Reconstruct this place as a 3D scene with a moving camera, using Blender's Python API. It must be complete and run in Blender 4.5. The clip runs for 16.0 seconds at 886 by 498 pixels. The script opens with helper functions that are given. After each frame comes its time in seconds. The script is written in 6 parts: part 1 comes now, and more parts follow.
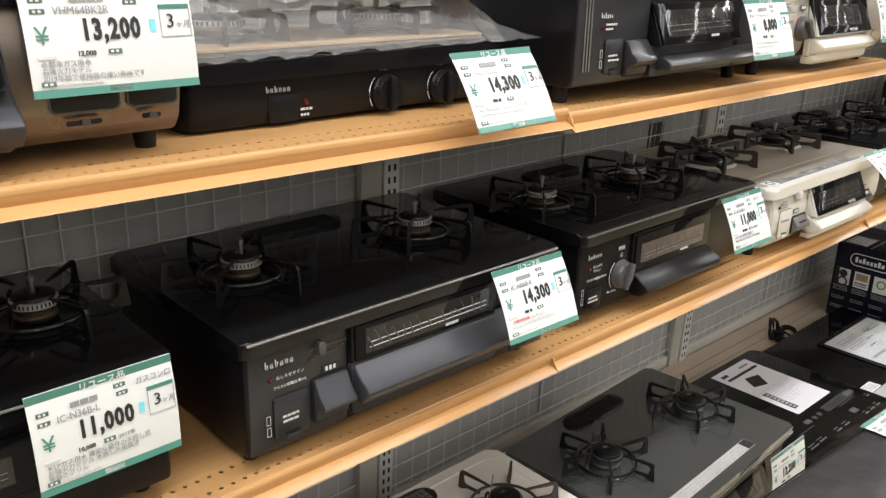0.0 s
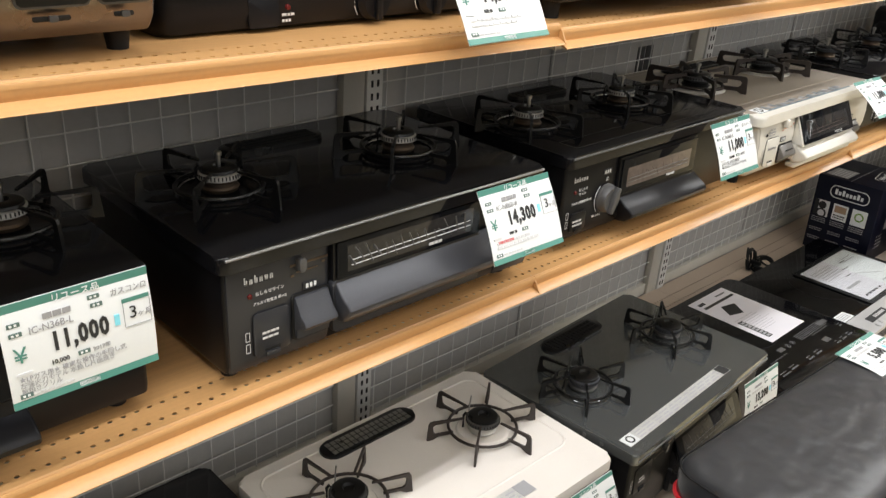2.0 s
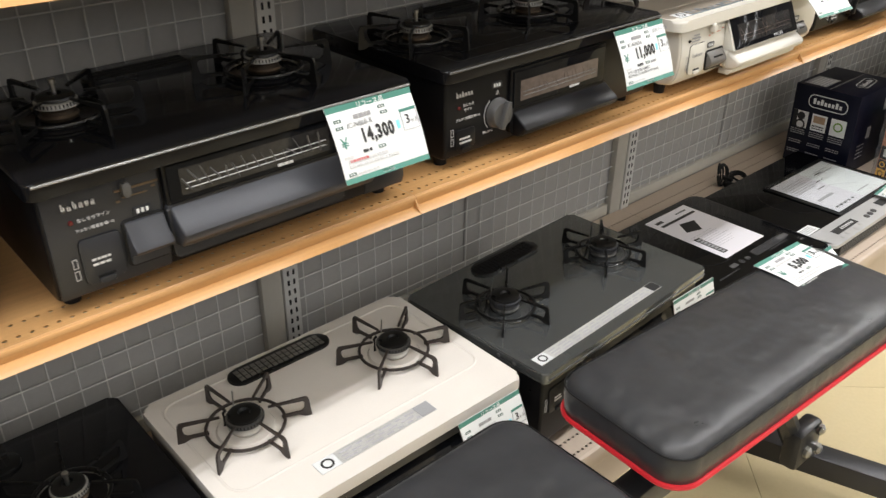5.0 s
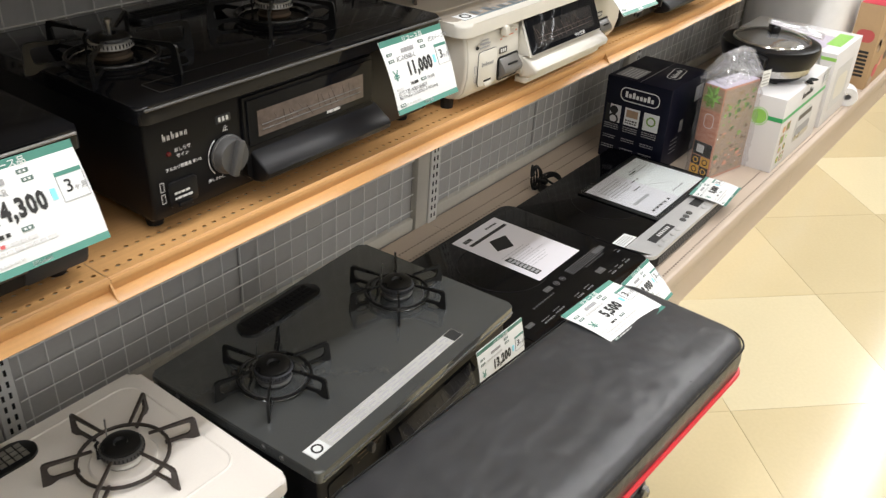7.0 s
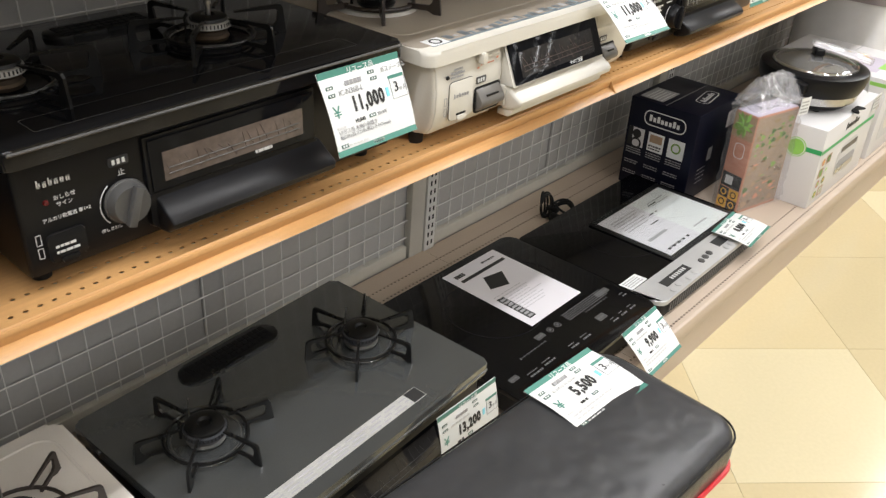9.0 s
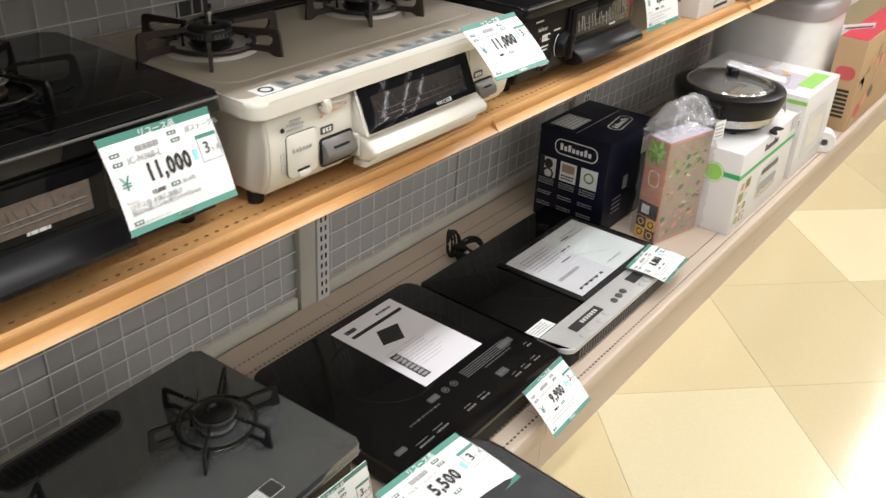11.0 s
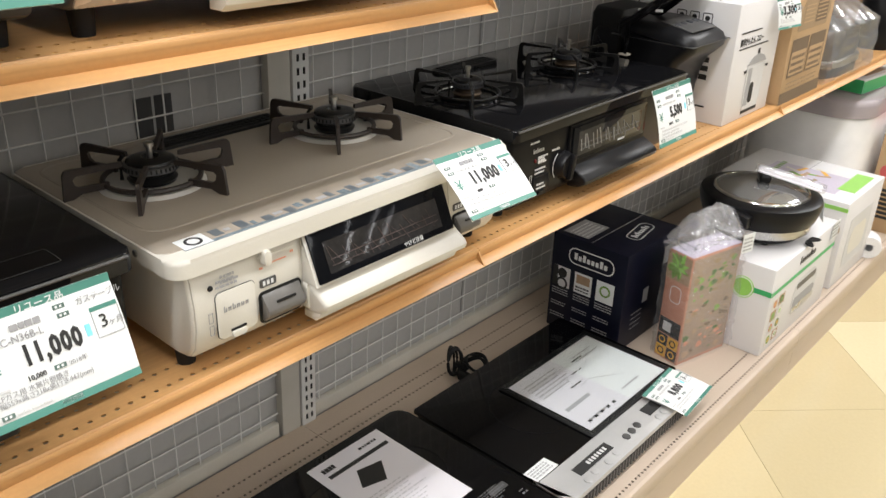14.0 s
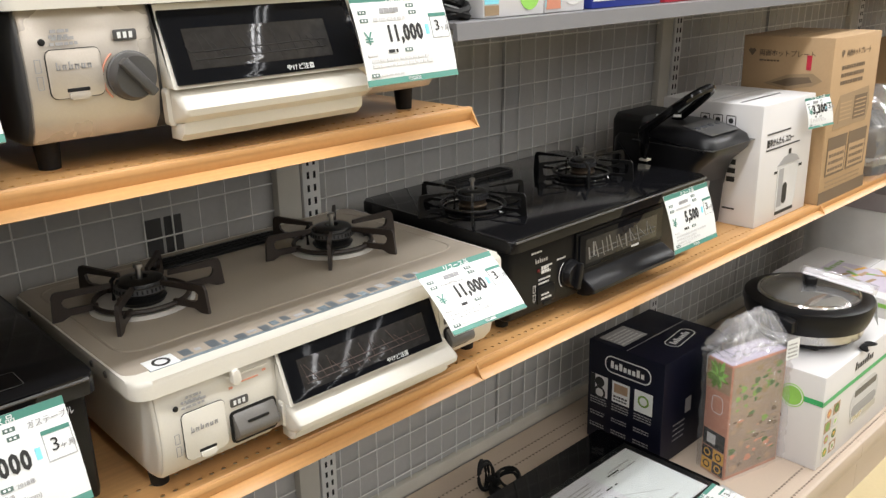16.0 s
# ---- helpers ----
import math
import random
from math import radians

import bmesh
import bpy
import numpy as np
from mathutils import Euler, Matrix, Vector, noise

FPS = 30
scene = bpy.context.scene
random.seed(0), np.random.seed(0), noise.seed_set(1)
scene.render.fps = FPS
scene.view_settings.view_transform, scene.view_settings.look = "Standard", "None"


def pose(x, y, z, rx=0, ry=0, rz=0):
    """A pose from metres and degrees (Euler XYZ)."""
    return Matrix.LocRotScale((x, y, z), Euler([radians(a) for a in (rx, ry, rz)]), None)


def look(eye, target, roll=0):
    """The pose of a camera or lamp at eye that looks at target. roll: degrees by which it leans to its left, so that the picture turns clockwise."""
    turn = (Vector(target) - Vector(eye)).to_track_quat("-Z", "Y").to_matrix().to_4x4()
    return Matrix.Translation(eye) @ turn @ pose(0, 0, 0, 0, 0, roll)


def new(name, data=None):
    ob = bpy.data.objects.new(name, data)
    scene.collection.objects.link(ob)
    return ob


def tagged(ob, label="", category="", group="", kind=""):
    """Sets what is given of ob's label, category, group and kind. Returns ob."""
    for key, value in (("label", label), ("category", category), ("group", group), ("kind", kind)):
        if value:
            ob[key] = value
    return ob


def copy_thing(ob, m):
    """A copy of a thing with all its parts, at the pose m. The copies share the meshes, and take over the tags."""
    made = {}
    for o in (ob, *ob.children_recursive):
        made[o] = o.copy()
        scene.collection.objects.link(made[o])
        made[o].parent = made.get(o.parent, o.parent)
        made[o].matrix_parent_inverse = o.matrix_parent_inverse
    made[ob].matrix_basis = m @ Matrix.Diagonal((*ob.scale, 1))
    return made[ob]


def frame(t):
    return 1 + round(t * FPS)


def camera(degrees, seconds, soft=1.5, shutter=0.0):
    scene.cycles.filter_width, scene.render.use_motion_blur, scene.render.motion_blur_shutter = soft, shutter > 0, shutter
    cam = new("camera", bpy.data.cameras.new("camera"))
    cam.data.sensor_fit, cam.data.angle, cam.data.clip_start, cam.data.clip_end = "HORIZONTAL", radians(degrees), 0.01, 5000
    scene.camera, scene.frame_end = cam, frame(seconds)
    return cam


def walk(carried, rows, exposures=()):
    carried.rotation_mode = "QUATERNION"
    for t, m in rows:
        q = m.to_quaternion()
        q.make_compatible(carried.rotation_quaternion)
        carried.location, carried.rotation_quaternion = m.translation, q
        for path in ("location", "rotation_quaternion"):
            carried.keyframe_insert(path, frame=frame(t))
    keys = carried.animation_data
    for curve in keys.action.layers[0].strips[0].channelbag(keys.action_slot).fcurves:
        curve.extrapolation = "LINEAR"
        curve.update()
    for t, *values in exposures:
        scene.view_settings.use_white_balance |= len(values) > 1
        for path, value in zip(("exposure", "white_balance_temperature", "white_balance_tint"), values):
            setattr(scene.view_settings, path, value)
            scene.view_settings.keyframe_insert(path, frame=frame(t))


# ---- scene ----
cam = camera(55.7, 16.0, soft=1.35, shutter=0.4)
PATH = [
    (0, (-0.966, -1.226, 1.36), (0.299, 0.172, 0.691), 1.0),
    (0.5, (-0.971, -1.218, 1.353), (0.308, 0.146, 0.644), 1.9),
    (1, (-0.972, -1.212, 1.346), (0.312, 0.122, 0.59), 2.6),
    (1.5, (-0.969, -1.205, 1.345), (0.311, 0.114, 0.556), 2.9),
    (2, (-0.959, -1.205, 1.34), (0.305, 0.104, 0.511), 2.9),
    (2.5, (-0.945, -1.205, 1.334), (0.303, 0.091, 0.46), 2.5),
    (3, (-0.934, -1.218, 1.335), (0.304, 0.075, 0.443), 2.0),
    (3.2, (-0.925, -1.226, 1.336), (0.306, 0.072, 0.442), 1.9),
    (5.3, (-0.713, -1.38, 1.303), (0.427, -0.066, 0.316), -0.8),
    (5.5, (-0.679, -1.369, 1.296), (0.503, -0.097, 0.304), -0.4),
    (6, (-0.56, -1.319, 1.3), (0.736, -0.167, 0.304), 1.1),
    (6.5, (-0.481, -1.263, 1.297), (0.883, -0.193, 0.3), 2.0),
    (7, (-0.42, -1.231, 1.284), (0.955, -0.198, 0.264), 2.2),
    (7.5, (-0.349, -1.206, 1.285), (1.01, -0.183, 0.233), 3.1),
    (8, (-0.282, -1.201, 1.286), (1.04, -0.132, 0.232), 3.8),
    (8.2, (-0.259, -1.198, 1.286), (1.052, -0.112, 0.236), 4.0),
    (10.3, (-0.062, -1.264, 1.268), (1.229, -0.108, 0.27), 1.2),
    (10.5, (-0.034, -1.254, 1.268), (1.283, -0.13, 0.266), 1.6),
    (11, (0.046, -1.22, 1.271), (1.419, -0.161, 0.274), 2.1),
    (11.5, (0.111, -1.191, 1.285), (1.507, -0.139, 0.312), 1.7),
    (12, (0.152, -1.168, 1.288), (1.565, -0.108, 0.351), 1.4),
    (12.5, (0.176, -1.151, 1.281), (1.604, -0.098, 0.358), 1.7),
    (13, (0.189, -1.142, 1.286), (1.612, -0.077, 0.369), 2.3),
    (13.5, (0.227, -1.153, 1.3), (1.618, -0.036, 0.397), 2.6),
    (14, (0.267, -1.176, 1.312), (1.621, 0.014, 0.446), 1.6),
    (14.5, (0.3, -1.195, 1.322), (1.612, 0.077, 0.509), -0.3),
    (15, (0.334, -1.222, 1.325), (1.62, 0.115, 0.579), -1.7),
    (15.5, (0.358, -1.248, 1.324), (1.642, 0.125, 0.641), -2.1),
    (16, (0.375, -1.264, 1.322), (1.654, 0.135, 0.683), -1.8),
]
walk(cam, [(t, look(eye, target, roll)) for t, eye, target, roll in PATH])
# ---------------------------------------------------------------- light
world = bpy.data.worlds.new("world")
scene.world = world
world.use_nodes = True
world.node_tree.nodes["Background"].inputs[0].default_value = (0.9, 0.95, 1.0, 1)
world.node_tree.nodes["Background"].inputs[1].default_value = 0.1

CEILING = 2.9
TUBE_POWER = 15.0
AISLE_POWER = 85.0


def tube_light(x, y, power, length=3.8, turn=0):
    lamp = bpy.data.lights.new("tube", "AREA")
    lamp.shape, lamp.size, lamp.size_y = "RECTANGLE", 0.035, length
    lamp.energy, lamp.color = power, (0.985, 0.985, 1.0)
    ob = new("tube_light", lamp)
    ob.matrix_world = pose(x, y, CEILING - 0.075, 0, 0, turn)
    return ob


LAMP_PLACES = [(x, y) for y in (-3.45, -7.45) for x in (-3.2, -1.4, 0.4, 2.2, 4.0, 5.8, 7.6)]
for lx, ly in LAMP_PLACES:
    for dx in (-0.06, 0.06):
        tube_light(lx + dx, ly, TUBE_POWER)
# a line of tubes along the aisle, parallel to the shelves
AISLE_Y, AISLE_X = -0.985, (-1.9, 2.0, 5.9)
for lx in AISLE_X:
    for dy in (-0.06, 0.06):
        tube_light(lx, AISLE_Y + dy, AISLE_POWER / 3, 3.8, 90)


# ---------------------------------------------------------------- materials
def mat(name, color, rough=0.5, metal=0.0, grain=0.12, scale=60.0, bump=0.05, coat=0.0, blotch=0.15, spec=0.5):
    """Painted, plastic, metal or paper surface with fine grain and larger blotches."""
    m = bpy.data.materials.new(name)
    m.use_nodes = True
    nt = m.node_tree
    b = nt.nodes["Principled BSDF"]
    co = nt.nodes.new("ShaderNodeTexCoord")
    fine = nt.nodes.new("ShaderNodeTexNoise")
    fine.inputs["Scale"].default_value, fine.inputs["Detail"].default_value = scale * 8, 3
    big = nt.nodes.new("ShaderNodeTexNoise")
    big.inputs["Scale"].default_value, big.inputs["Detail"].default_value = scale / 6, 4
    for n in (fine, big):
        nt.links.new(co.outputs["Object"], n.inputs["Vector"])
    mix = nt.nodes.new("ShaderNodeMix")
    mix.data_type = "RGBA"
    mix.inputs[6].default_value = (*[c * (1 - blotch) for c in color], 1)
    mix.inputs[7].default_value = (*[min(1, c * (1 + blotch)) for c in color], 1)
    nt.links.new(big.outputs["Fac"], mix.inputs[0])
    mix2 = nt.nodes.new("ShaderNodeMix")
    mix2.data_type, mix2.blend_type = "RGBA", "MULTIPLY"
    mix2.inputs[0].default_value = 1
    ramp = nt.nodes.new("ShaderNodeMapRange")
    ramp.inputs[3].default_value, ramp.inputs[4].default_value = 1 - grain, 1 + grain
    nt.links.new(fine.outputs["Fac"], ramp.inputs[0])
    nt.links.new(mix.outputs[2], mix2.inputs[6])
    nt.links.new(ramp.outputs[0], mix2.inputs[7])
    nt.links.new(mix2.outputs[2], b.inputs["Base Color"])
    rr = nt.nodes.new("ShaderNodeMapRange")
    rr.inputs[3].default_value, rr.inputs[4].default_value = max(0.02, rough * 0.75), min(1, rough * 1.3)
    nt.links.new(big.outputs["Fac"], rr.inputs[0])
    nt.links.new(rr.outputs[0], b.inputs["Roughness"])
    b.inputs["Metallic"].default_value = metal
    b.inputs["Coat Weight"].default_value = coat
    b.inputs["Coat Roughness"].default_value = 0.05
    b.inputs["Specular IOR Level"].default_value = spec
    if bump:
        bp = nt.nodes.new("ShaderNodeBump")
        bp.inputs["Strength"].default_value, bp.inputs["Distance"].default_value = bump, 0.002
        nt.links.new(fine.outputs["Fac"], bp.inputs["Height"])
        nt.links.new(bp.outputs[0], b.inputs["Normal"])
    return m


def film(name, tint=(1, 1, 1), gloss=0.16, rough=0.06, haze=0.0):
    """Thin clear plastic: lets light straight through, with a sheen."""
    m = bpy.data.materials.new(name)
    m.use_nodes = True
    nt = m.node_tree
    nt.nodes.clear()
    out = nt.nodes.new("ShaderNodeOutputMaterial")
    tr = nt.nodes.new("ShaderNodeBsdfTransparent")
    tr.inputs[0].default_value = (*tint, 1)
    gl = nt.nodes.new("ShaderNodeBsdfGlossy")
    gl.inputs["Roughness"].default_value = rough
    mx = nt.nodes.new("ShaderNodeMixShader")
    mx.inputs[0].default_value = gloss
    nt.links.new(tr.outputs[0], mx.inputs[1])
    nt.links.new(gl.outputs[0], mx.inputs[2])
    nt.links.new(mx.outputs[0], out.inputs[0])
    if haze:
        df = nt.nodes.new("ShaderNodeBsdfDiffuse")
        df.inputs[0].default_value = (0.85, 0.86, 0.87, 1)
        mh = nt.nodes.new("ShaderNodeMixShader")
        mh.inputs[0].default_value = haze
        nt.links.new(mx.outputs[0], mh.inputs[1])
        nt.links.new(df.outputs[0], mh.inputs[2])
        nt.links.new(mh.outputs[0], out.inputs[0])
    return m


def floor_mat():
    m = mat("vinyl_tile", (0.59, 0.495, 0.30), 0.15, grain=0.05, scale=14, bump=0.03, blotch=0.06)
    nt = m.node_tree
    b = nt.nodes["Principled BSDF"]
    old = b.inputs["Base Color"].links[0].from_socket
    info = nt.nodes.new("ShaderNodeObjectInfo")
    hsv = nt.nodes.new("ShaderNodeMapRange")
    hsv.inputs[3].default_value, hsv.inputs[4].default_value = 0.94, 1.06
    nt.links.new(info.outputs["Random"], hsv.inputs[0])
    mul = nt.nodes.new("ShaderNodeMix")
    mul.data_type, mul.blend_type = "RGBA", "MULTIPLY"
    mul.inputs[0].default_value = 1
    nt.links.new(old, mul.inputs[6])
    nt.links.new(hsv.outputs[0], mul.inputs[7])
    nt.links.new(mul.outputs[2], b.inputs["Base Color"])
    return m


def tinted(base, name, color):
    m = base.copy()
    m.name = name
    for n in m.node_tree.nodes:
        if n.bl_idname == "ShaderNodeMix" and n.blend_type == "MIX":
            n.inputs[6].default_value = (*[c * 0.94 for c in color], 1)
            n.inputs[7].default_value = (*[c * 1.06 for c in color], 1)
    return m


SHELF = mat("orange_shelf_paint", (0.60, 0.335, 0.135), 0.30, grain=0.06, scale=25, bump=0.02, blotch=0.07)
DECK = mat("beige_deck_paint", (0.52, 0.425, 0.34), 0.42, grain=0.05, scale=25, bump=0.02, blotch=0.07)
GREY_SHELF = mat("grey_shelf_paint", (0.20, 0.20, 0.21), 0.4, grain=0.05, blotch=0.06)
PANEL = mat("grey_back_panel", (0.46, 0.455, 0.445), 0.55, grain=0.06, scale=12, blotch=0.12)
STRIP = mat("pale_strip", (0.42, 0.42, 0.42), 0.5)
WIRE = mat("coated_wire", (0.76, 0.76, 0.74), 0.4, bump=0)
POST = mat("warm_grey_post", (0.58, 0.56, 0.50), 0.45, grain=0.04)
SLOT = mat("slot_black", (0.012, 0.012, 0.012), 0.8, bump=0)
# dark colour that stands in for the shade inside the hollow base
HOLLOW_SHADE = mat("painted_hollow_shade", (0.12, 0.10, 0.08), 0.6)
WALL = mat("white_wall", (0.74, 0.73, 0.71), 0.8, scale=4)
# for unseen walls: darkened so that black fronts and floor reflect less
DIMWALL = mat("reflection_dimming_wall", (0.17, 0.165, 0.165), 0.8, scale=4)
CEIL = mat("ceiling_board", (0.78, 0.78, 0.76), 0.9, scale=10)
FLOOR_A = floor_mat()
FLOOR_B = tinted(FLOOR_A, "vinyl_tile_pale", (0.66, 0.58, 0.38))
GROUT = mat("floor_joint", (0.30, 0.23, 0.12), 0.5)

GLOSS = mat("black_enamel", (0.006, 0.006, 0.007), 0.09, grain=0.3, scale=40, bump=0.004, blotch=0.3, spec=0.27)
GLASSTOP = mat("black_glass", (0.004, 0.004, 0.0045), 0.08, grain=0.1, bump=0, blotch=0.3, spec=0.30)
BLACK = mat("black_plastic", (0.0075, 0.0075, 0.0085), 0.30, grain=0.15, spec=0.20)
MATTE = mat("matte_black", (0.008, 0.008, 0.008), 0.55, spec=0.3)
CHAR = mat("charcoal_paint", (0.028, 0.029, 0.033), 0.30, grain=0.1, bump=0.02, spec=0.40)
GUN = mat("gunmetal_plastic", (0.048, 0.050, 0.057), 0.36, metal=0.15, spec=0.35)
SILVER = mat("brushed_trim", (0.50, 0.49, 0.47), 0.3, metal=0.85)
TRIM = mat("worn_trim", (0.26, 0.26, 0.26), 0.32, metal=0.8, grain=0.4, scale=30, blotch=0.5)
CHROME = mat("chrome", (0.75, 0.75, 0.75), 0.12, metal=1.0, bump=0)
STEEL = mat("stainless", (0.50, 0.50, 0.49), 0.28, metal=1.0, grain=0.1)
BRASS = mat("burner_brass", (0.15, 0.115, 0.085), 0.38, metal=0.9, grain=0.25)
BRONZE = mat("bronze_front", (0.175, 0.145, 0.118), 0.28, metal=0.75, grain=0.06, bump=0.02)
IRON = mat("enamelled_iron", (0.030, 0.022, 0.018), 0.45, grain=0.3)
IRONB = mat("black_iron", (0.007, 0.007, 0.007), 0.28, grain=0.3, spec=0.35)
TAUPE = mat("taupe_enamel", (0.41, 0.36, 0.30), 0.22, grain=0.05, blotch=0.06, bump=0.01)
CREAM = mat("cream_plastic", (0.67, 0.645, 0.58), 0.34, grain=0.04, blotch=0.05)
CREAMTOP = mat("cream_enamel", (0.76, 0.715, 0.66), 0.20, grain=0.04, blotch=0.05, bump=0.01)
GREIGE = mat("metallic_greige", (0.53, 0.485, 0.425), 0.28, metal=0.35, grain=0.04)
SLATE = mat("slate_enamel", (0.150, 0.159, 0.160), 0.15, metal=0.65, grain=0.12, blotch=0.14, bump=0.01, coat=0.5)
MIDGREY = mat("grey_plastic", (0.22, 0.21, 0.20), 0.38)
DKGREY = mat("dark_grey_plastic", (0.070, 0.069, 0.068), 0.35)
WINDOW = mat("dark_window_glass", (0.005, 0.0055, 0.007), 0.06, bump=0, spec=0.10)
WINGREY = mat("grill_interior", (0.024, 0.023, 0.023), 0.06, grain=0.5, scale=14, blotch=0.9, bump=0, spec=0.32)
RUSTY = mat("used_grill_interior", (0.110, 0.085, 0.075), 0.07, grain=0.4, scale=16, blotch=0.8, bump=0, spec=0.3)
GREY_INSIDE = mat("dark_rack_steel", (0.045, 0.045, 0.047), 0.4, metal=0.4)
LIGHTSILVER = mat("silver_paint", (0.50, 0.50, 0.50), 0.35, metal=0.25, grain=0.05)
RUSTDARK = mat("rusty_rack_wire", (0.050, 0.030, 0.024), 0.5)
RED = mat("red_lamp", (0.09, 0.010, 0.010), 0.2)
TAUPELEVER = mat("taupe_lever_plastic", (0.125, 0.118, 0.108), 0.36)
UNDER = mat("shelf_underside", (0.50, 0.47, 0.42), 0.5)
ORANGE = mat("orange_print", (0.62, 0.26, 0.17), 0.5)
INK = mat("black_ink", (0.02, 0.02, 0.02), 0.6, bump=0)
PALEINK = mat("pale_ink", (0.62, 0.62, 0.62), 0.6, bump=0)
FAINTINK = mat("faint_print", (0.50, 0.49, 0.52), 0.6, bump=0)
DIMINK = mat("dim_print", (0.13, 0.13, 0.135), 0.5, bump=0)
LABELINK = mat("label_print", (0.10, 0.16, 0.14), 0.5, bump=0)
PORTS = mat("flame_ring_steel", (0.46, 0.45, 0.42), 0.35, metal=0.5, grain=0.2)
DULLRING = mat("dull_aluminium", (0.60, 0.59, 0.56), 0.5, metal=0.25, grain=0.15)
GREYINK = mat("grey_ink", (0.35, 0.35, 0.36), 0.6, bump=0)
CARD = mat("white_card", (0.78, 0.80, 0.80), 0.35, grain=0.02, bump=0.01, blotch=0.02)
GREEN = mat("green_print", (0.075, 0.25, 0.20), 0.4, grain=0.04, bump=0)
CYAN = mat("cyan_marker", (0.25, 0.72, 0.85), 0.5, bump=0)
REDINK = mat("red_ink", (0.55, 0.10, 0.10), 0.6, bump=0)
PAPER = mat("copy_paper", (0.72, 0.70, 0.74), 0.6, grain=0.02, bump=0.01, blotch=0.03)
STICK = mat("foil_sticker", (0.60, 0.60, 0.58), 0.3, metal=0.3, grain=0.3, scale=60, blotch=0.3)
BLUESTICK = mat("blue_grey_sticker", (0.20, 0.245, 0.275), 0.25, grain=0.5, scale=30, blotch=0.5)
STICKERDARK = mat("sticker_dark_print", (0.13, 0.15, 0.165), 0.3)
LEATHER = mat("black_leatherette", (0.036, 0.037, 0.040), 0.30, grain=0.2, scale=90, bump=0.18, blotch=0.25)
PIPING = mat("red_piping", (0.60, 0.02, 0.03), 0.4)
TUBE = mat("black_steel_tube", (0.025, 0.025, 0.027), 0.3, metal=0.2)
GREYTUBE = mat("grey_steel_tube", (0.035, 0.035, 0.038), 0.32, metal=0.4)
NAVY = mat("navy_carton", (0.005, 0.006, 0.017), 0.42, grain=0.05, spec=0.25)
WHITEBOX = mat("white_carton", (0.70, 0.69, 0.695), 0.5, grain=0.02, blotch=0.03)
KRAFT = mat("kraft_carton", (0.46, 0.31, 0.17), 0.7, grain=0.06, scale=20)
KRAFTDK = mat("brown_print", (0.17, 0.12, 0.075), 0.7)
KRAFTMID = mat("tan_print", (0.34, 0.24, 0.14), 0.7)
TERRA = mat("terracotta_print", (0.52, 0.24, 0.16), 0.45)
TAN = mat("food_print", (0.42, 0.28, 0.18), 0.45, grain=0.2, scale=10, blotch=0.5)
FOODPRINT = mat("hazy_food_print", (0.33, 0.24, 0.18), 0.45, grain=0.3, scale=30, blotch=0.6)
LEAFDARK = mat("dark_leaf_print", (0.07, 0.15, 0.035), 0.45, grain=0.4, scale=40, blotch=0.5)
YELLOW = mat("yellow_print", (0.75, 0.42, 0.06), 0.45)
LEAF = mat("leaf_print", (0.20, 0.36, 0.07), 0.45, grain=0.4, scale=40, blotch=0.7)
LIME = mat("lime_print", (0.30, 0.62, 0.12), 0.45)
LILAC = mat("lilac_print", (0.55, 0.50, 0.60), 0.45, scale=20, blotch=0.3)
BIGREEN = mat("emerald_print", (0.05, 0.42, 0.14), 0.4)
BLUE = mat("blue_carton", (0.02, 0.04, 0.30), 0.35)
REDBOX = mat("red_carton", (0.55, 0.03, 0.06), 0.4)
BINWHITE = mat("bin_plastic", (0.78, 0.77, 0.76), 0.4, grain=0.02)
BINLID = mat("mauve_lid", (0.34, 0.30, 0.31), 0.35)
LIDGLASS = mat("tinted_lid_glass", (0.40, 0.40, 0.40), 0.08, metal=0.75, bump=0)
CRINKLE = film("crinkled_film", (0.95, 0.955, 0.96), 0.22, 0.14, 0.10)
BAGFILM = film("hazy_bag_film", (0.96, 0.965, 0.97), 0.09, 0.10, 0.05)
SLEEVE = film("clear_sleeve", (0.96, 0.97, 0.97), 0.04, 0.08)


# ---------------------------------------------------------------- mesh helpers
def empty(name, m, label="", category="", group="", kind=""):
    ob = new(name)
    ob.matrix_world = m
    return tagged(ob, label, category, group, kind)


def link(name, mesh, material, parent=None, label="", m=None):
    if not mesh.materials:
        mesh.materials.append(material)
    ob = new(name, mesh)
    ob.parent = parent
    if m is not None:
        ob.matrix_basis = m
    if label:
        ob["label"] = label
    return ob


def part(name, bm, material, parent=None, label="", m=None, smooth=True):
    mesh = bpy.data.meshes.new(name)
    if smooth:
        for f in bm.faces:
            f.smooth = True
        for e in bm.edges:
            if len(e.link_faces) == 2 and e.calc_face_angle(0) > 0.6:
                e.smooth = False
    bm.to_mesh(mesh)
    bm.free()
    return link(name, mesh, material, parent, label, m)


def box(x0, x1, y0, y1, z0, z1, bevel=0.0, seg=2):
    bm = bmesh.new()
    bmesh.ops.create_cube(bm, size=1)
    for v in bm.verts:
        v.co = ((x0 + x1) / 2 + v.co.x * (x1 - x0), (y0 + y1) / 2 + v.co.y * (y1 - y0), (z0 + z1) / 2 + v.co.z * (z1 - z0))
    if bevel:
        bmesh.ops.bevel(bm, geom=bm.edges[:], offset=bevel, segments=seg, affect="EDGES", profile=0.5)
    return bm


def join(*bms):
    out = bms[0]
    for other in bms[1:]:
        tmp = bpy.data.meshes.new("tmp")
        other.to_mesh(tmp)
        other.free()
        out.from_mesh(tmp)
        bpy.data.meshes.remove(tmp)
    return out


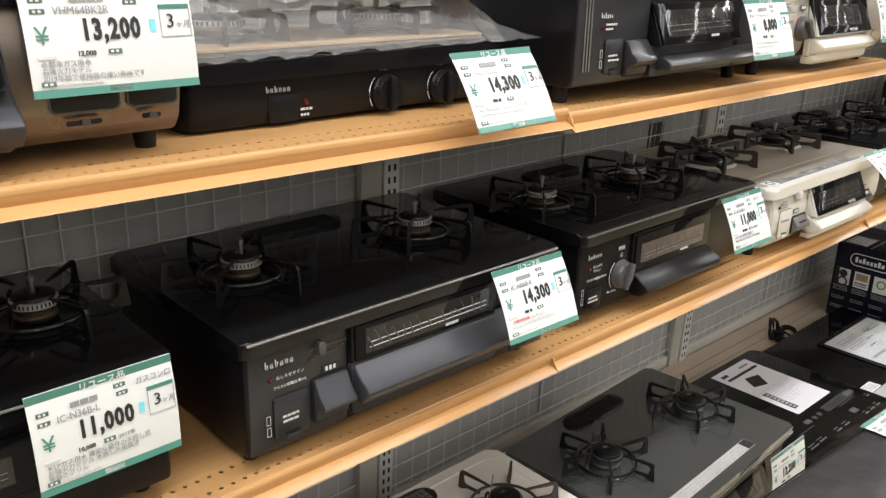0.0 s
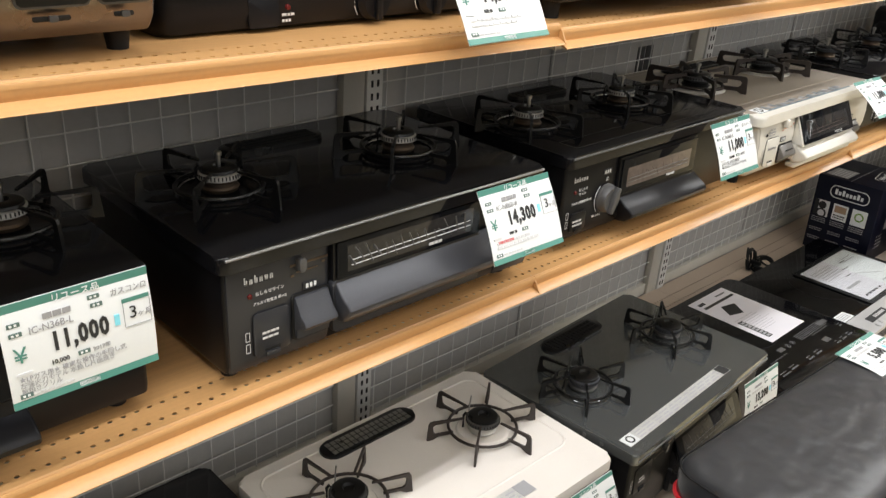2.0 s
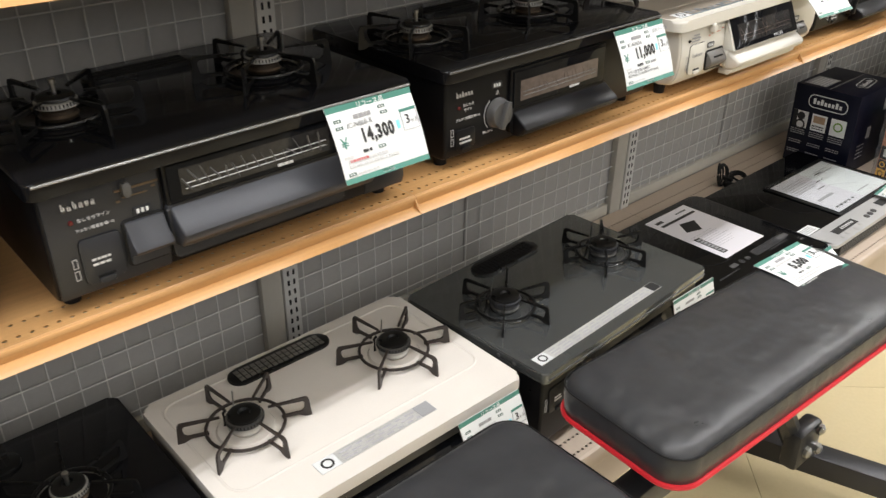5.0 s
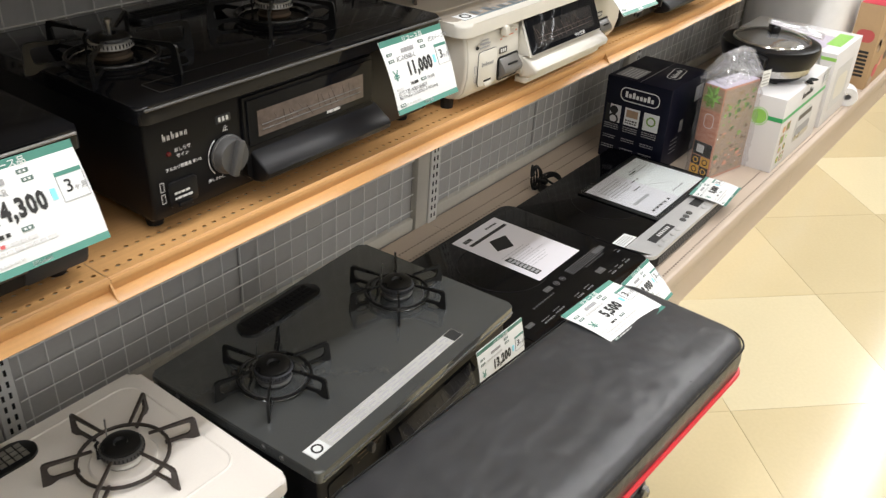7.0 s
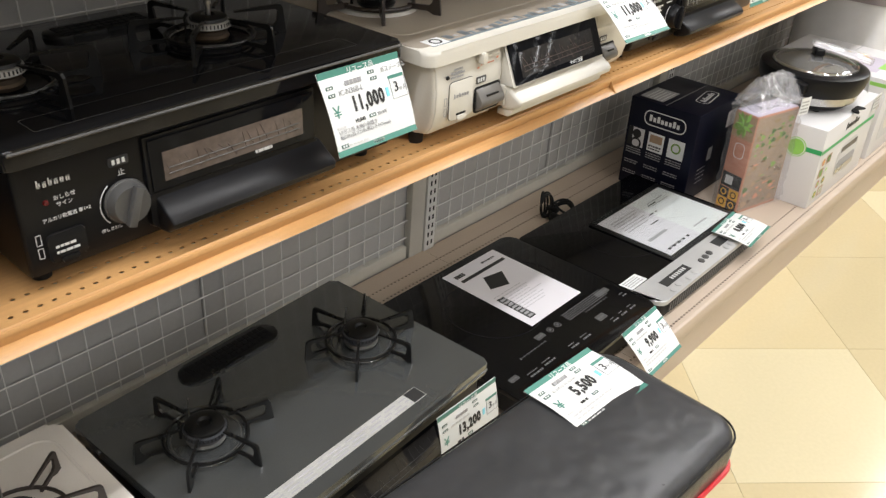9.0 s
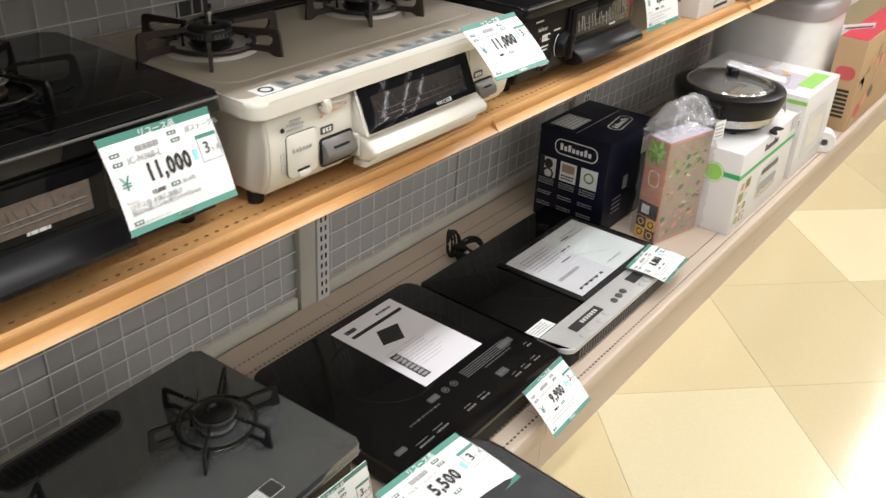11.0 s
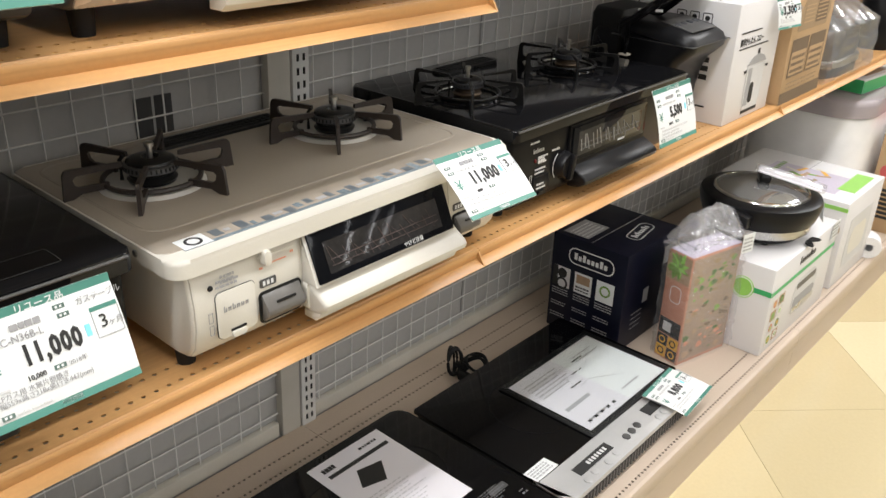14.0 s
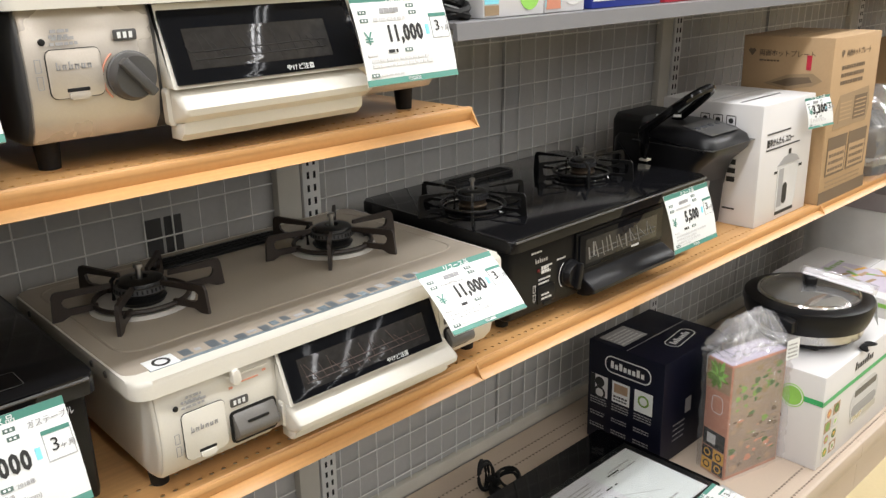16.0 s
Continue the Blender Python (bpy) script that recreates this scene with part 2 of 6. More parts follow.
def prism(profile, x0, x1, bevel=0.0, seg=2):
    """A (y, z) outline drawn out along x."""
    bm = bmesh.new()
    a = [bm.verts.new((x0, y, z)) for y, z in profile]
    b = [bm.verts.new((x1, y, z)) for y, z in profile]
    n = len(profile)
    caps = [bm.faces.new(a), bm.faces.new(b[::-1])]
    for i in range(n):
        bm.faces.new((a[i], b[i], b[(i + 1) % n], a[(i + 1) % n]))
    bmesh.ops.recalc_face_normals(bm, faces=bm.faces[:])
    if bevel:
        es = [e for f in caps for e in f.edges]
        bmesh.ops.bevel(bm, geom=es, offset=bevel, segments=seg, affect="EDGES", profile=0.5)
    return bm


def rounded(w, d, r, n=5):
    """Outline of a rounded rectangle from (0, 0) to (w, d)."""
    pts = []
    for cx, cy, a0 in ((w - r, d - r, 0), (r, d - r, 90), (r, r, 180), (w - r, r, 270)):
        for i in range(n + 1):
            a = radians(a0 + 90 * i / n)
            pts.append((cx + r * math.cos(a), cy + r * math.sin(a)))
    return pts


def slab(outline, z0, z1, bevel=0.0, seg=2):
    bm = bmesh.new()
    a = [bm.verts.new((x, y, z0)) for x, y in outline]
    b = [bm.verts.new((x, y, z1)) for x, y in outline]
    n = len(outline)
    bm.faces.new(a[::-1])
    top = bm.faces.new(b)
    for i in range(n):
        bm.faces.new((a[i], a[(i + 1) % n], b[(i + 1) % n], b[i]))
    if bevel:
        bmesh.ops.bevel(bm, geom=top.edges[:], offset=bevel, segments=seg, affect="EDGES", profile=0.5)
    bmesh.ops.recalc_face_normals(bm, faces=bm.faces[:])
    return bm


def moved(bm, m):
    bmesh.ops.transform(bm, matrix=m, verts=bm.verts[:])
    return bm


def front_slab(x0, x1, z0, z1, y, depth, r=0.004, bevel=0.0015):
    """A rounded plate on a front face: its outer side at y - depth, its inner side at y."""
    bm = slab(rounded(x1 - x0, z1 - z0, min(r, (x1 - x0) / 2.01, (z1 - z0) / 2.01)), 0, depth, bevel)
    return moved(bm, Matrix.Translation((x0, y, z0)) @ pose(0, 0, 0, 90))


def lathe(profile, seg=28, cx=0, cy=0):
    bm = bmesh.new()
    rings = []
    for r, z in profile:
        if r < 1e-5:
            rings.append([bm.verts.new((cx, cy, z))])
        else:
            rings.append([bm.verts.new((cx + r * math.cos(2 * math.pi * i / seg), cy + r * math.sin(2 * math.pi * i / seg), z)) for i in range(seg)])
    for a, b in zip(rings, rings[1:]):
        for i in range(seg):
            j = (i + 1) % seg
            if len(a) == 1 and len(b) == 1:
                continue
            if len(a) == 1:
                bm.faces.new((a[0], b[i], b[j]))
            elif len(b) == 1:
                bm.faces.new((a[i], a[j], b[0]))
            else:
                bm.faces.new((a[i], a[j], b[j], b[i]))
    bmesh.ops.recalc_face_normals(bm, faces=bm.faces[:])
    return bm


def rod(points, r, sides=8, closed=False, flat=1.0):
    """A tube along points; flat squeezes it sideways into a strap."""
    bm = bmesh.new()
    pts = [Vector(p) for p in points]
    n = len(pts)
    rings = []
    ref = Vector((0.013, 0.021, 1)).normalized()
    for i, p in enumerate(pts):
        t = (pts[(i + 1) % n] - pts[i - 1]) if closed else (pts[min(i + 1, n - 1)] - pts[max(i - 1, 0)])
        t.normalize()
        side = t.cross(ref)
        if side.length < 0.1:
            side = t.cross(Vector((1, 0.3, 0)))
        side.normalize()
        upv = side.cross(t)
        rings.append([bm.verts.new(p + side * (math.cos(2 * math.pi * k / sides) * r * flat) + upv * (math.sin(2 * math.pi * k / sides) * r)) for k in range(sides)])
    pairs = list(zip(rings, rings[1:])) + ([(rings[-1], rings[0])] if closed else [])
    for a, b in pairs:
        for k in range(sides):
            bm.faces.new((a[k], a[(k + 1) % sides], b[(k + 1) % sides], b[k]))
    if not closed:
        bm.faces.new(rings[0][::-1])
        bm.faces.new(rings[-1])
    bmesh.ops.recalc_face_normals(bm, faces=bm.faces[:])
    return bm


def text_mesh(words, size, bold=0.0, align="LEFT", spacing=1.0):
    cu = bpy.data.curves.new("letters", "FONT")
    cu.body, cu.size, cu.offset, cu.align_x = words, size, bold * size, align
    cu.extrude, cu.resolution_u, cu.space_character = 0.00025, 2, spacing
    ob = new("letters", cu)
    mesh = bpy.data.meshes.new_from_object(ob.evaluated_get(bpy.context.evaluated_depsgraph_get()))
    bpy.data.objects.remove(ob)
    bpy.data.curves.remove(cu)
    return mesh


def letters(name, words, size, material, parent, m, bold=0.0, align="LEFT", squeeze=1.0, spacing=1.0):
    mesh = text_mesh(words, size, bold, align, spacing)
    mesh.materials.clear()
    if squeeze != 1.0:
        mesh.transform(Matrix.Diagonal((squeeze, 1, 1, 1)))
    return link(name, mesh, material, parent, m=m)


FRONT = pose(0, 0, 0, 90)          # lays a flat drawing onto a face that looks towards -y
SIDE = pose(0, 0, 0, 90, 0, -90)   # onto a face that looks towards -x


def ring_outline(w, h, r, wd, n=6):
    o = rounded(w, h, r, n)
    i = [(x + wd, y + wd) for x, y in rounded(w - 2 * wd, h - 2 * wd, max(0.0005, r - wd), n)]
    bm = bmesh.new()
    a = [bm.verts.new((x, y, 0.0005)) for x, y in o]
    b = [bm.verts.new((x, y, 0.0005)) for x, y in i]
    for k in range(len(o)):
        j = (k + 1) % len(o)
        bm.faces.new((a[k], a[j], b[j], b[k]))
    return bm


def bars(rows, depth=0.0004):
    """Bars of unreadable print, flat in x, y: rows of (x0, x1, y0, y1)."""
    return join(*[box(x0, x1, y0, y1, 0, depth) for x0, x1, y0, y1 in rows])


def scribble(x0, x1, y, h, rnd, word=0.007, gap=0.0022):
    """One line of unreadable print as short bars."""
    out, x = [], x0
    while x < x1 - 0.002:
        w = min(word * rnd.uniform(0.5, 1.5), x1 - x)
        out.append((x, x + w, y, y + h))
        x += w + gap
    return out



def soften(m, scale, distance):
    """Adds slow waves to a surface, as of padding under a cover."""
    nt = m.node_tree
    old = next(n for n in nt.nodes if n.bl_idname == "ShaderNodeBump")
    co = next(n for n in nt.nodes if n.bl_idname == "ShaderNodeTexCoord")
    wv = nt.nodes.new("ShaderNodeTexNoise")
    wv.inputs["Scale"].default_value, wv.inputs["Detail"].default_value = scale, 2
    bp = nt.nodes.new("ShaderNodeBump")
    bp.inputs["Strength"].default_value, bp.inputs["Distance"].default_value = 0.6, distance
    nt.links.new(co.outputs["Object"], wv.inputs["Vector"])
    nt.links.new(wv.outputs["Fac"], bp.inputs["Height"])
    nt.links.new(bp.outputs[0], old.inputs["Normal"])


soften(LEATHER, 14, 0.012)
soften(KRAFT, 9, 0.003)
soften(FLOOR_A, 3, 0.002)
soften(FLOOR_B, 3, 0.002)


def streaked(m, amount, stretch=(1.2, 90, 90)):
    """Fine streaks along x, as of rolled sheet with a printed grain."""
    nt = m.node_tree
    b = nt.nodes["Principled BSDF"]
    old = b.inputs["Base Color"].links[0].from_socket
    co = next(n for n in nt.nodes if n.bl_idname == "ShaderNodeTexCoord")
    mp = nt.nodes.new("ShaderNodeMapping")
    mp.inputs["Scale"].default_value = stretch
    ns = nt.nodes.new("ShaderNodeTexNoise")
    ns.inputs["Scale"].default_value, ns.inputs["Detail"].default_value = 2.0, 5
    rg = nt.nodes.new("ShaderNodeMapRange")
    rg.inputs[1].default_value, rg.inputs[2].default_value = 0.3, 0.7
    rg.inputs[3].default_value, rg.inputs[4].default_value = 1 - amount, 1 + amount
    mx = nt.nodes.new("ShaderNodeMix")
    mx.data_type, mx.blend_type = "RGBA", "MULTIPLY"
    mx.inputs[0].default_value = 1
    nt.links.new(co.outputs["Object"], mp.inputs[0])
    nt.links.new(mp.outputs[0], ns.inputs["Vector"])
    nt.links.new(ns.outputs["Fac"], rg.inputs[0])
    nt.links.new(old, mx.inputs[6])
    nt.links.new(rg.outputs[0], mx.inputs[7])
    nt.links.new(mx.outputs[2], b.inputs["Base Color"])


streaked(SHELF, 0.07)
streaked(BRONZE, 0.06)
streaked(STEEL, 0.06, (2, 60, 60))


# ---------------------------------------------------------------- room
X_LEFT, X_RIGHT, Y_NEAR, Y_BACK = -4.0, 9.0, -9.4, 0.14
tagged(part("floor", box(X_LEFT, X_RIGHT, Y_NEAR, Y_BACK, -0.12, -0.003), GROUT, smooth=False), "pale yellow vinyl tile floor laid diagonally", "floor", kind="structure")
tagged(part("ceiling", box(X_LEFT, X_RIGHT, Y_NEAR, Y_BACK, CEILING, CEILING + 0.1), CEIL, smooth=False), "white board ceiling with tube lamps", "ceiling", kind="structure")
# added walls out of view; all but the north one dark, to dim reflections
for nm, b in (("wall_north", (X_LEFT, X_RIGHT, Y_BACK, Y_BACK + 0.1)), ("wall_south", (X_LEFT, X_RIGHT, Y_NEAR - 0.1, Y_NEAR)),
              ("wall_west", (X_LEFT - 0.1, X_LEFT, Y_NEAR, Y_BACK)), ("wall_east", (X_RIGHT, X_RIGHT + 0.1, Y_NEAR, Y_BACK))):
    tagged(part(nm, box(*b, -0.1, CEILING + 0.1), WALL if nm == "wall_north" else DIMWALL, smooth=False), "plain added wall closing the unseen room", "wall", kind="structure")

FIXTURE = None
for lx, ly in LAMP_PLACES:
    if FIXTURE is None:
        FIXTURE = empty("ceiling_light", pose(lx, ly, CEILING), "white twin tube ceiling light fixture", "ceiling light", "ceiling lights")
        part("housing", box(-0.11, 0.11, -1.93, 1.93, -0.05, 0, 0.006), WHITEBOX, FIXTURE)
        for sy in (-1.915, -0.64, 0.64, 1.915):
            part("socket", box(-0.09, 0.09, sy - 0.012, sy + 0.012, -0.073, -0.05, 0.003), CARD, FIXTURE)
    else:
        copy_thing(FIXTURE, pose(lx, ly, CEILING))
for lx in AISLE_X:
    copy_thing(FIXTURE, pose(lx, AISLE_Y, CEILING, 0, 0, 90))

# ---------------------------------------------------------------- shelving
BAY = 1.2
DECK_Z, MID_Z, TOP_Z = 0.145, 0.741, 1.143
MID_LOW = 0.752        # where the stoves on the middle shelf have their lower rim
BAYS = [-2.4, -1.2, 0.0, 1.2, 2.4, 3.6]
REAR, LEAN = 0.060, 2.1   # the rear wall's place at the floor, and its forward lean under the load


def perforated(x0, x1, rows, y_back, y_front, z, pitch, r):
    """The top sheet of a shelf, with rows of round holes cut through it."""
    verts, faces = [], []

    def quad(*pts):
        k = len(verts)
        verts.extend(pts)
        faces.append(tuple(range(k, k + len(pts))))

    edges_y = [y_back]
    half = pitch / 2
    for y in sorted(rows, reverse=True):
        quad((x0, y + half, z), (x1, y + half, z), (x1, edges_y[-1], z), (x0, edges_y[-1], z))
        n = int((x1 - x0) / pitch)
        step = (x1 - x0) / n
        for i in range(n):
            cx = x0 + (i + 0.5) * step
            sq = [(cx + a * step / 2, y + b * half) for a, b in ((1, 0), (1, 1), (0, 1), (-1, 1), (-1, 0), (-1, -1), (0, -1), (1, -1))]
            ho = [(cx + r * math.cos(k * math.pi / 4), y + r * math.sin(k * math.pi / 4)) for k in range(8)]
            for k in range(8):
                j = (k + 1) % 8
                quad((*ho[k], z), (*sq[k], z), (*sq[j], z), (*ho[j], z))
                quad((*ho[k], z), (*ho[j], z), (*ho[j], z - 0.0015), (*ho[k], z - 0.0015))
        edges_y.append(y - half)
    quad((x0, y_front, z), (x1, y_front, z), (x1, edges_y[-1], z), (x0, edges_y[-1], z))
    mesh = bpy.data.meshes.new("top_sheet")
    mesh.from_pydata(verts, [], faces)
    return mesh


def shelf_board(x0, z, label, paint=SHELF, drop=1.0, tip=0.0, rear=0.010):
    """A pressed steel shelf, its top sheet at z, with a sloping ticket edge along the front."""
    def edge(pts):
        """The front edge's outline, deeper or shallower from one shelf to another."""
        return [(y, zz * drop) for y, zz in pts]

    ob = empty("shelf", pose(x0 + BAY, 0, z, 0, tip) @ pose(-BAY, 0, 0), label, "shelf", "shelves of the gondola", "structure")
    g = 0.0004
    link("top_sheet", perforated(g, BAY - g, (-0.379, -0.410), rear, -0.424, 0, 0.0158, 0.0030), paint, ob)
    part("under_sheet", box(g, BAY - g, -0.424, rear, -0.030, -0.020), UNDER, ob, smooth=False)
    part("ridge", prism([(-0.424, -0.004), (-0.424, 0.0), (-0.4255, 0.0018), (-0.4275, 0.0018), (-0.4288, 0.0), (-0.4288, -0.006), (-0.426, -0.007)], g, BAY - g), paint, ob)
    part("ridge", prism([(-0.4290, -0.006), (-0.4290, -0.0008), (-0.4302, 0.0004), (-0.4318, 0.0), (-0.4326, -0.0016), (-0.4322, -0.006)], g, BAY - g), paint, ob)
    part("ticket_edge", prism(edge([(-0.4265, -0.005), (-0.4318, -0.005), (-0.4312, -0.012), (-0.4292, -0.0236), (-0.4280, -0.0260), (-0.424, -0.0260)]), g, BAY - g), paint, ob)
    part("lower_lip", prism(edge([(-0.424, -0.0255), (-0.4291, -0.0241), (-0.4330, -0.0262), (-0.4450, -0.0345), (-0.4462, -0.0362), (-0.4448, -0.0374), (-0.4425, -0.0365), (-0.424, -0.0290)]), g, BAY - g), paint, ob)
    part("end_cap", prism(edge([(rear, -0.002), (-0.4315, -0.003), (-0.4360, -0.0120), (-0.4400, -0.0220), (-0.4462, -0.0362), (-0.43, -0.033), (rear, -0.033)]), BAY - g - 0.0025, BAY - g), paint, ob)
    return ob


def base_deck(x0):
    ob = empty("base_shelf", pose(x0, 0, DECK_Z), "beige perforated steel base shelf, scuffed, on the floor", "shelf", "base shelves", "structure")
    g = 0.0004
    link("top_sheet", perforated(g, BAY - g, (-0.010, -0.047, -0.551, -0.587), 0.046, -0.600, 0, 0.0125, 0.0033), DECK, ob)
    # sheet painted dark, as the shade seen through the holes
    part("under_sheet", box(g, BAY - g, -0.598, 0.044, -0.030, -0.020), HOLLOW_SHADE, ob, smooth=False)
    part("front_edge", prism([(-0.600, 0.0), (-0.606, -0.003), (-0.608, -0.008), (-0.608, -0.046), (-0.604, -0.052), (-0.596, -0.052), (-0.596, -0.004)], g, BAY - g), DECK, ob)
    part("kick_plate", box(g, BAY - g, -0.600, -0.580, -DECK_Z, -0.045), DECK, ob, smooth=False)
    return ob


def back_bay(x0):
    """The rear wall of one bay: grey sheet with a white wire grid before it."""
    ob = empty("back_panel", pose(x0, REAR, 0, LEAN), "grey steel back panel behind a white wire grid", "back panel", "back panels", "structure")
    part("sheet", box(0, BAY, 0.012, 0.030, 0.1, 2.05), PANEL, ob, smooth=False)
    for c in (0.585,):
        part("seam_strip", box(c - 0.032, c + 0.032, 0.0085, 0.0118, 0.2, 2.0, 0.001), PANEL, ob)
        part("seam_plate", box(c - 0.030, c + 0.030, 0.0045, 0.0083, 1.02, 1.24, 0.001), STRIP, ob)
    if x0 == 0.0:
        for px in (0.902, 0.938):
            part("dark_patch", box(px, px + 0.030, 0.0098, 0.0118, 0.874, 0.942), DKGREY, ob, "dark opening behind the grid")
    part("bottom_rail", box(0.04, BAY - 0.06, -0.006, 0.011, DECK_Z, DECK_Z + 0.036, 0.002), POST, ob)
    vert = bpy.data.meshes.new("wire_upright")
    bmv = rod([(0, 0, 0.165), (0, 0, 1.95)], 0.0016, 5)
    bmv.to_mesh(vert)
    bmv.free()
    hori = bpy.data.meshes.new("wire_cross")
    bmh = rod([(0.042, 0, 0), (BAY - 0.058, 0, 0)], 0.0016, 5)
    bmh.to_mesh(hori)
    bmh.free()
    x = 0.058
    while x < BAY - 0.06:
        link("wire", vert, WIRE, ob, m=pose(x, 0.0022, 0))
        x += 0.0495
    z = 0.205
    while z < 1.95:
        link("wire", hori, WIRE, ob, m=pose(0, -0.0010, z))
        z += 0.0505
    return ob


def upright(x):
    ob = empty("upright", pose(x, REAR, 0, LEAN), "warm grey slotted steel shelf upright", "upright", "uprights", "structure")
    part("post", box(-0.053, -0.004, -0.010, 0.011, 0.14, 2.05, 0.002), POST, ob)
    part("slotted_rail", box(-0.002, 0.036, -0.014, 0.011, 0.14, 2.05, 0.0015), WIRE, ob)
    slot = bpy.data.meshes.new("slots")
    rows = [box(xx - 0.0025, xx + 0.0025, -0.0148, -0.0138, z, z + 0.013) for xx in (0.010, 0.024) for z in [0.16 + 0.025 * i for i in range(74)]]
    bms = join(*rows)
    bms.to_mesh(slot)
    bms.free()
    link("slots", slot, SLOT, ob)
    return ob


for x in BAYS:
    base_deck(x)
    back_bay(x)
    upright(x)
    shelf_board(x, MID_Z, "orange-beige steel shelf with two rows of holes", drop=0.70)
for x, sag, tip in ((-2.4, 0.0, 0.0), (-1.2, 0.0, 0.8), (0.0, 0.009, 0.1)):
    shelf_board(x, TOP_Z - sag, "orange-beige steel shelf with two rows of holes", drop=0.70, tip=tip, rear=-0.004)
for x in (1.2, 2.4, 3.6):
    ob = empty("upper_shelf", pose(x, 0, 1.247), "grey steel shelf with a plain front edge", "shelf", "grey upper shelves", "structure")
    part("board", box(0.0015, BAY - 0.0015, -0.395, -0.012, -0.010, 0.0, 0.001), GREY_SHELF, ob)
    part("front_edge", prism([(-0.395, 0.001), (-0.402, -0.001), (-0.404, -0.024), (-0.400, -0.026), (-0.395, -0.022)], 0.0015, BAY - 0.0015), GREY_SHELF, ob)

# ---------------------------------------------------------------- price cards
RND = random.Random(4)


def price_tag(price, m, code="", kind_word="", year="", was="", remarks=("", ""), w=0.146, h=0.108, group="price cards", red=False):
    """A printed card, its top edge along x at the pose m, hanging down -z and facing -y."""
    ob = empty("price_card", m, "white price card with green bands and the price %s yen" % price, "price card", group)
    sheet = bmesh.new()
    n = 8
    bend = 0.004
    cols = []
    for i in range(n + 1):
        v = i / n
        y = -bend * 4 * v * (1 - v)
        cols.append([sheet.verts.new((x, y + t, -v * h)) for x, t in ((-w / 2, 0.0), (w / 2, 0.0), (w / 2, 0.0008), (-w / 2, 0.0008))])
    for a, b in zip(cols, cols[1:]):
        for k in range(4):
            sheet.faces.new((a[k], a[(k + 1) % 4], b[(k + 1) % 4], b[k]))
    sheet.faces.new(cols[0])
    sheet.faces.new(cols[-1][::-1])
    bmesh.ops.recalc_face_normals(sheet, faces=sheet.faces[:])
    part("card", sheet, CARD, ob)

    def lay(u, v):
        """A place on the card: u, v from its upper left corner, in card widths and heights."""
        s = -bend * 4 * v * (1 - v)
        tilt = math.degrees(math.atan2(-bend * 4 * (1 - 2 * v), h))
        return Matrix.Translation(((u - 0.5) * w, s - 0.0007, -v * h)) @ pose(0, 0, 0, 90 - tilt)

    def block(name, u0, u1, v0, v1, material, label=""):
        return part(name, moved(box((u0 - u1) / 2 * w, (u1 - u0) / 2 * w, (v0 - v1) / 2 * h, (v1 - v0) / 2 * h, -0.0006, 0.0002), Matrix()), material, ob, label, lay((u0 + u1) / 2, (v0 + v1) / 2))

    block("header_band", 0, 1, 0.0, 0.095, GREEN, "green header band")
    block("footer_band", 0, 1, 0.925, 1.0, GREEN, "green footer band")
    block("footer_mark", 0.43, 0.57, 0.94, 0.985, CARD)
    letters("header_text", "リユース品", 0.0095, CARD, ob, lay(0.5, 0.085), 0.01, "CENTER")
    letters("price", price, 0.0265, INK, ob, lay(0.485, 0.530), 0.042, "CENTER", 0.70, 1.13)
    letters("yen_sign", "¥", 0.022, GREEN, ob, lay(0.055, 0.555))
    letters("warranty_number", "3", 0.019, INK, ob, lay(0.825, 0.46))
    letters("warranty_unit", "ヶ月", 0.008, GREYINK, ob, lay(0.885, 0.46))
    block("warranty_band", 0.79, 0.985, 0.255, 0.295, GREEN)
    for u0, u1, v0, v1 in ((0.79, 0.793, 0.295, 0.54), (0.982, 0.985, 0.295, 0.54), (0.79, 0.985, 0.537, 0.541)):
        block("warranty_rule", u0, u1, v0, v1, GREYINK)
    for u, v in ((0.05, 0.175), (0.05, 0.265), (0.57, 0.125), (0.58, 0.205), (0.45, 0.620), (0.05, 0.865)):
        fl = block("field_label", u, u + 0.080, v, v + 0.042, LABELINK)
        part("label_glyph", bars([(q * w, (q + 0.016) * w, -0.010 * h, 0.010 * h) for q in (-0.026, 0.004)], 0.0004), CARD, fl, m=pose(0, 0, 0.0002))
    block("field_box", 0.05, 0.15, 0.655, 0.680, PALEINK)
    block("marker_dab", 0.722, 0.758, 0.38, 0.49, CYAN)
    if code:
        letters("model_code", code, 0.0105, GREYINK, ob, lay(0.17, 0.315), 0, "LEFT", 0.9)
    else:
        part("model_print", bars(scribble(0, 0.34 * w, 0, 0.004, RND)), PALEINK, ob, m=lay(0.18, 0.30))
    part("maker_print", bars(scribble(0, 0.20 * w, 0, 0.006, RND, 0.006, 0.001)), GREYINK, ob, m=lay(0.27, 0.215))
    if kind_word:
        letters("kind_text", kind_word, 0.009, GREYINK, ob, lay(0.72, 0.19), 0, "LEFT", 0.85)
    if year:
        letters("year_text", year, 0.006, GREYINK, ob, lay(0.55, 0.665))
    if was:
        letters("tax_free_price", was, 0.0065, INK, ob, lay(0.27, 0.665), 0.02)
    else:
        part("tax_free_print", bars(scribble(0, 0.1 * w, 0, 0.004, RND)), INK, ob, m=lay(0.27, 0.66))
    for k, line in enumerate(remarks):
        if line:
            letters("note_text", line, 0.0068, GREYINK, ob, lay(0.06, 0.745 + 0.058 * k), 0, "LEFT", 0.95)
        else:
            part("note_print", bars(scribble(0, RND.uniform(0.4, 0.7) * w, 0, 0.0035, RND)), PALEINK, ob, m=lay(0.08, 0.745 + 0.058 * k))
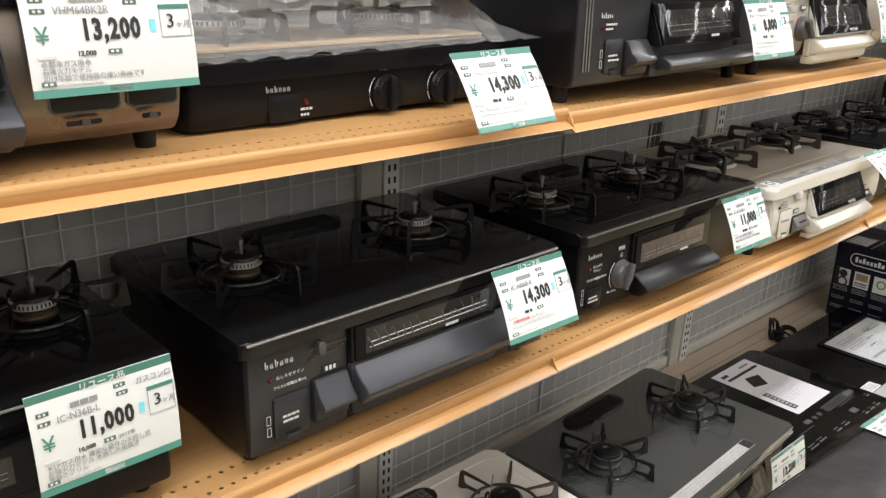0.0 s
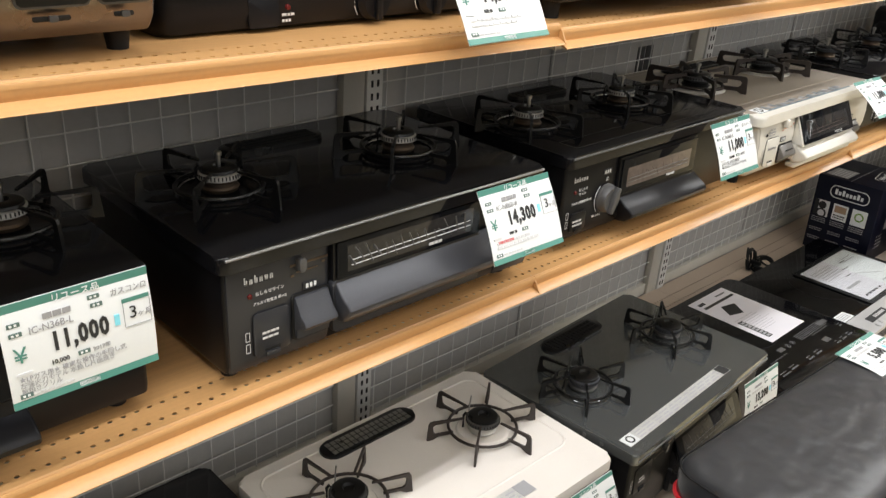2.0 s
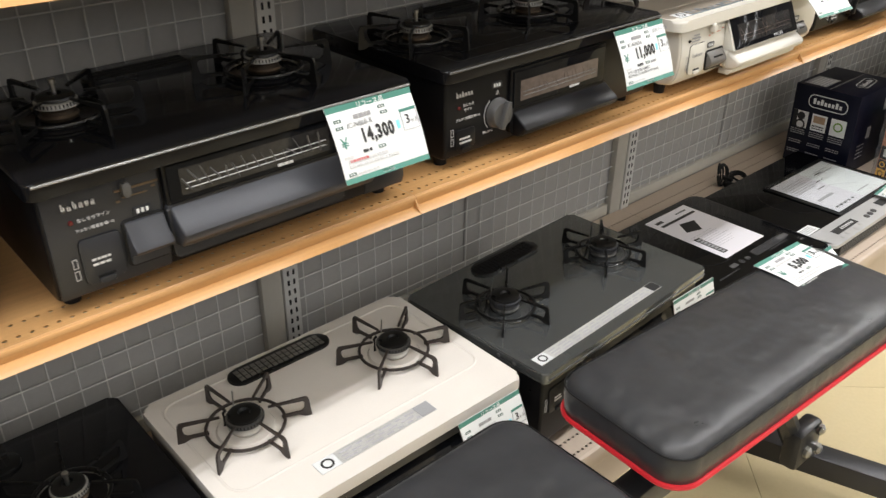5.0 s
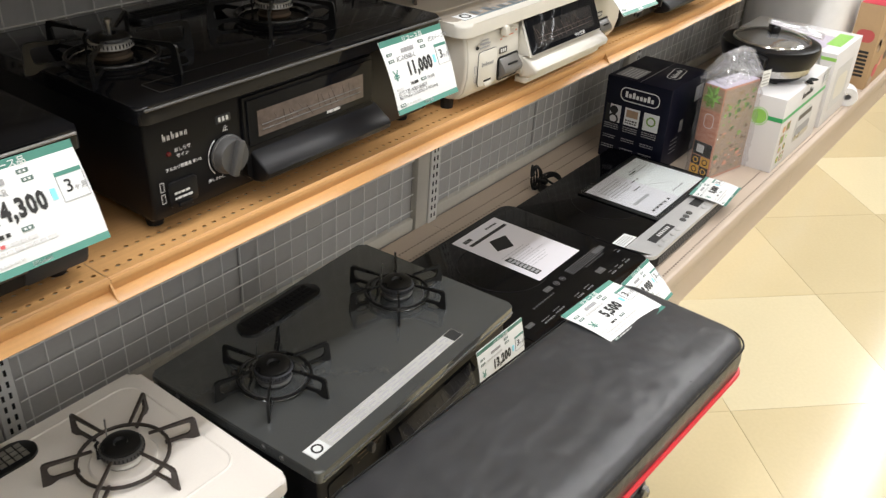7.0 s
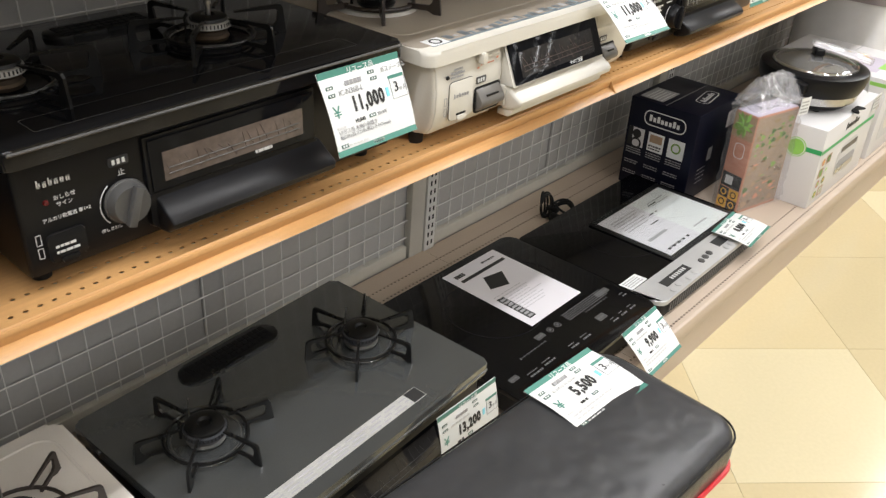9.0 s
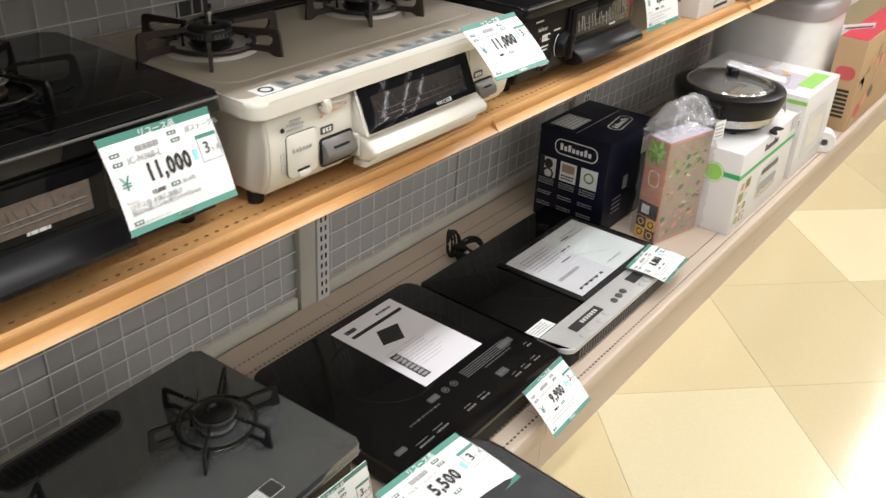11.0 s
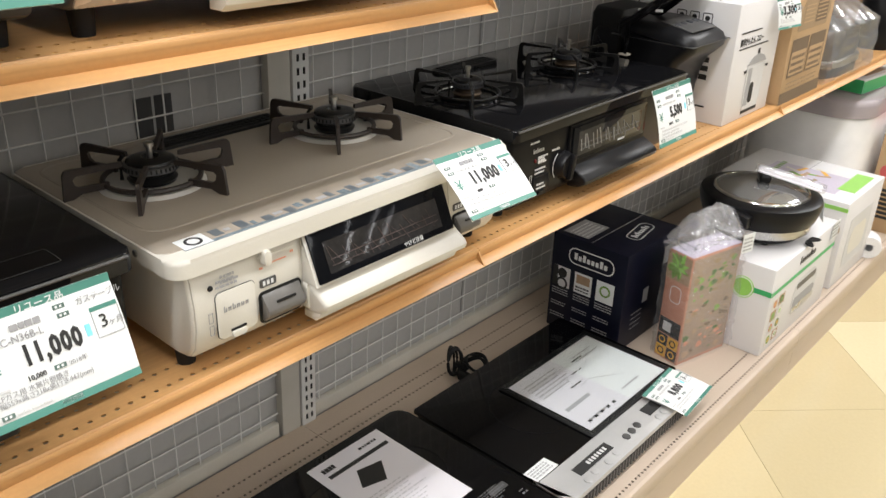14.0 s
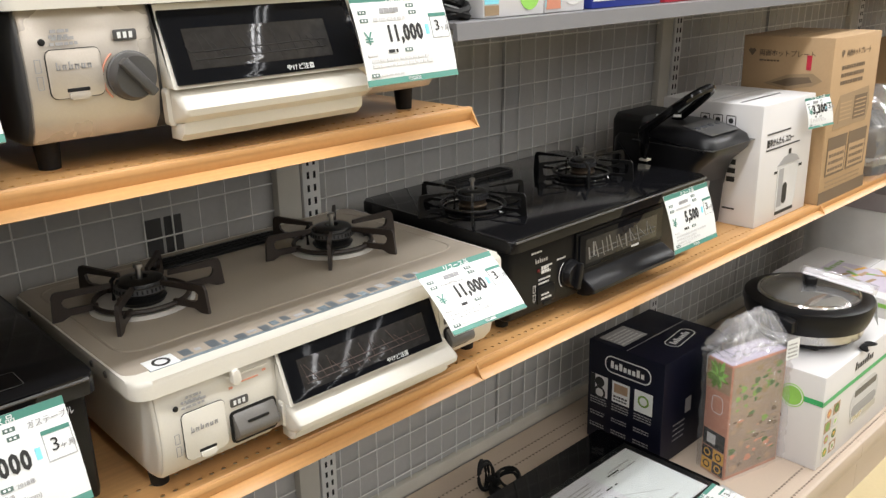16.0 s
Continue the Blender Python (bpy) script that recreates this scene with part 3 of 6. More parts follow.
    if red:
        part("red_note", bars(scribble(0, 0.22 * w, 0, 0.0038, RND, 0.003, 0.0012)), REDINK, ob, "handwritten red note", m=lay(0.10, 0.742))
    part("small_print", bars(scribble(0, 0.3 * w, 0, 0.002, RND)), PALEINK, ob, m=lay(0.10, 0.90))
    return ob


# ---------------------------------------------------------------- gas stoves
def arm_plate(r_in, r_ring, r_out, h, bar, thick):
    """One upright trivet arm: a flat C-shaped plate that stands out along x from the ring."""
    out = [(r_ring - 0.005, 0.006), (r_out - 0.020, 0.006), (r_out - 0.008, 0.0), (r_out + 0.003, 0.0), (r_out, h - 0.006), (r_out - 0.003, h - 0.001), (r_out - 0.008, h), (r_in, h - 0.003), (r_in - 0.001, h - bar),
           (r_out - bar - 0.006, h - bar - 0.001), (r_out - bar - 0.002, h - bar - 0.005), (r_out - bar - 0.004, 0.006 + bar + 0.004), (r_out - bar - 0.009, 0.006 + bar), (r_ring - 0.005, 0.006 + bar * 0.9)]
    bm = bmesh.new()
    a = [bm.verts.new((r, -thick / 2, z)) for r, z in out]
    b = [bm.verts.new((r, thick / 2, z)) for r, z in out]
    n = len(out)
    quads = [(0, 1, 12, 13), (1, 2, 11, 12), (2, 3, 4, 11), (4, 5, 10, 11), (5, 6, 9, 10), (6, 7, 8, 9)]
    for q in quads:
        bm.faces.new([a[i] for i in q])
        bm.faces.new([b[i] for i in q[::-1]])
    for i in range(n):
        bm.faces.new((a[(i + 1) % n], a[i], b[i], b[(i + 1) % n]))
    bmesh.ops.recalc_face_normals(bm, faces=bm.faces[:])
    return bm


ARM_MESH = {}


def trivet(thing, m, r_ring, r_out, h, wire, bar, thick, material, turn, arms):
    ring = rod([(r_ring * math.cos(a), r_ring * math.sin(a), 0.010) for a in [2 * math.pi * i / 32 for i in range(32)]], wire, 7, True)
    tv = part("trivet", ring, material, thing, "iron pan trivet", m)
    key = (r_ring, r_out, h, bar, thick, material.name)
    if key not in ARM_MESH:
        bm = arm_plate(r_ring * 0.62, r_ring, r_out, h, bar, thick)
        ARM_MESH[key] = bpy.data.meshes.new("arm")
        bm.to_mesh(ARM_MESH[key])
        bm.free()
    for k in range(arms):
        link("arm", ARM_MESH[key], material, tv, m=pose(0, 0, 0, 0, 0, turn + 360 * k / arms))


def burner(thing, cx, cy, z, big=1.0, trivet_mat=IRONB, base_mat=BRASS, pan_mat=None, turn=0, arms=6, r_ring=0.062, r_out=0.100, wire=0.0030, bar=0.007, pan_r=1.0, head=1.0, thick_arm=0.0042, sensor=True, ring_mat=STEEL, port_mat=PORTS):
    m = pose(cx, cy, z)
    part("drip_pan", lathe([(0.0, 0.0025), (0.050 * pan_r, 0.0025), (0.056 * pan_r, 0.005), (0.060 * pan_r, 0.005), (0.064 * pan_r, 0.0005), (0, 0.0004)], 32), pan_mat or base_mat, thing, "metal drip ring", m)
    if ring_mat:
        part("seat_ring", rod([(0.058 * pan_r * math.cos(a), 0.058 * pan_r * math.sin(a), 0.0055) for a in [2 * math.pi * i / 40 for i in range(40)]], 0.0011, 6, True), ring_mat, thing, "", m)
    m = m @ Matrix.Diagonal((head, head, 1, 1))
    b = part("burner_head", lathe([(0, 0.003), (0.033, 0.004), (0.036, 0.009), (0.032, 0.012), (0.032, 0.017), (0.037, 0.020), (0.0385, 0.022), (0.030, 0.024), (0, 0.024)], 32), base_mat, thing, "worn brass burner head", m)
    ring = part("flame_port_ring", lathe([(0.030, 0.0215), (0.0395, 0.0215), (0.0400, 0.0225), (0.0385, 0.0290), (0.034, 0.0305), (0.030, 0.0300)], 36), port_mat, thing, "pale slotted flame ring", m)
    ports = join(*[moved(box(0.0380, 0.0402, -0.0012, 0.0012, 0.0235, 0.0285), pose(0, 0, 0, 0, 0, 10 * i)) for i in range(36)])
    part("flame_slot_band", ports, MATTE, ring)
    part("burner_cap", lathe([(0, 0.026), (0.034, 0.0295), (0.0355, 0.0310), (0.034, 0.0345), (0.027, 0.037), (0.013, 0.0375), (0.010, 0.033), (0, 0.033)], 32), IRONB, thing, "black enamelled burner cap", m)
    if sensor:
        part("heat_sensor", lathe([(0, 0.030), (0.0045, 0.030), (0.0045, 0.050), (0.007, 0.0505), (0.007, 0.0555), (0.0055, 0.0565), (0, 0.0565)], 14), STEEL, thing, "small steel heat sensor", m)
    if not sensor:
        part("flame_probe", rod([(0.0, 0.046, 0.003), (0.0, 0.046, 0.034), (0.0, 0.042, 0.060)], 0.0016, 6), STEEL, thing, "", m)
    part("igniter", rod([(-0.030, 0.034, 0.003), (-0.030, 0.034, 0.030), (-0.026, 0.030, 0.036)], 0.0032, 6), MATTE, thing, "", m)
    trivet(thing, pose(cx, cy, z), r_ring, r_out, 0.040, wire, bar, thick_arm, trivet_mat, turn, arms)


def grill_vent(thing, cx, cy, z, w, d, material):
    bm = slab(rounded(w, d, d / 2.05, 6), 0, 0.006, 0.002)
    v = part("grill_vent", moved(bm, pose(cx - w / 2, cy - d / 2, z)), IRONB, thing, "black slotted grill exhaust")
    sl = []
    n = int(w / 0.012)
    for i in range(1, n):
        for k in range(3):
            x, y = cx - w / 2 + 0.010 + i * (w - 0.02) / n, cy - d / 2 + d * (0.27 + 0.23 * k)
            sl.append(box(x - 0.0045, x + 0.0045, y - d * 0.09, y + d * 0.09, z + 0.0062, z + 0.0075))
    part("vent_grid", join(*sl), material, v)


def control_print(thing, x, z, y, n, material, rnd, w=0.03, h=0.003, step=0.007):
    rows = []
    for k in range(n):
        rows += scribble(0, w * rnd.uniform(0.5, 1.0), -k * step, h, rnd, 0.005, 0.0012)
    part("control_print", bars(rows), material, thing, m=Matrix.Translation((x, y, z)) @ FRONT)


def maker_mark(thing, x, z, y, w, h, material):
    """The maker's mark as a row of plain strokes."""
    n = 6
    q, s = w / n, h * 0.16
    rows = []
    for i in range(n):
        top = h * (0.95 if i in (0, 2) else 0.62)
        rows += [(i * q, i * q + s, 0, top), (i * q, i * q + 0.62 * q, (top - s) if i % 2 else 0, top if i % 2 else s), (i * q + 0.62 * q - s, i * q + 0.62 * q, 0, h * 0.6)]
    part("maker_mark", bars(rows), material, thing, m=Matrix.Translation((x, y, z)) @ FRONT)


def knob(thing, x, z, y, r, depth, material, angle, label):
    bm = moved(lathe([(0, 0), (r * 1.05, 0), (r * 1.05, 0.003), (r, 0.004), (r * 0.94, depth * 0.75), (r * 0.86, depth), (0, depth)], 28), pose(0, 0, 0, 90))
    k = part("knob", bm, material, thing, label, pose(x, y, z))
    part("grip", moved(box(-r * 0.20, r * 0.20, -r * 0.95, r * 0.95, depth * 0.9, depth * 1.55, r * 0.08), pose(0, 0, 0, 90)), material, k, m=pose(0, 0, 0, 0, angle))


def stove(label, x0, x1, yf, zs, H, D, cfg):
    """A table-top gas stove. Its front stands at yf; H is the height of the plate above the shelf."""
    W = x1 - x0
    sink = MID_LOW - MID_Z if zs == MID_LOW else 0.0
    rnd = random.Random(int(abs(x0 * 1000)) + int(zs * 100))
    t = empty("gas_stove", pose(x0, yf, zs, 0, 0, cfg.get("heading", 0.0)), label, "gas stove", cfg.get("group", "gas stoves"))
    body, plate, ink = cfg["body"], cfg["plate"], cfg["ink"]
    th = cfg.get("thick", 0.022)
    leg = cfg.get("leg", 0.0)
    for fx in (0.035, W - 0.035):
        for fy in (0.05, D - 0.05):
            part("foot", lathe([(0, -sink - leg), (0.011, -sink - leg), (0.014, 0.024), (0, 0.024)], 14), MATTE, t, "", pose(fx, fy, 0))
    bz = 0.020 - sink
    if cfg.get("front", "flat") == "bulge":
        prof = [(0.040, bz), (0.020, bz + 0.004), (0.008, bz + 0.018), (0.001, bz + 0.045), (0.0, bz + 0.075), (0.004, H - th - 0.012), (0.010, H - th), (D - 0.01, H - th), (D - 0.01, bz)]
    else:
        prof = [(0.022, bz), (0.012, bz + 0.004), (0.008, bz + 0.016), (0.006, H - th - 0.006), (0.008, H - th), (D - 0.01, H - th), (D - 0.01, bz)]
    face = 0.0 if cfg.get("front") == "bulge" else 0.006
    inset = cfg.get("inset", 0.010)
    part("body", prism(prof, inset, W - inset, 0.006, 3), cfg.get("sides", body), t)
    if "panel" in cfg:
        a, b = cfg["panel"]
        pp = [(y - 0.0025, z) for y, z in prof[:-2]] + [(prof[-3][0] + 0.004, H - th), (0.05, bz)]
        part("control_panel", prism(pp, inset + 0.003, a, 0.004, 2), body, t)
        part("side_panel", prism(pp, b, W - inset - 0.003, 0.004, 2), body, t)
        face -= 0.0025
    top = slab(rounded(W, D, cfg.get("corner", 0.014)), H - th, H, cfg.get("plate_bevel", 0.005), 3)
    part("top_plate", moved(top, pose(0, -0.008, 0)), plate, t, cfg.get("plate_label", ""))
    if "inlay" in cfg:
        part("plate_inlay", moved(slab(rounded(W - 0.006, D - 0.034, 0.016), H - 0.003, H + 0.0006, 0.0006, 1), pose(0.003, 0.020, 0)), cfg["inlay"], t, "taupe enamel sheet of the plate")
    if cfg.get("dish"):
        part("raised_rim", rod([(x, y - 0.008, H + 0.0002) for x, y in rounded(W - 0.05, D - 0.11, 0.03, 5)], 0.0030, 8, True), cfg.get("inlay", plate), t, m=pose(0.025, 0.085, -0.0014))
    if "lip" in cfg:
        part("front_lip", prism([(-0.010, H - th - 0.002), (-0.0135, H - th + 0.004), (-0.0135, H - 0.008), (-0.010, H - 0.002), (-0.004, H + 0.0008), (0.012, H + 0.0008), (0.012, H - 0.004), (0.0, H - th - 0.002)], 0.006, W - 0.006, 0.006, 3), cfg["lip"], t, "pale rounded front edge of the plate")
    if cfg.get("trim"):
        part("front_trim", rod([(0.008, -0.0078, H - 0.004 - cfg.get("trim_drop", 0)), (W - 0.008, -0.0078, H - 0.004 - cfg.get("trim_drop", 0))], 0.0021, 6), cfg.get("trim_mat", TRIM), t, "worn bright front edge")
    if "groove" in cfg:
        ga, gb, gc, gd = cfg["groove"]
        part("plate_groove", moved(ring_outline(gb - ga, gd - gc, 0.004, 0.0010, 3), pose(ga, gc, H + 0.0001)), DKGREY, t, "thin pressed outline on the plate")
    wx0, wx1, wz0, wz1 = cfg["window"]
    dr = part("grill_door", front_slab(wx0 - 0.006, wx1 + 0.006, cfg.get("door_z", 0.026), wz0 - 0.002, face + 0.002, 0.010, 0.006, 0.003), cfg.get("door", body), t)
    def bow(z, off):
        """The window's face, which leans back towards its top and is slightly curved."""
        s = (z - wz0) / (wz1 - wz0)
        return face - (0.028 if cfg.get("bow", 1.0) else 0.010) + (wz1 - wz0) * cfg.get("bow", 1.0) * (0.40 * s + 0.03 * s * s) - off

    def curved(x_0, x_1, z_0, z_1, off, thick, bev=0.0012):
        zs_ = [z_0 + (z_1 - z_0) * i / 10 for i in range(11)]
        return prism([(bow(z, off), z) for z in zs_] + [(bow(z, off) + thick, z) for z in zs_[::-1]], x_0, x_1, bev)

    zz = [wz0 - 0.004 + (wz1 - wz0 + 0.008) * i / 10 for i in range(11)]
    part("window_housing", prism([(bow(z, -0.004), z) for z in zz] + [(face + 0.004, zz[-1]), (face + 0.004, zz[0])], wx0 - 0.004, wx1 + 0.004, 0.002), cfg.get("window_mat", BLACK), t)
    wn = part("grill_window", curved(wx0, wx1, wz0, wz1, 0, 0.003), WINDOW, t, "dark curved grill window glass")
    gx0, gx1, gz0, gz1 = cfg.get("glass", (wx0 + 0.025, wx1 - 0.025, wz0 + 0.014, wz1 - 0.014))
    part("viewing_pane", curved(gx0, gx1, gz0, gz1, 0.0004, 0.0008, 0.0002), cfg.get("inside", WINGREY), wn)
    rack = []
    for v in (0.22, 0.42):
        zr = gz0 + v * (gz1 - gz0)
        rack.append(rod([(gx0 + 0.006, bow(zr, 0.0006), zr), (gx1 - 0.006, bow(zr + 0.002, 0.0006), zr + 0.002)], 0.0006, 4))
    part("grill_rack", join(*rack), cfg.get("rack", DKGREY), wn)
    bars_in = []
    for i in range(15):
        xr = gx0 + (0.05 + 0.88 * i / 14) * (gx1 - gx0) + rnd.uniform(-0.002, 0.002)
        za, zb = gz0 + (0.08 + 0.25 * rnd.random()) * (gz1 - gz0), gz0 + (0.55 + 0.38 * rnd.random()) * (gz1 - gz0)
        bars_in.append(rod([(xr, bow(za, 0.0004), za), (xr - rnd.uniform(0.002, 0.016), bow(zb, 0.0004), zb)], cfg.get("grid_wire", 0.0004) * (0.7 + 0.9 * rnd.random()), 4))
    part("rack_grid", join(*bars_in), cfg.get("grid", GREY_INSIDE), wn)
    if "warning" in cfg:
        letters("window_text", cfg["warning"], 0.0075, CARD, wn, Matrix.Translation((gx0 + 0.62 * (gx1 - gx0), bow(wz0 + 0.003, 0.0012), wz0 + 0.003)) @ pose(0, 0, 0, 68))
    else:
        part("window_print", bars(scribble(0, 0.026, 0, 0.004, rnd, 0.006, 0.001)), ink if ink is PALEINK else CARD, wn, "", Matrix.Translation((gx0 + 0.62 * (gx1 - gx0), bow(wz0 + 0.008, 0.001), wz0 + 0.006)) @ FRONT)
    hx0, hx1, hz0, hz1 = cfg["handle"]
    hm = cfg.get("handle_mat", body)
    mid = (hz0 + hz1) / 2
    hp = [(face, hz1), (face - 0.008, hz1 - 0.002), (face - 0.022, mid + 0.011), (face - 0.036, mid + 0.003), (face - 0.040, mid - 0.003), (face - 0.038, mid - 0.010), (face - 0.024, hz0 + 0.003), (face - 0.010, hz0), (face, hz0)]
    part("grill_handle", prism(hp, hx0, hx1, 0.0065 if hm is CREAM else 0.004, 3), hm, t, cfg.get("handle_label", ""))
    if "lower" in cfg:
        part("door_apron", prism([(face + 0.01, hz0 - 0.001), (face - 0.024, hz0 + 0.003), (face - 0.022, cfg["lower"] + 0.008), (face - 0.012, cfg["lower"]), (face + 0.01, cfg["lower"])], hx0 + 0.003, hx1 - 0.006, 0.004), hm, t)
    for kx, kz, kr in cfg.get("knobs", ()):
        part("knob_scale", rod([(kx + kr * 1.2 * math.cos(q), face - 0.001, kz + kr * 1.2 * math.sin(q)) for q in [2.2 + 0.14 * i for i in range(13)]], 0.0011 if cfg.get("scale_mat") else 0.0007, 4), cfg.get("scale_mat", ink), t)
        knob(t, kx, kz, face - 0.001, kr, 0.016, cfg.get("knob_mat", DKGREY), cfg.get("knob_turn", 15), cfg.get("knob_label", "dark grey turning knob"))
    for lx0, lx1, lz0, lz1 in cfg.get("levers", ()):
        lever = part("lever_recess", front_slab(lx0 - 0.003, lx1 + 0.003, lz0 - 0.004, lz1 + 0.003, face, 0.0015, 0.006), MATTE, t)
        mz = (lz0 + lz1) / 2
        out = cfg.get("lever_out", 1.0)
        lp = [(face, lz1), (face - 0.005 * out, lz1 - 0.001), (face - 0.016 * out, mz + 0.008), (face - 0.025 * out, mz + 0.001), (face - 0.027 * out, mz - 0.004), (face - 0.024 * out, mz - 0.009), (face - 0.008 * out, mz - 0.016), (face - 0.006 * out, lz0), (face, lz0)]
        part("ignition_lever", prism(lp, lx0, lx1, 0.003, 2), cfg.get("lever_mat", GUN), t, "grey push-down ignition lever")
        part("lever_slot", box(lx0 + 0.015, lx1 - 0.015, face - 0.0135, face - 0.011, mz + 0.006, mz + 0.0085), MATTE, lever)
    for rx0, rx1, rz0, rz1 in cfg.get("recesses", ()):
        part("recess_rim", front_slab(rx0 - 0.002, rx1 + 0.002, rz0 - 0.002, rz1 + 0.002, face, 0.0012, 0.006, 0.0005), DKGREY, t)
        part("dark_panel", front_slab(rx0, rx1, rz0, rz1, face - 0.001, 0.0012, 0.005, 0.0005), MATTE, t, "dark recessed control panel")
        part("slide_slot", front_slab(rx0 + 0.012, rx1 - 0.018, rz0 - 0.014, rz0 - 0.009, face, 0.0010, 0.002, 0.0003), MATTE, t)
        part("slide_tab", front_slab((rx0 + rx1) / 2 - 0.006, (rx0 + rx1) / 2 + 0.002, rz0 - 0.0145, rz0 - 0.0085, face, 0.004, 0.001, 0.0005), DKGREY, t)
    for gx in cfg.get("grooves", ()):
        part("groove_trim", rod([(gx, face - 0.0005, 0.045), (gx, face - 0.0005, H - 0.03)], 0.0011, 5), SILVER, t)
    if "battery" in cfg:
        x_0, x_1, z_0, z_1 = cfg["battery"]
        part("cover_gap", front_slab(x_0 - 0.0008, x_1 + 0.0008, z_0 - 0.0008, z_1 + 0.0008, face, 0.0006, 0.007, 0.0002), MATTE, t)
        cv = part("battery_cover", front_slab(x_0, x_1, z_0, z_1, face, 0.0022, 0.006, 0.001), cfg.get("cover", body), t)
        cx = (x_0 + x_1) / 2
        part("latch", front_slab(cx - 0.010, cx + 0.010, z_0 - 0.002, z_0 + 0.005, face - 0.002, 0.003, 0.002), cfg.get("cover", body), cv)
        part("latch_gap", front_slab(cx - 0.011, cx + 0.011, z_0 + 0.0055, z_0 + 0.009, face - 0.0015, 0.0012, 0.001, 0.0002), MATTE, cv)
        maker_mark(t, cx - 0.018, (z_0 + z_1) / 2 + 0.004, face - 0.0024, 0.036, 0.008, ink) if cfg.get("cover_mark") else control_print(t, cx - 0.014, (z_0 + z_1) / 2, face - 0.0024, 2, ink, rnd)
        part("battery_symbol", bars([(0, 0.006, 0, 0.0007), (0, 0.006, 0.012, 0.0127), (0, 0.0007, 0, 0.0127), (0.0053, 0.006, 0, 0.0127), (0, 0.006, 0.016, 0.0167), (0, 0.006, 0.028, 0.0287), (0, 0.0007, 0.016, 0.0287), (0.0053, 0.006, 0.016, 0.0287)]), ink, t, m=Matrix.Translation((x_0 - 0.011, face - 0.0008, z_0 + 0.010)) @ FRONT)
    if "lamp" in cfg:
        lx, lz, lm = cfg["lamp"]
        part("warning_lamp", moved(lathe([(0, 0), (0.0034, 0), (0.0034, 0.001), (0.0025, 0.0025), (0, 0.003)], 14), pose(lx, face, lz, 90)), lm, t, "small round battery warning lamp")
        if "texts" not in cfg:
            control_print(t, lx + 0.007, lz + 0.003, face - 0.0008, 2, ink, rnd, 0.03)
    if "mark" in cfg:
        mx, mz, mw, mh = cfg["mark"]
        maker_mark(t, mx, mz, face - 0.0008, mw, mh, ink)
    if "slider" in cfg:
        sx0, sx1, sz, sk = cfg["slider"]
        part("slider_track", front_slab(sx0, sx1, sz - 0.0015, sz + 0.0015, face, 0.0012, 0.001, 0.0003), cfg.get("track", BRASS), t)
        part("slider_scale", moved(bars([(0.008, 0.040, -0.001, 0.0008), (0, 0.005, -0.005, -0.002), (0.046, 0.051, 0.003, 0.006)]), Matrix.Translation((sx0, face - 0.001, sz - 0.010)) @ FRONT), cfg.get("scale_mat", BRASS), t)
        part("slider_knob", front_slab(sk - 0.005, sk + 0.005, sz - 0.008, sz + 0.011, face, 0.011, 0.004, 0.002), cfg.get("slider_mat", DKGREY), t)
    for ix, iz in cfg.get("flame_icons", ()):
        part("flame_icon", front_slab(ix, ix + 0.024, iz, iz + 0.011, face, 0.0008, 0.002, 0.0002), DKGREY if ink is not PALEINK else CHAR, t)
        part("flame_marks", bars([(0.004 + 0.006 * i, 0.0075 + 0.006 * i, 0.0025, 0.0085) for i in range(3)]), CARD, t, m=Matrix.Translation((ix, face - 0.0010, iz)) @ FRONT)
    for px, pz, words, size in cfg.get("texts", ()):
        letters("control_text", words, size, ink, t, Matrix.Translation((px, face - 0.0012, pz)) @ FRONT)
    for px, pz, pn in cfg.get("prints", ()):
        control_print(t, px, pz, face - 0.0008, pn, ink, rnd)
    for bx, by, tr in cfg["burners"]:
        burner(t, bx, by, H, trivet_mat=cfg.get("iron", IRONB), base_mat=cfg.get("base", BRASS), pan_mat=cfg.get("pan"), turn=tr, r_out=cfg.get("r_out", 0.100), wire=cfg.get("wire", 0.0030), bar=cfg.get("bar", 0.007), pan_r=cfg.get("pan_r", 1.0), head=cfg.get("head", 0.9), r_ring=cfg.get("r_ring", 0.062), thick_arm=cfg.get("thick_arm", 0.0042), sensor=cfg.get("sensor", True), ring_mat=cfg.get("seat", STEEL), port_mat=cfg.get("ports", PORTS))
    if "vent" in cfg:
        grill_vent(t, *cfg["vent"][:2], H - 0.001, *cfg["vent"][2:], cfg.get("vent_bars", STEEL))
    if "sticker" in cfg:
        s0, s1, sy0, sy1, sm = cfg["sticker"]
        st = part("caution_sticker", box(s0, s1, sy0, sy1, H, H + 0.0005), sm, t, "long printed caution sticker")
        q = (sy1 - sy0)
        part("sticker_head", box(s0 + 0.001, s0 + q * 1.25, sy0 + 0.001, sy1 - 0.001, H + 0.0005, H + 0.0009), CARD, st)
        part("sticker_mark", moved(lathe([(q * 0.24, 0), (q * 0.36, 0), (q * 0.36, 0.0004), (q * 0.24, 0.0004)], 20), pose(s0 + q * 0.65, (sy0 + sy1) / 2, H + 0.0009)), INK, st)
        if sm is BLUESTICK:
            for k in range(22):
                xa = s0 + q * 1.5 + (s1 - s0 - q * 2.0) * k / 22
                part("sticker_field", box(xa, xa + (s1 - s0) * rnd.uniform(0.012, 0.034), sy0 + q * rnd.uniform(0.08, 0.45), sy1 - q * rnd.uniform(0.08, 0.45), H + 0.0007, H + 0.0010), (STICKERDARK, GREYINK, STICKERDARK, BLUESTICK)[k % 4], st)
        else:
            rows = []
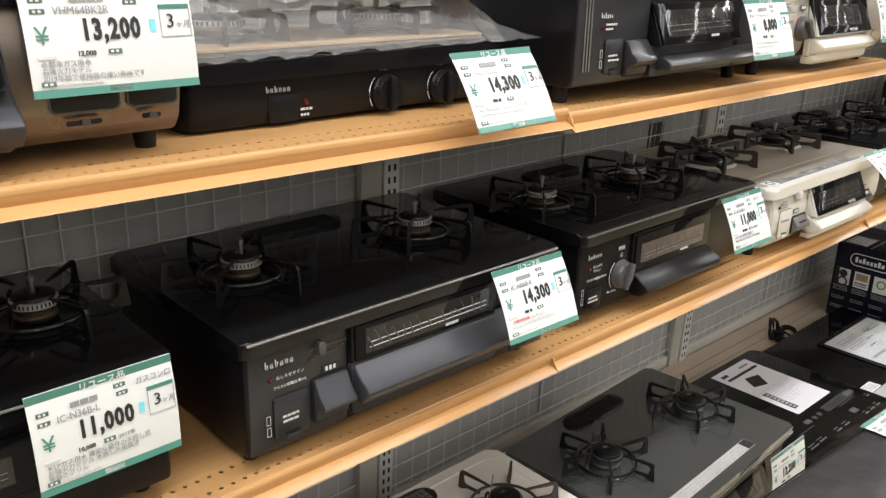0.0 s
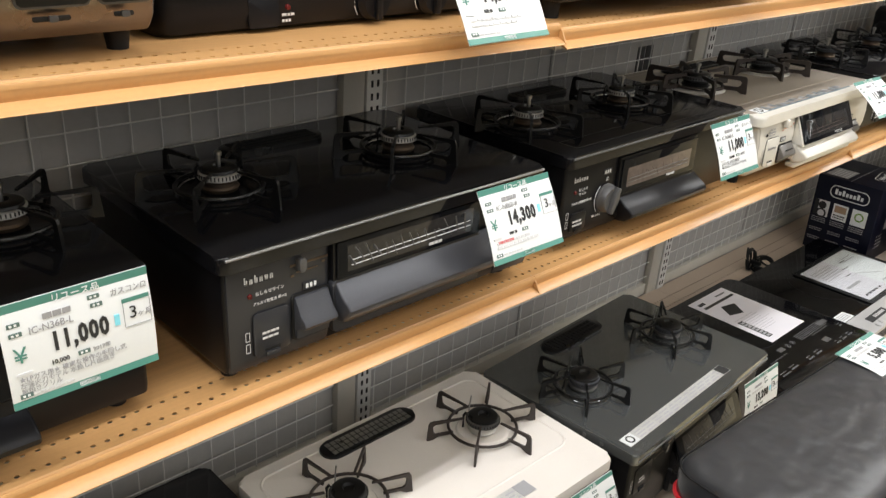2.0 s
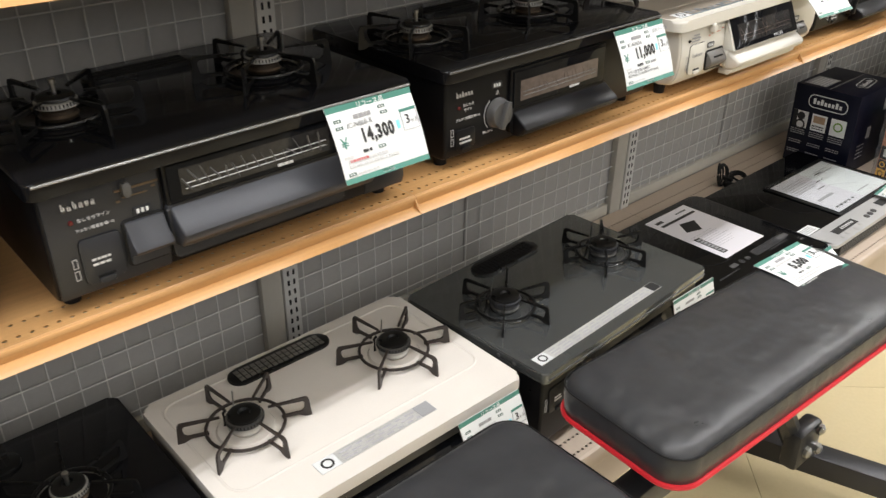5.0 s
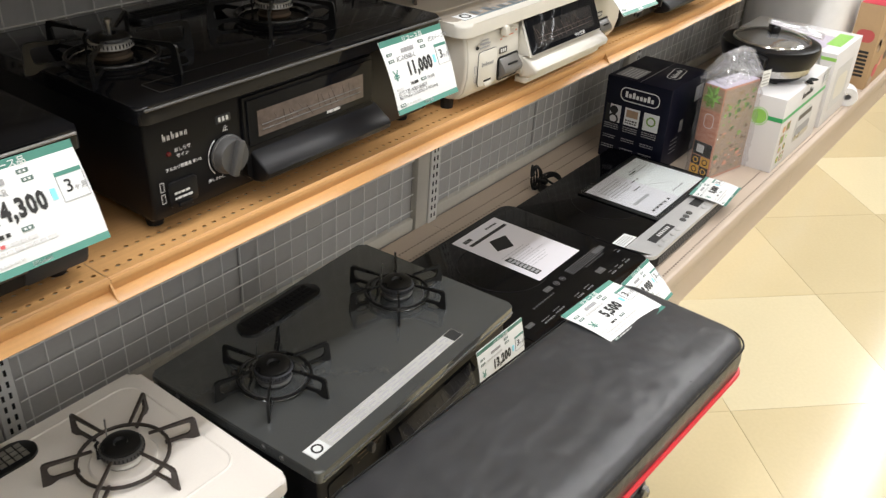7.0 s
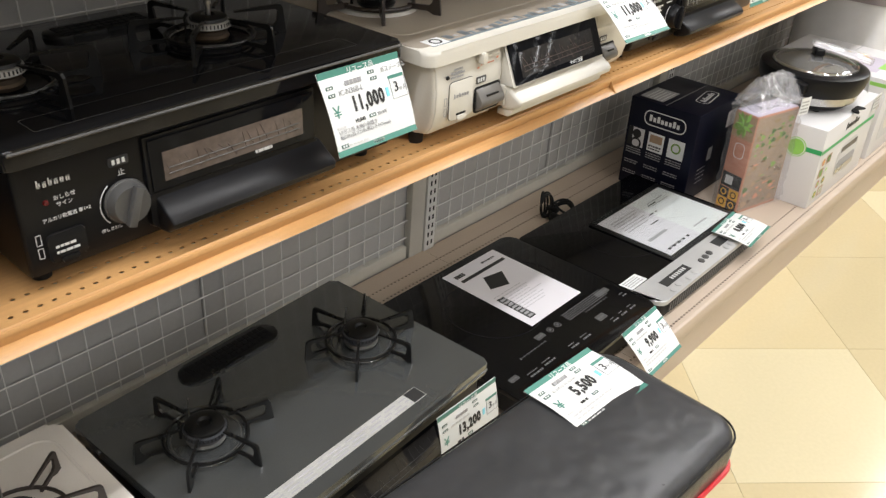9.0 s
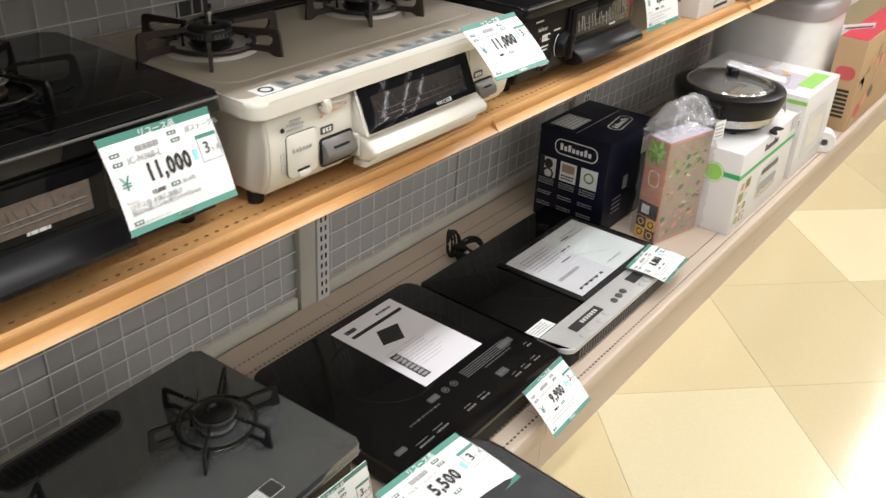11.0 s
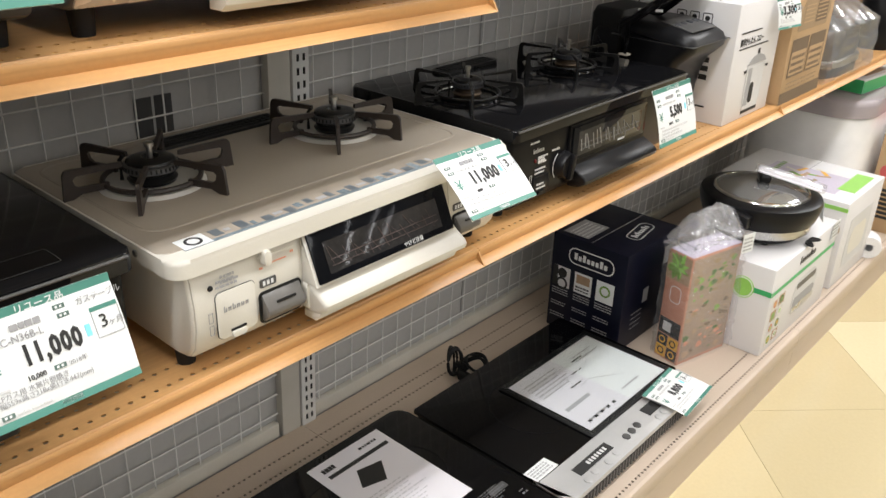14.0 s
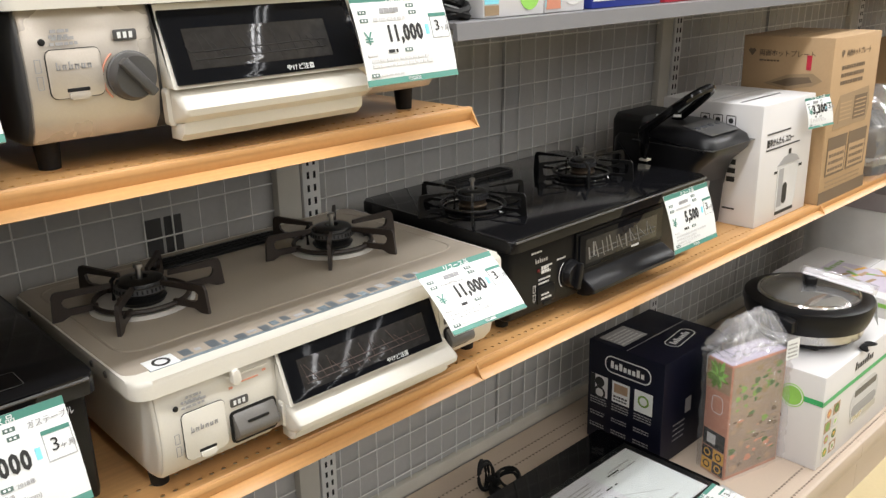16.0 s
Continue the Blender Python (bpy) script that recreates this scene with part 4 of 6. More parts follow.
            for k in range(3):
                rows += scribble(s0 + q * 1.5, s1 - q * 1.1, sy0 + q * (0.14 + 0.27 * k), q * 0.10, rnd, 0.020, 0.009)
            part("sticker_print", moved(bars(rows), pose(0, 0, H + 0.0005)), FAINTINK, st)
        if cfg.get("sticker_end"):
            part("sticker_end", box(s1 - q * 1.0, s1 - 0.001, sy0 + 0.001, sy1 - 0.001, H + 0.0005, H + 0.0009), cfg["sticker_end"], st)
    if cfg.get("screws"):
        for sy in (0.07, 0.11, D - 0.08):
            part("screw", moved(lathe([(0, 0), (0.0045, 0), (0.004, 0.0015), (0, 0.002)], 12), pose(0.0, sy, H - th * 0.5, 0, -90)), DKGREY, t)
    return t


BLACK_CFG = dict(r_out=0.106, r_ring=0.058, bar=0.0055, head=0.72, pan_r=0.92, pan=GLOSS, bow=0.0, body=BLACK, plate=GLOSS, ink=PALEINK, sides=BLACK, handle_mat=BLACK, trim=True)

# middle shelf
stove("black enamelled gas stove with brass burners, price card before it", -1.185, -0.622, -0.395, MID_LOW, 0.178, 0.375, dict(
    BLACK_CFG, window=(0.17, 0.41, 0.075, 0.135), handle=(0.16, 0.42, 0.022, 0.058), knobs=((0.09, 0.07, 0.027),), burners=((0.14, 0.16, -15), (0.478, 0.190, -15)), vent=(0.29, 0.315, 0.18, 0.05), vent_bars=MATTE, mark=(0.03, 0.12, 0.04, 0.010)))
stove("black and gunmetal gas stove with a wide grill window", -0.556, 0.004, -0.421, MID_LOW, 0.178, 0.396, dict(
    BLACK_CFG, body=CHAR, sides=BLACK, panel=(0.158, 0.470), window=(0.164, 0.420, 0.103, 0.153), door=CHAR, grid=DKGREY, grid_wire=0.0011, rack=PALEINK, glass=(0.180, 0.405, 0.110, 0.146), handle=(0.162, 0.466, 0.044, 0.100), handle_mat=GUN,
    levers=((0.103, 0.1545, 0.036, 0.094),), lever_mat=GUN, battery=(0.045, 0.096, 0.028, 0.088), lamp=(0.043, 0.114, RED), mark=(0.036, 0.130, 0.042, 0.011), slider=(0.100, 0.156, 0.137, 0.113),
    burners=((0.109, 0.182, -15), (0.416, 0.177, -15)), vent=(0.28, 0.325, 0.18, 0.05), vent_bars=MATTE, texts=((0.050, 0.1125, "おしらせサイン", 0.0058), (0.046, 0.100, "アルカリ乾電池 単1×2", 0.0048)), flame_icons=((0.118, 0.0985),)))
stove("black gas stove with a round knob, polished enamel plate", 0.082, 0.645, -0.405, MID_LOW, 0.170, 0.386, dict(
    BLACK_CFG, window=(0.158, 0.398, 0.072, 0.135), glass=(0.174, 0.378, 0.082, 0.118), inside=RUSTY, handle=(0.160, 0.410, 0.020, 0.066), grid=RUSTDARK, trim_mat=DKGREY, groove=(0.05, 0.50, 0.020, 0.060), knobs=((0.127, 0.070, 0.0255),), knob_mat=DKGREY, knob_turn=20,
    mark=(0.034, 0.116, 0.038, 0.010), lamp=(0.040, 0.098, RED), texts=((0.048, 0.0985, "おしらせ", 0.0062), (0.050, 0.0905, "サイン", 0.0062), (0.032, 0.0760, "アルカリ乾電池 単1×2", 0.0055), (0.1225, 0.1030, "止", 0.0090), (0.093, 0.0400, "押しまわし", 0.0052)), flame_icons=((0.114, 0.1140),), battery=(0.032, 0.075, 0.026, 0.060), burners=((0.080, 0.160, -15), (0.360, 0.162, -15)), vent=(0.28, 0.31, 0.16, 0.05), vent_bars=MATTE))
stove("cream and taupe gas stove with brown iron trivets", 0.672, 1.262, -0.430, MID_LOW, 0.150, 0.407, dict(
    inset=0.020, body=CREAM, sides=CREAM, plate=CREAM, inlay=TAUPE, ink=GREYINK, front="bulge", panel=(0.176, 0.452), thick=0.022, corner=0.022, plate_bevel=0.007, dish=True, screws=True,
    window=(0.182, 0.432, 0.066, 0.126), glass=(0.202, 0.410, 0.074, 0.112), inside=WINGREY, warning="やけど注意", window_mat=CREAM, grid=RUSTDARK, rack=RUSTDARK, door=CREAM, handle=(0.180, 0.452, 0.020, 0.066), handle_mat=CREAM, lower=0.008,
    battery=(0.050, 0.104, 0.034, 0.094), cover=CREAM, cover_mark=True, levers=((0.112, 0.170, 0.034, 0.070), (0.462, 0.510, 0.036, 0.066)), lever_out=0.6, lever_mat=TAUPELEVER, lamp=(0.045, 0.104, MATTE), slider=(0.112, 0.165, 0.118, 0.120), track=CREAM, slider_mat=CREAM, scale_mat=ORANGE,
    flame_icons=((0.112, 0.078), (0.460, 0.074)), prints=((0.058, 0.112, 2),), iron=IRON, base=IRONB, ports=DKGREY, pan=DULLRING, seat=None, pan_r=1.08, burners=((0.116, 0.224, -8), (0.434, 0.226, -8)), r_out=0.112, wire=0.0036, bar=0.009, thick_arm=0.005, vent=(0.30, 0.345, 0.24, 0.045), vent_bars=MATTE, sticker=(0.03, 0.47, 0.014, 0.044, BLUESTICK)))
stove("glossy black gas stove with a black knob", 1.294, 1.874, -0.412, MID_LOW, 0.158, 0.388, dict(
    BLACK_CFG, window=(0.176, 0.428, 0.062, 0.124), glass=(0.192, 0.408, 0.070, 0.114), grid=MIDGREY, grid_wire=0.0011, handle=(0.180, 0.436, 0.014, 0.054), trim_mat=DKGREY, knobs=((0.160, 0.060, 0.024),), knob_mat=BLACK, knob_turn=10, knob_label="black turning knob",
    ports=GUN, mark=(0.070, 0.100, 0.032, 0.009), prints=((0.060, 0.118, 1), (0.085, 0.086, 2), (0.078, 0.068, 2), (0.125, 0.092, 1)), battery=(0.075, 0.120, 0.024, 0.056), lamp=(0.078, 0.086, RED), burners=((0.095, 0.175, -15), (0.418, 0.183, -15)), vent=(0.27, 0.33, 0.18, 0.045), vent_bars=MATTE))

# top shelf
stove("gas stove with a brushed bronze front and dark trim", -1.18, -0.565, -0.378, TOP_Z + 0.008, 0.180, 0.33, dict(
    body=BRONZE, sides=DKGREY, plate=GLOSS, ink=INK, front="bulge", panel=(0.24, 0.432), window=(0.245, 0.427, 0.09, 0.150), handle=(0.24, 0.436, 0.03, 0.085), handle_mat=GUN, door=DKGREY,
    recesses=((0.470, 0.535, 0.056, 0.086), (0.546, 0.606 - 0.010, 0.056, 0.086)), burners=((0.15, 0.18, 0), (0.45, 0.18, 20))))
stove("black gas stove with silver grooved front and dark levers", 0.035, 0.607, -0.402, TOP_Z, 0.190, 0.35, dict(
    BLACK_CFG, leg=0.008, bow=1.0, grooves=(0.030, 0.037, 0.044), body=CHAR, panel=(0.195, 0.480), window=(0.20, 0.44, 0.080, 0.142), glass=(0.22, 0.42, 0.090, 0.132), inside=WINGREY, handle=(0.21, 0.562, 0.036, 0.062), handle_mat=CHAR,
    battery=(0.080, 0.125, 0.038, 0.092), levers=((0.132, 0.188, 0.034, 0.088),), lever_mat=CHAR, lamp=(0.072, 0.110, RED), mark=(0.066, 0.124, 0.030, 0.009), burners=((0.14, 0.18, 0), (0.44, 0.18, 20))))
stove("greige metallic gas stove with a knob and pale grill handle", 0.619, 1.172, -0.408, TOP_Z, 0.178, 0.35, dict(
    leg=0.009, body=GREIGE, sides=DKGREY, plate=CREAM, ink=GREYINK, front="bulge", panel=(0.143, 0.396), thick=0.026, window=(0.149, 0.392, 0.070, 0.147), glass=(0.170, 0.350, 0.084, 0.125), warning="やけど注意", window_mat=CREAM, grid=MATTE, rack=MATTE, door=CREAM, handle=(0.148, 0.396, 0.028, 0.070), handle_mat=CREAM, lower=0.010,
    battery=(0.032, 0.084, 0.068, 0.114), cover=GREIGE, cover_mark=True, lamp=(0.031, 0.122, MATTE), knobs=((0.112, 0.083, 0.024),), knob_mat=DKGREY, knob_turn=-40, scale_mat=ORANGE, flame_icons=((0.100, 0.118),), prints=((0.040, 0.130, 2),),
    iron=IRON, burners=((0.13, 0.18, 0), (0.41, 0.18, 20))))

# base shelf
stove("glossy black gas stove beside the cream one", -0.995, -0.425, -0.455, DECK_Z, 0.215, 0.385, dict(
    BLACK_CFG, window=(0.16, 0.40, 0.10, 0.16), handle=(0.16, 0.41, 0.04, 0.08), burners=((0.14, 0.17, 0), (0.42, 0.17, 20)), vent=(0.30, 0.32, 0.18, 0.05), vent_bars=MATTE, group="gas stoves"))
stove("cream enamelled gas stove with six-armed brown trivets", -0.410, 0.160, -0.525, DECK_Z, 0.216, 0.385, dict(
    body=CREAM, sides=DKGREY, plate=CREAMTOP, ink=GREYINK, front="bulge", corner=0.018, plate_bevel=0.007, dish=True, thick=0.024,
    window=(0.18, 0.42, 0.09, 0.165), handle=(0.18, 0.43, 0.045, 0.085), handle_mat=CREAM, iron=IRON, base=PORTS, pan=CREAMTOP, seat=None, pan_r=0.8, sensor=False, head=0.82, burners=((0.116, 0.205, -22), (0.436, 0.207, -22)), r_out=0.110, r_ring=0.066, ports=DKGREY, bar=0.0058, thick_arm=0.0042, vent=(0.262, 0.336, 0.215, 0.052), vent_bars=STEEL,
    sticker=(0.15, 0.39, 0.026, 0.058, STICK), sticker_end=GREYINK))
stove("slate grey gas stove with black trivets", 0.190, 0.752, -0.553, DECK_Z, 0.214, 0.388, dict(
    heading=3.0, body=BLACK, sides=BLACK, plate=SLATE, ink=PALEINK, front="flat", corner=0.012, trim=True, window=(0.18, 0.45, 0.09, 0.165), inside=WINGREY, handle=(0.18, 0.46, 0.045, 0.085), handle_mat=BLACK, battery=(0.03, 0.09, 0.10, 0.16), slider=(0.10, 0.16, 0.165, 0.13),
    iron=IRONB, base=DKGREY, ports=GUN, seat=DKGREY, trim_drop=0.010, pan=SLATE, pan_r=0.9, sensor=False, head=0.85, burners=((0.117, 0.200, -20), (0.447, 0.194, -20)), r_out=0.104, bar=0.006, thick_arm=0.0042, vent=(0.272, 0.340, 0.20, 0.055), vent_bars=BLACK, sticker=(0.02, 0.42, 0.018, 0.046, STICK), sticker_end=INK, screws=True))


# the low black table stove without a grill
def low_stove():
    t = empty("table_stove", pose(-0.545, -0.318, TOP_Z), "low black two-burner gas stove wrapped in clear plastic", "gas stove", "gas stoves")
    W, D, H = 0.52, 0.28, 0.098
    part("body", prism([(0.03, 0.004), (0.008, 0.012), (0.0, 0.030), (0.004, 0.066), (0.012, 0.070), (D, 0.070), (D, 0.004)], 0, W, 0.016, 4), BLACK, t)
    part("top_plate", moved(slab(rounded(W + 0.02, D + 0.02, 0.03), 0.066, H, 0.012, 4), pose(-0.01, -0.006, 0)), GLOSS, t)
    for kx in (0.292, 0.395):
        knob(t, kx, 0.034, 0.001, 0.024, 0.012, BLACK, 0, "black turning knob")
        part("knob_scale", rod([(kx + 0.029 * math.cos(q), 0.0008, 0.034 + 0.029 * math.sin(q)) for q in [2.3 + 0.12 * i for i in range(13)]], 0.0007, 4), PALEINK, t)
        control_print(t, kx - 0.010, 0.064, 0.0025, 1, PALEINK, RND, 0.02)
    part("battery_cover", front_slab(0.108, 0.150, 0.012, 0.046, 0.002, 0.002, 0.003), BLACK, t)
    part("warning_lamp", moved(lathe([(0, 0), (0.004, 0), (0.003, 0.003), (0, 0.0035)], 14), pose(0.162, 0.001, 0.034, 90)), RED, t, "red battery lamp")
    maker_mark(t, 0.106, 0.050, 0.0015, 0.036, 0.008, PALEINK)
    control_print(t, 0.154, 0.024, 0.001, 2, PALEINK, RND, 0.02)
    for bx, tr in ((0.12, 10), (0.39, 30)):
        burner(t, bx, 0.15, H, trivet_mat=IRONB, base_mat=STEEL, turn=tr)
    part("cardboard_mat", box(0.02, W - 0.02, 0.03, D - 0.02, H + 0.001, H + 0.004), KRAFT, t)
    return t


low_stove()


# ---------------------------------------------------------------- price cards in place
price_tag("11,000", pose(-0.719, -0.447, 0.957, -4, 0, 1), "IC-N36B-L", "ガスコンロ", "2017年", "10,000", ("★LPガス用★ 確実な操作の手回し式", "左強火力モデル 水無し片面焼き", "魚焼きグリル"))
price_tag("14,300", pose(-0.097, -0.450, 0.932, -25, 0, -1), "IC-N86B-R", "", "", "", ("", ""), red=True)
price_tag("11,000", pose(0.529, -0.440, 0.923, -23, 0, 0), "IC-N36B-L", "ガステーブル", "2018年", "10,000", ("LPガス用 水無片面焼き", "幅559x高さ218x奥行き447(mm)"), w=0.141)
price_tag("11,000", pose(1.137, -0.450, 0.925, -50, 0, -2), "", "", "", "", ("", ""), w=0.138, h=0.102)
price_tag("5,500", pose(1.730, -0.455, 0.915, -17, 0, 0), "", "", "", "", ("", "", ""))
price_tag("13,200", pose(-0.650, -0.392, 1.333, -8, 0, 0), "VHM64BK2R", "", "", "12,000", ("◆都市ガス用◆", "右強火力モデル", "2019年製で使用感の薄い美品です"), w=0.162)
price_tag("14,300", pose(-0.178, -0.440, 1.240, -32, 0, 1), "", "", "", "", ("", ""))
price_tag("8,800", pose(0.512, -0.440, 1.290, -20, 0, 0), "", "", "", "", ("", ""))
price_tag("11,000", pose(1.062, -0.440, 1.292, -17, 0, 0), "", "", "", "", ("", ""))
price_tag("11,000", pose(0.060, -0.545, 0.352, -22, 0, 0), "", "", "", "", ("", ""))
price_tag("13,200", pose(0.650, -0.565, 0.360, -9, 0, 0), "", "", "", "", ("", ""))
price_tag("5,500", pose(0.645, -0.729, 0.5165, -88, 0, -3), "", "", "", "", ("", ""))
price_tag("9,900", pose(1.225, -0.571, 0.228, -48, 0, 2), "", "", "", "", ("", ""))
price_tag("8,800", pose(1.815, -0.482, 0.2085, -87, 0, 4), "", "", "", "", ("", ""))


# ---------------------------------------------------------------- induction hobs
def induction_black():
    t = empty("induction_hob", pose(0.845, -0.567, DECK_Z), "flat black glass induction hob with printed controls", "induction hob", "induction hobs")
    W, D, H = 0.482, 0.437, 0.072
    for fx in (0.05, W - 0.05):
        for fy in (0.05, D - 0.05):
            part("foot", lathe([(0, 0), (0.014, 0), (0.012, 0.014), (0, 0.014)], 14), MATTE, t, "", pose(fx, fy, 0))
    part("body", moved(slab(rounded(W - 0.02, D - 0.02, 0.03), 0.012, H - 0.009, 0.0), pose(0.01, 0.01, 0)), MATTE, t)
    part("glass_top", slab(rounded(W, D, 0.028, 7), H - 0.010, H, 0.003, 3), GLASSTOP, t)
    part("cooking_zone", lathe([(0.108, H), (0.1105, H), (0.1105, H + 0.0004), (0.108, H + 0.0004)], 48, 0.20, 0.255), BLACK, t)
    part("cooking_zone", lathe([(0.085, H), (0.0865, H), (0.0865, H + 0.0004), (0.085, H + 0.0004)], 48, 0.335, 0.275), BLACK, t)
    r = random.Random(9)
    part("caution_print", moved(bars([q for k in range(5) for q in scribble(0, 0.15, -0.0055 * k, 0.0018, r, 0.01, 0.002)]), pose(0.285, 0.130, H)), DIMINK, t)
    for cx in (0.225, 0.252):
        part("touch_ring", lathe([(0.0068, H), (0.0080, H), (0.0080, H + 0.0004), (0.0068, H + 0.0004)], 20, cx, 0.118), DIMINK, t)
    for cx in (0.225, 0.252):
        part("touch_glyph", moved(bars([(-0.0035, 0.0035, -0.0026 + 0.0024 * i, -0.0014 + 0.0024 * i) for i in range(3)]), pose(cx, 0.118, H)), DIMINK, t)
    for x, y, w, h in ((0.028, 0.066, 0.026, 0.013), (0.176, 0.112, 0.028, 0.015), (0.330, 0.058, 0.030, 0.018), (0.405, 0.112, 0.046, 0.016)):
        key = part("display", slab([(px + x, py + y) for px, py in rounded(w, h, 0.003, 4)], H, H + 0.0003), DKGREY, t)
        part("display_print", moved(bars(scribble(0.003, w - 0.003, h * 0.35, h * 0.25, r, 0.004, 0.0016)), pose(x, y, H + 0.0003)), DIMINK, key)
    for x, y, w in ((0.070, 0.050, 0.040), (0.120, 0.052, 0.034), (0.205, 0.046, 0.030), (0.248, 0.046, 0.030), (0.350, 0.036, 0.020), (0.383, 0.036, 0.022), (0.418, 0.036, 0.022), (0.450, 0.075, 0.016)):
        part("touch_key", moved(bars(scribble(0, w, 0, 0.0042, r, 0.005, 0.002) + scribble(0, w * 0.8, 0.010, 0.0022, r, 0.004, 0.0016)), pose(x, y, H)), DIMINK, t)
    for x0 in (0.10, 0.335):
        part("level_scale", moved(bars([(0, 0.085, 0.003, 0.0038)] + [(i * 0.012, i * 0.012 + 0.0012, 0, 0.006) for i in range(8)]), pose(x0, 0.098, H)), DIMINK, t)
    return t


induction_black()


def induction_silver():
    t = empty("induction_hob", pose(1.358, -0.562, DECK_Z), "black glass induction hob with a silver control strip", "induction hob", "induction hobs")
    W, D, H = 0.560, 0.420, 0.052
    part("body", moved(slab(rounded(W, D - 0.006, 0.026, 6), 0.004, H - 0.006, 0.0), pose(0, 0.006, 0)), MATTE, t)
    part("glass_top", moved(slab(rounded(W, D - 0.080, 0.006), H - 0.007, H, 0.002), pose(0, 0.080, 0)), GLASSTOP, t)
    strip = [(W, 0.078), (0, 0.078)] + [p for p in rounded(W, 0.12, 0.026, 6)[12:24]]
    part("control_strip", slab(strip, H - 0.010, H + 0.001, 0.003, 2), LIGHTSILVER, t, "brushed silver control strip")
    part("vent_edge", join(*[box(0.04 + i * 0.012, 0.046 + i * 0.012, -0.0008, 0.002, 0.012, H - 0.014) for i in range(40)]), DKGREY, t)
    z = H + 0.0012
    part("display", box(0.075, 0.195, 0.030, 0.055, z, z + 0.0006), INK, t, "dark display window")
    part("display", box(0.345, 0.395, 0.030, 0.058, z, z + 0.0006), INK, t, "dark display window")
    part("display_print", join(*[box(0.115 + i * 0.010, 0.121 + i * 0.010, 0.038, 0.048, z + 0.0006, z + 0.0010) for i in range(7)]), PALEINK, t)
    for x, y, m in ((0.075, 0.014, LIGHTSILVER), (0.105, 0.018, LIGHTSILVER), (0.150, 0.014, LIGHTSILVER), (0.185, 0.018, LIGHTSILVER), (0.245, 0.030, DKGREY), (0.270, 0.032, DKGREY), (0.295, 0.034, DKGREY), (0.355, 0.014, LIGHTSILVER), (0.38, 0.016, LIGHTSILVER)):
        part("button", lathe([(0, z), (0.0092, z), (0.0088, z + 0.002), (0.006, z + 0.0028), (0, z + 0.0028)], 20, x, y), m, t, "round push button")
    part("cooking_zone", lathe([(0.100, H), (0.1012, H), (0.1012, H + 0.0004), (0.100, H + 0.0004)], 48, 0.20, 0.24), BLACK, t)
    return t


induction_silver()

# the hob's coiled power cord and plug
cord = empty("power_cord", pose(1.60, -0.070, DECK_Z), "coiled black power cord with a plug", "power cord")
for k in range(4):
    r_, lean_ = 0.026 + 0.003 * (k % 2), 14 * k - 20
    ring_ = [(r_ * 0.75 * math.cos(q), 0.004 * k, 0.040 + r_ * math.sin(q) * 1.25) for q in [2 * math.pi * i / 22 for i in range(22)]]
    part("cable_loop", rod(ring_, 0.0034, 6, True), MATTE, cord, m=pose(-0.026 + 0.003 * k, -0.006, 0.0, -8, 6, lean_))
for k in range(4):
    r_ = 0.024 + 0.003 * (k % 3)
    ring_ = [(r_ * 1.5 * math.cos(q), r_ * math.sin(q), 0.006 + 0.007 * k + 0.010 * math.cos(q + k)) for q in [2 * math.pi * i / 22 for i in range(22)]]
    part("cable_loop", rod(ring_, 0.0034, 6, True), MATTE, cord, m=pose(0.018, -0.024, 0.008, 18, -16, 25 * k - 30))
part("cable_tie", box(-0.014, 0.004, -0.030, 0.006, 0.020, 0.032, 0.003), MATTE, cord)
part("tail", rod([(0.0, -0.01, 0.02), (-0.02, -0.05, 0.008), (-0.03, -0.08, 0.012), (-0.02, -0.09, 0.03)], 0.0034, 6), MATTE, cord)
part("plug", box(-0.032, -0.010, -0.050, -0.018, 0.002, 0.024, 0.005), MATTE, cord)


def paper_sheet(name, label, corners, z, build, thick=0.0006, material=PAPER):
    """A sheet lying flat; its own x runs along the first corner pair, its y away from the reader."""
    (ax, ay), (bx, by), h = corners
    ang = math.degrees(math.atan2(by - ay, bx - ax))
    w = math.hypot(bx - ax, by - ay)
    t = empty(name, pose(ax, ay, z, 0, 0, ang), label, "paper sheet", "product sheets")
    part("sheet", box(0, w, 0, h, 0, thick), material, t)
    build(t, w, h, thick)
    return t


def sheet_one(t, w, h, k):
    r = random.Random(3)
    part("title_bar", box(0.02, w - 0.012, h - 0.050, h - 0.040, k, k + 0.0003), INK, t)
    part("title_mark", moved(bars(scribble(0.02, 0.05, h - 0.030, 0.012, r, 0.008, 0.001)), pose(0, 0, k)), INK, t)
    part("model_mark", moved(bars(scribble(w - 0.07, w - 0.02, h - 0.025, 0.006, r)), pose(0, 0, k)), INK, t)
    pic = [(0.045, h - 0.110), (0.095, h - 0.125), (0.125, h - 0.078), (0.070, h - 0.066)]
    part("hob_picture", slab(pic, k, k + 0.0003), INK, t, "small printed picture of a black hob")
    rows = []
    for i in range(9):
        rows += scribble(0.02 + 0.01 * (i % 3), w - 0.02 - 0.05 * r.random(), h - 0.140 - 0.009 * i, 0.0020, r, 0.009, 0.003)
    part("text_block", moved(bars(rows), pose(0, 0, k)), FAINTINK, t)
    part("size_table", box(0.02, 0.042, 0.02, 0.115, k, k + 0.0003), INK, t)
    part("table_print", moved(bars([(0.024, 0.038, 0.024 + 0.011 * i, 0.031 + 0.011 * i) for i in range(8)]), pose(0, 0, k + 0.0003)), GREYINK, t)


paper_sheet("product_sheet", "white printed sheet lying on the black hob", ((1.052, -0.414), (1.238, -0.414), 0.262), DECK_Z + 0.0725, sheet_one)


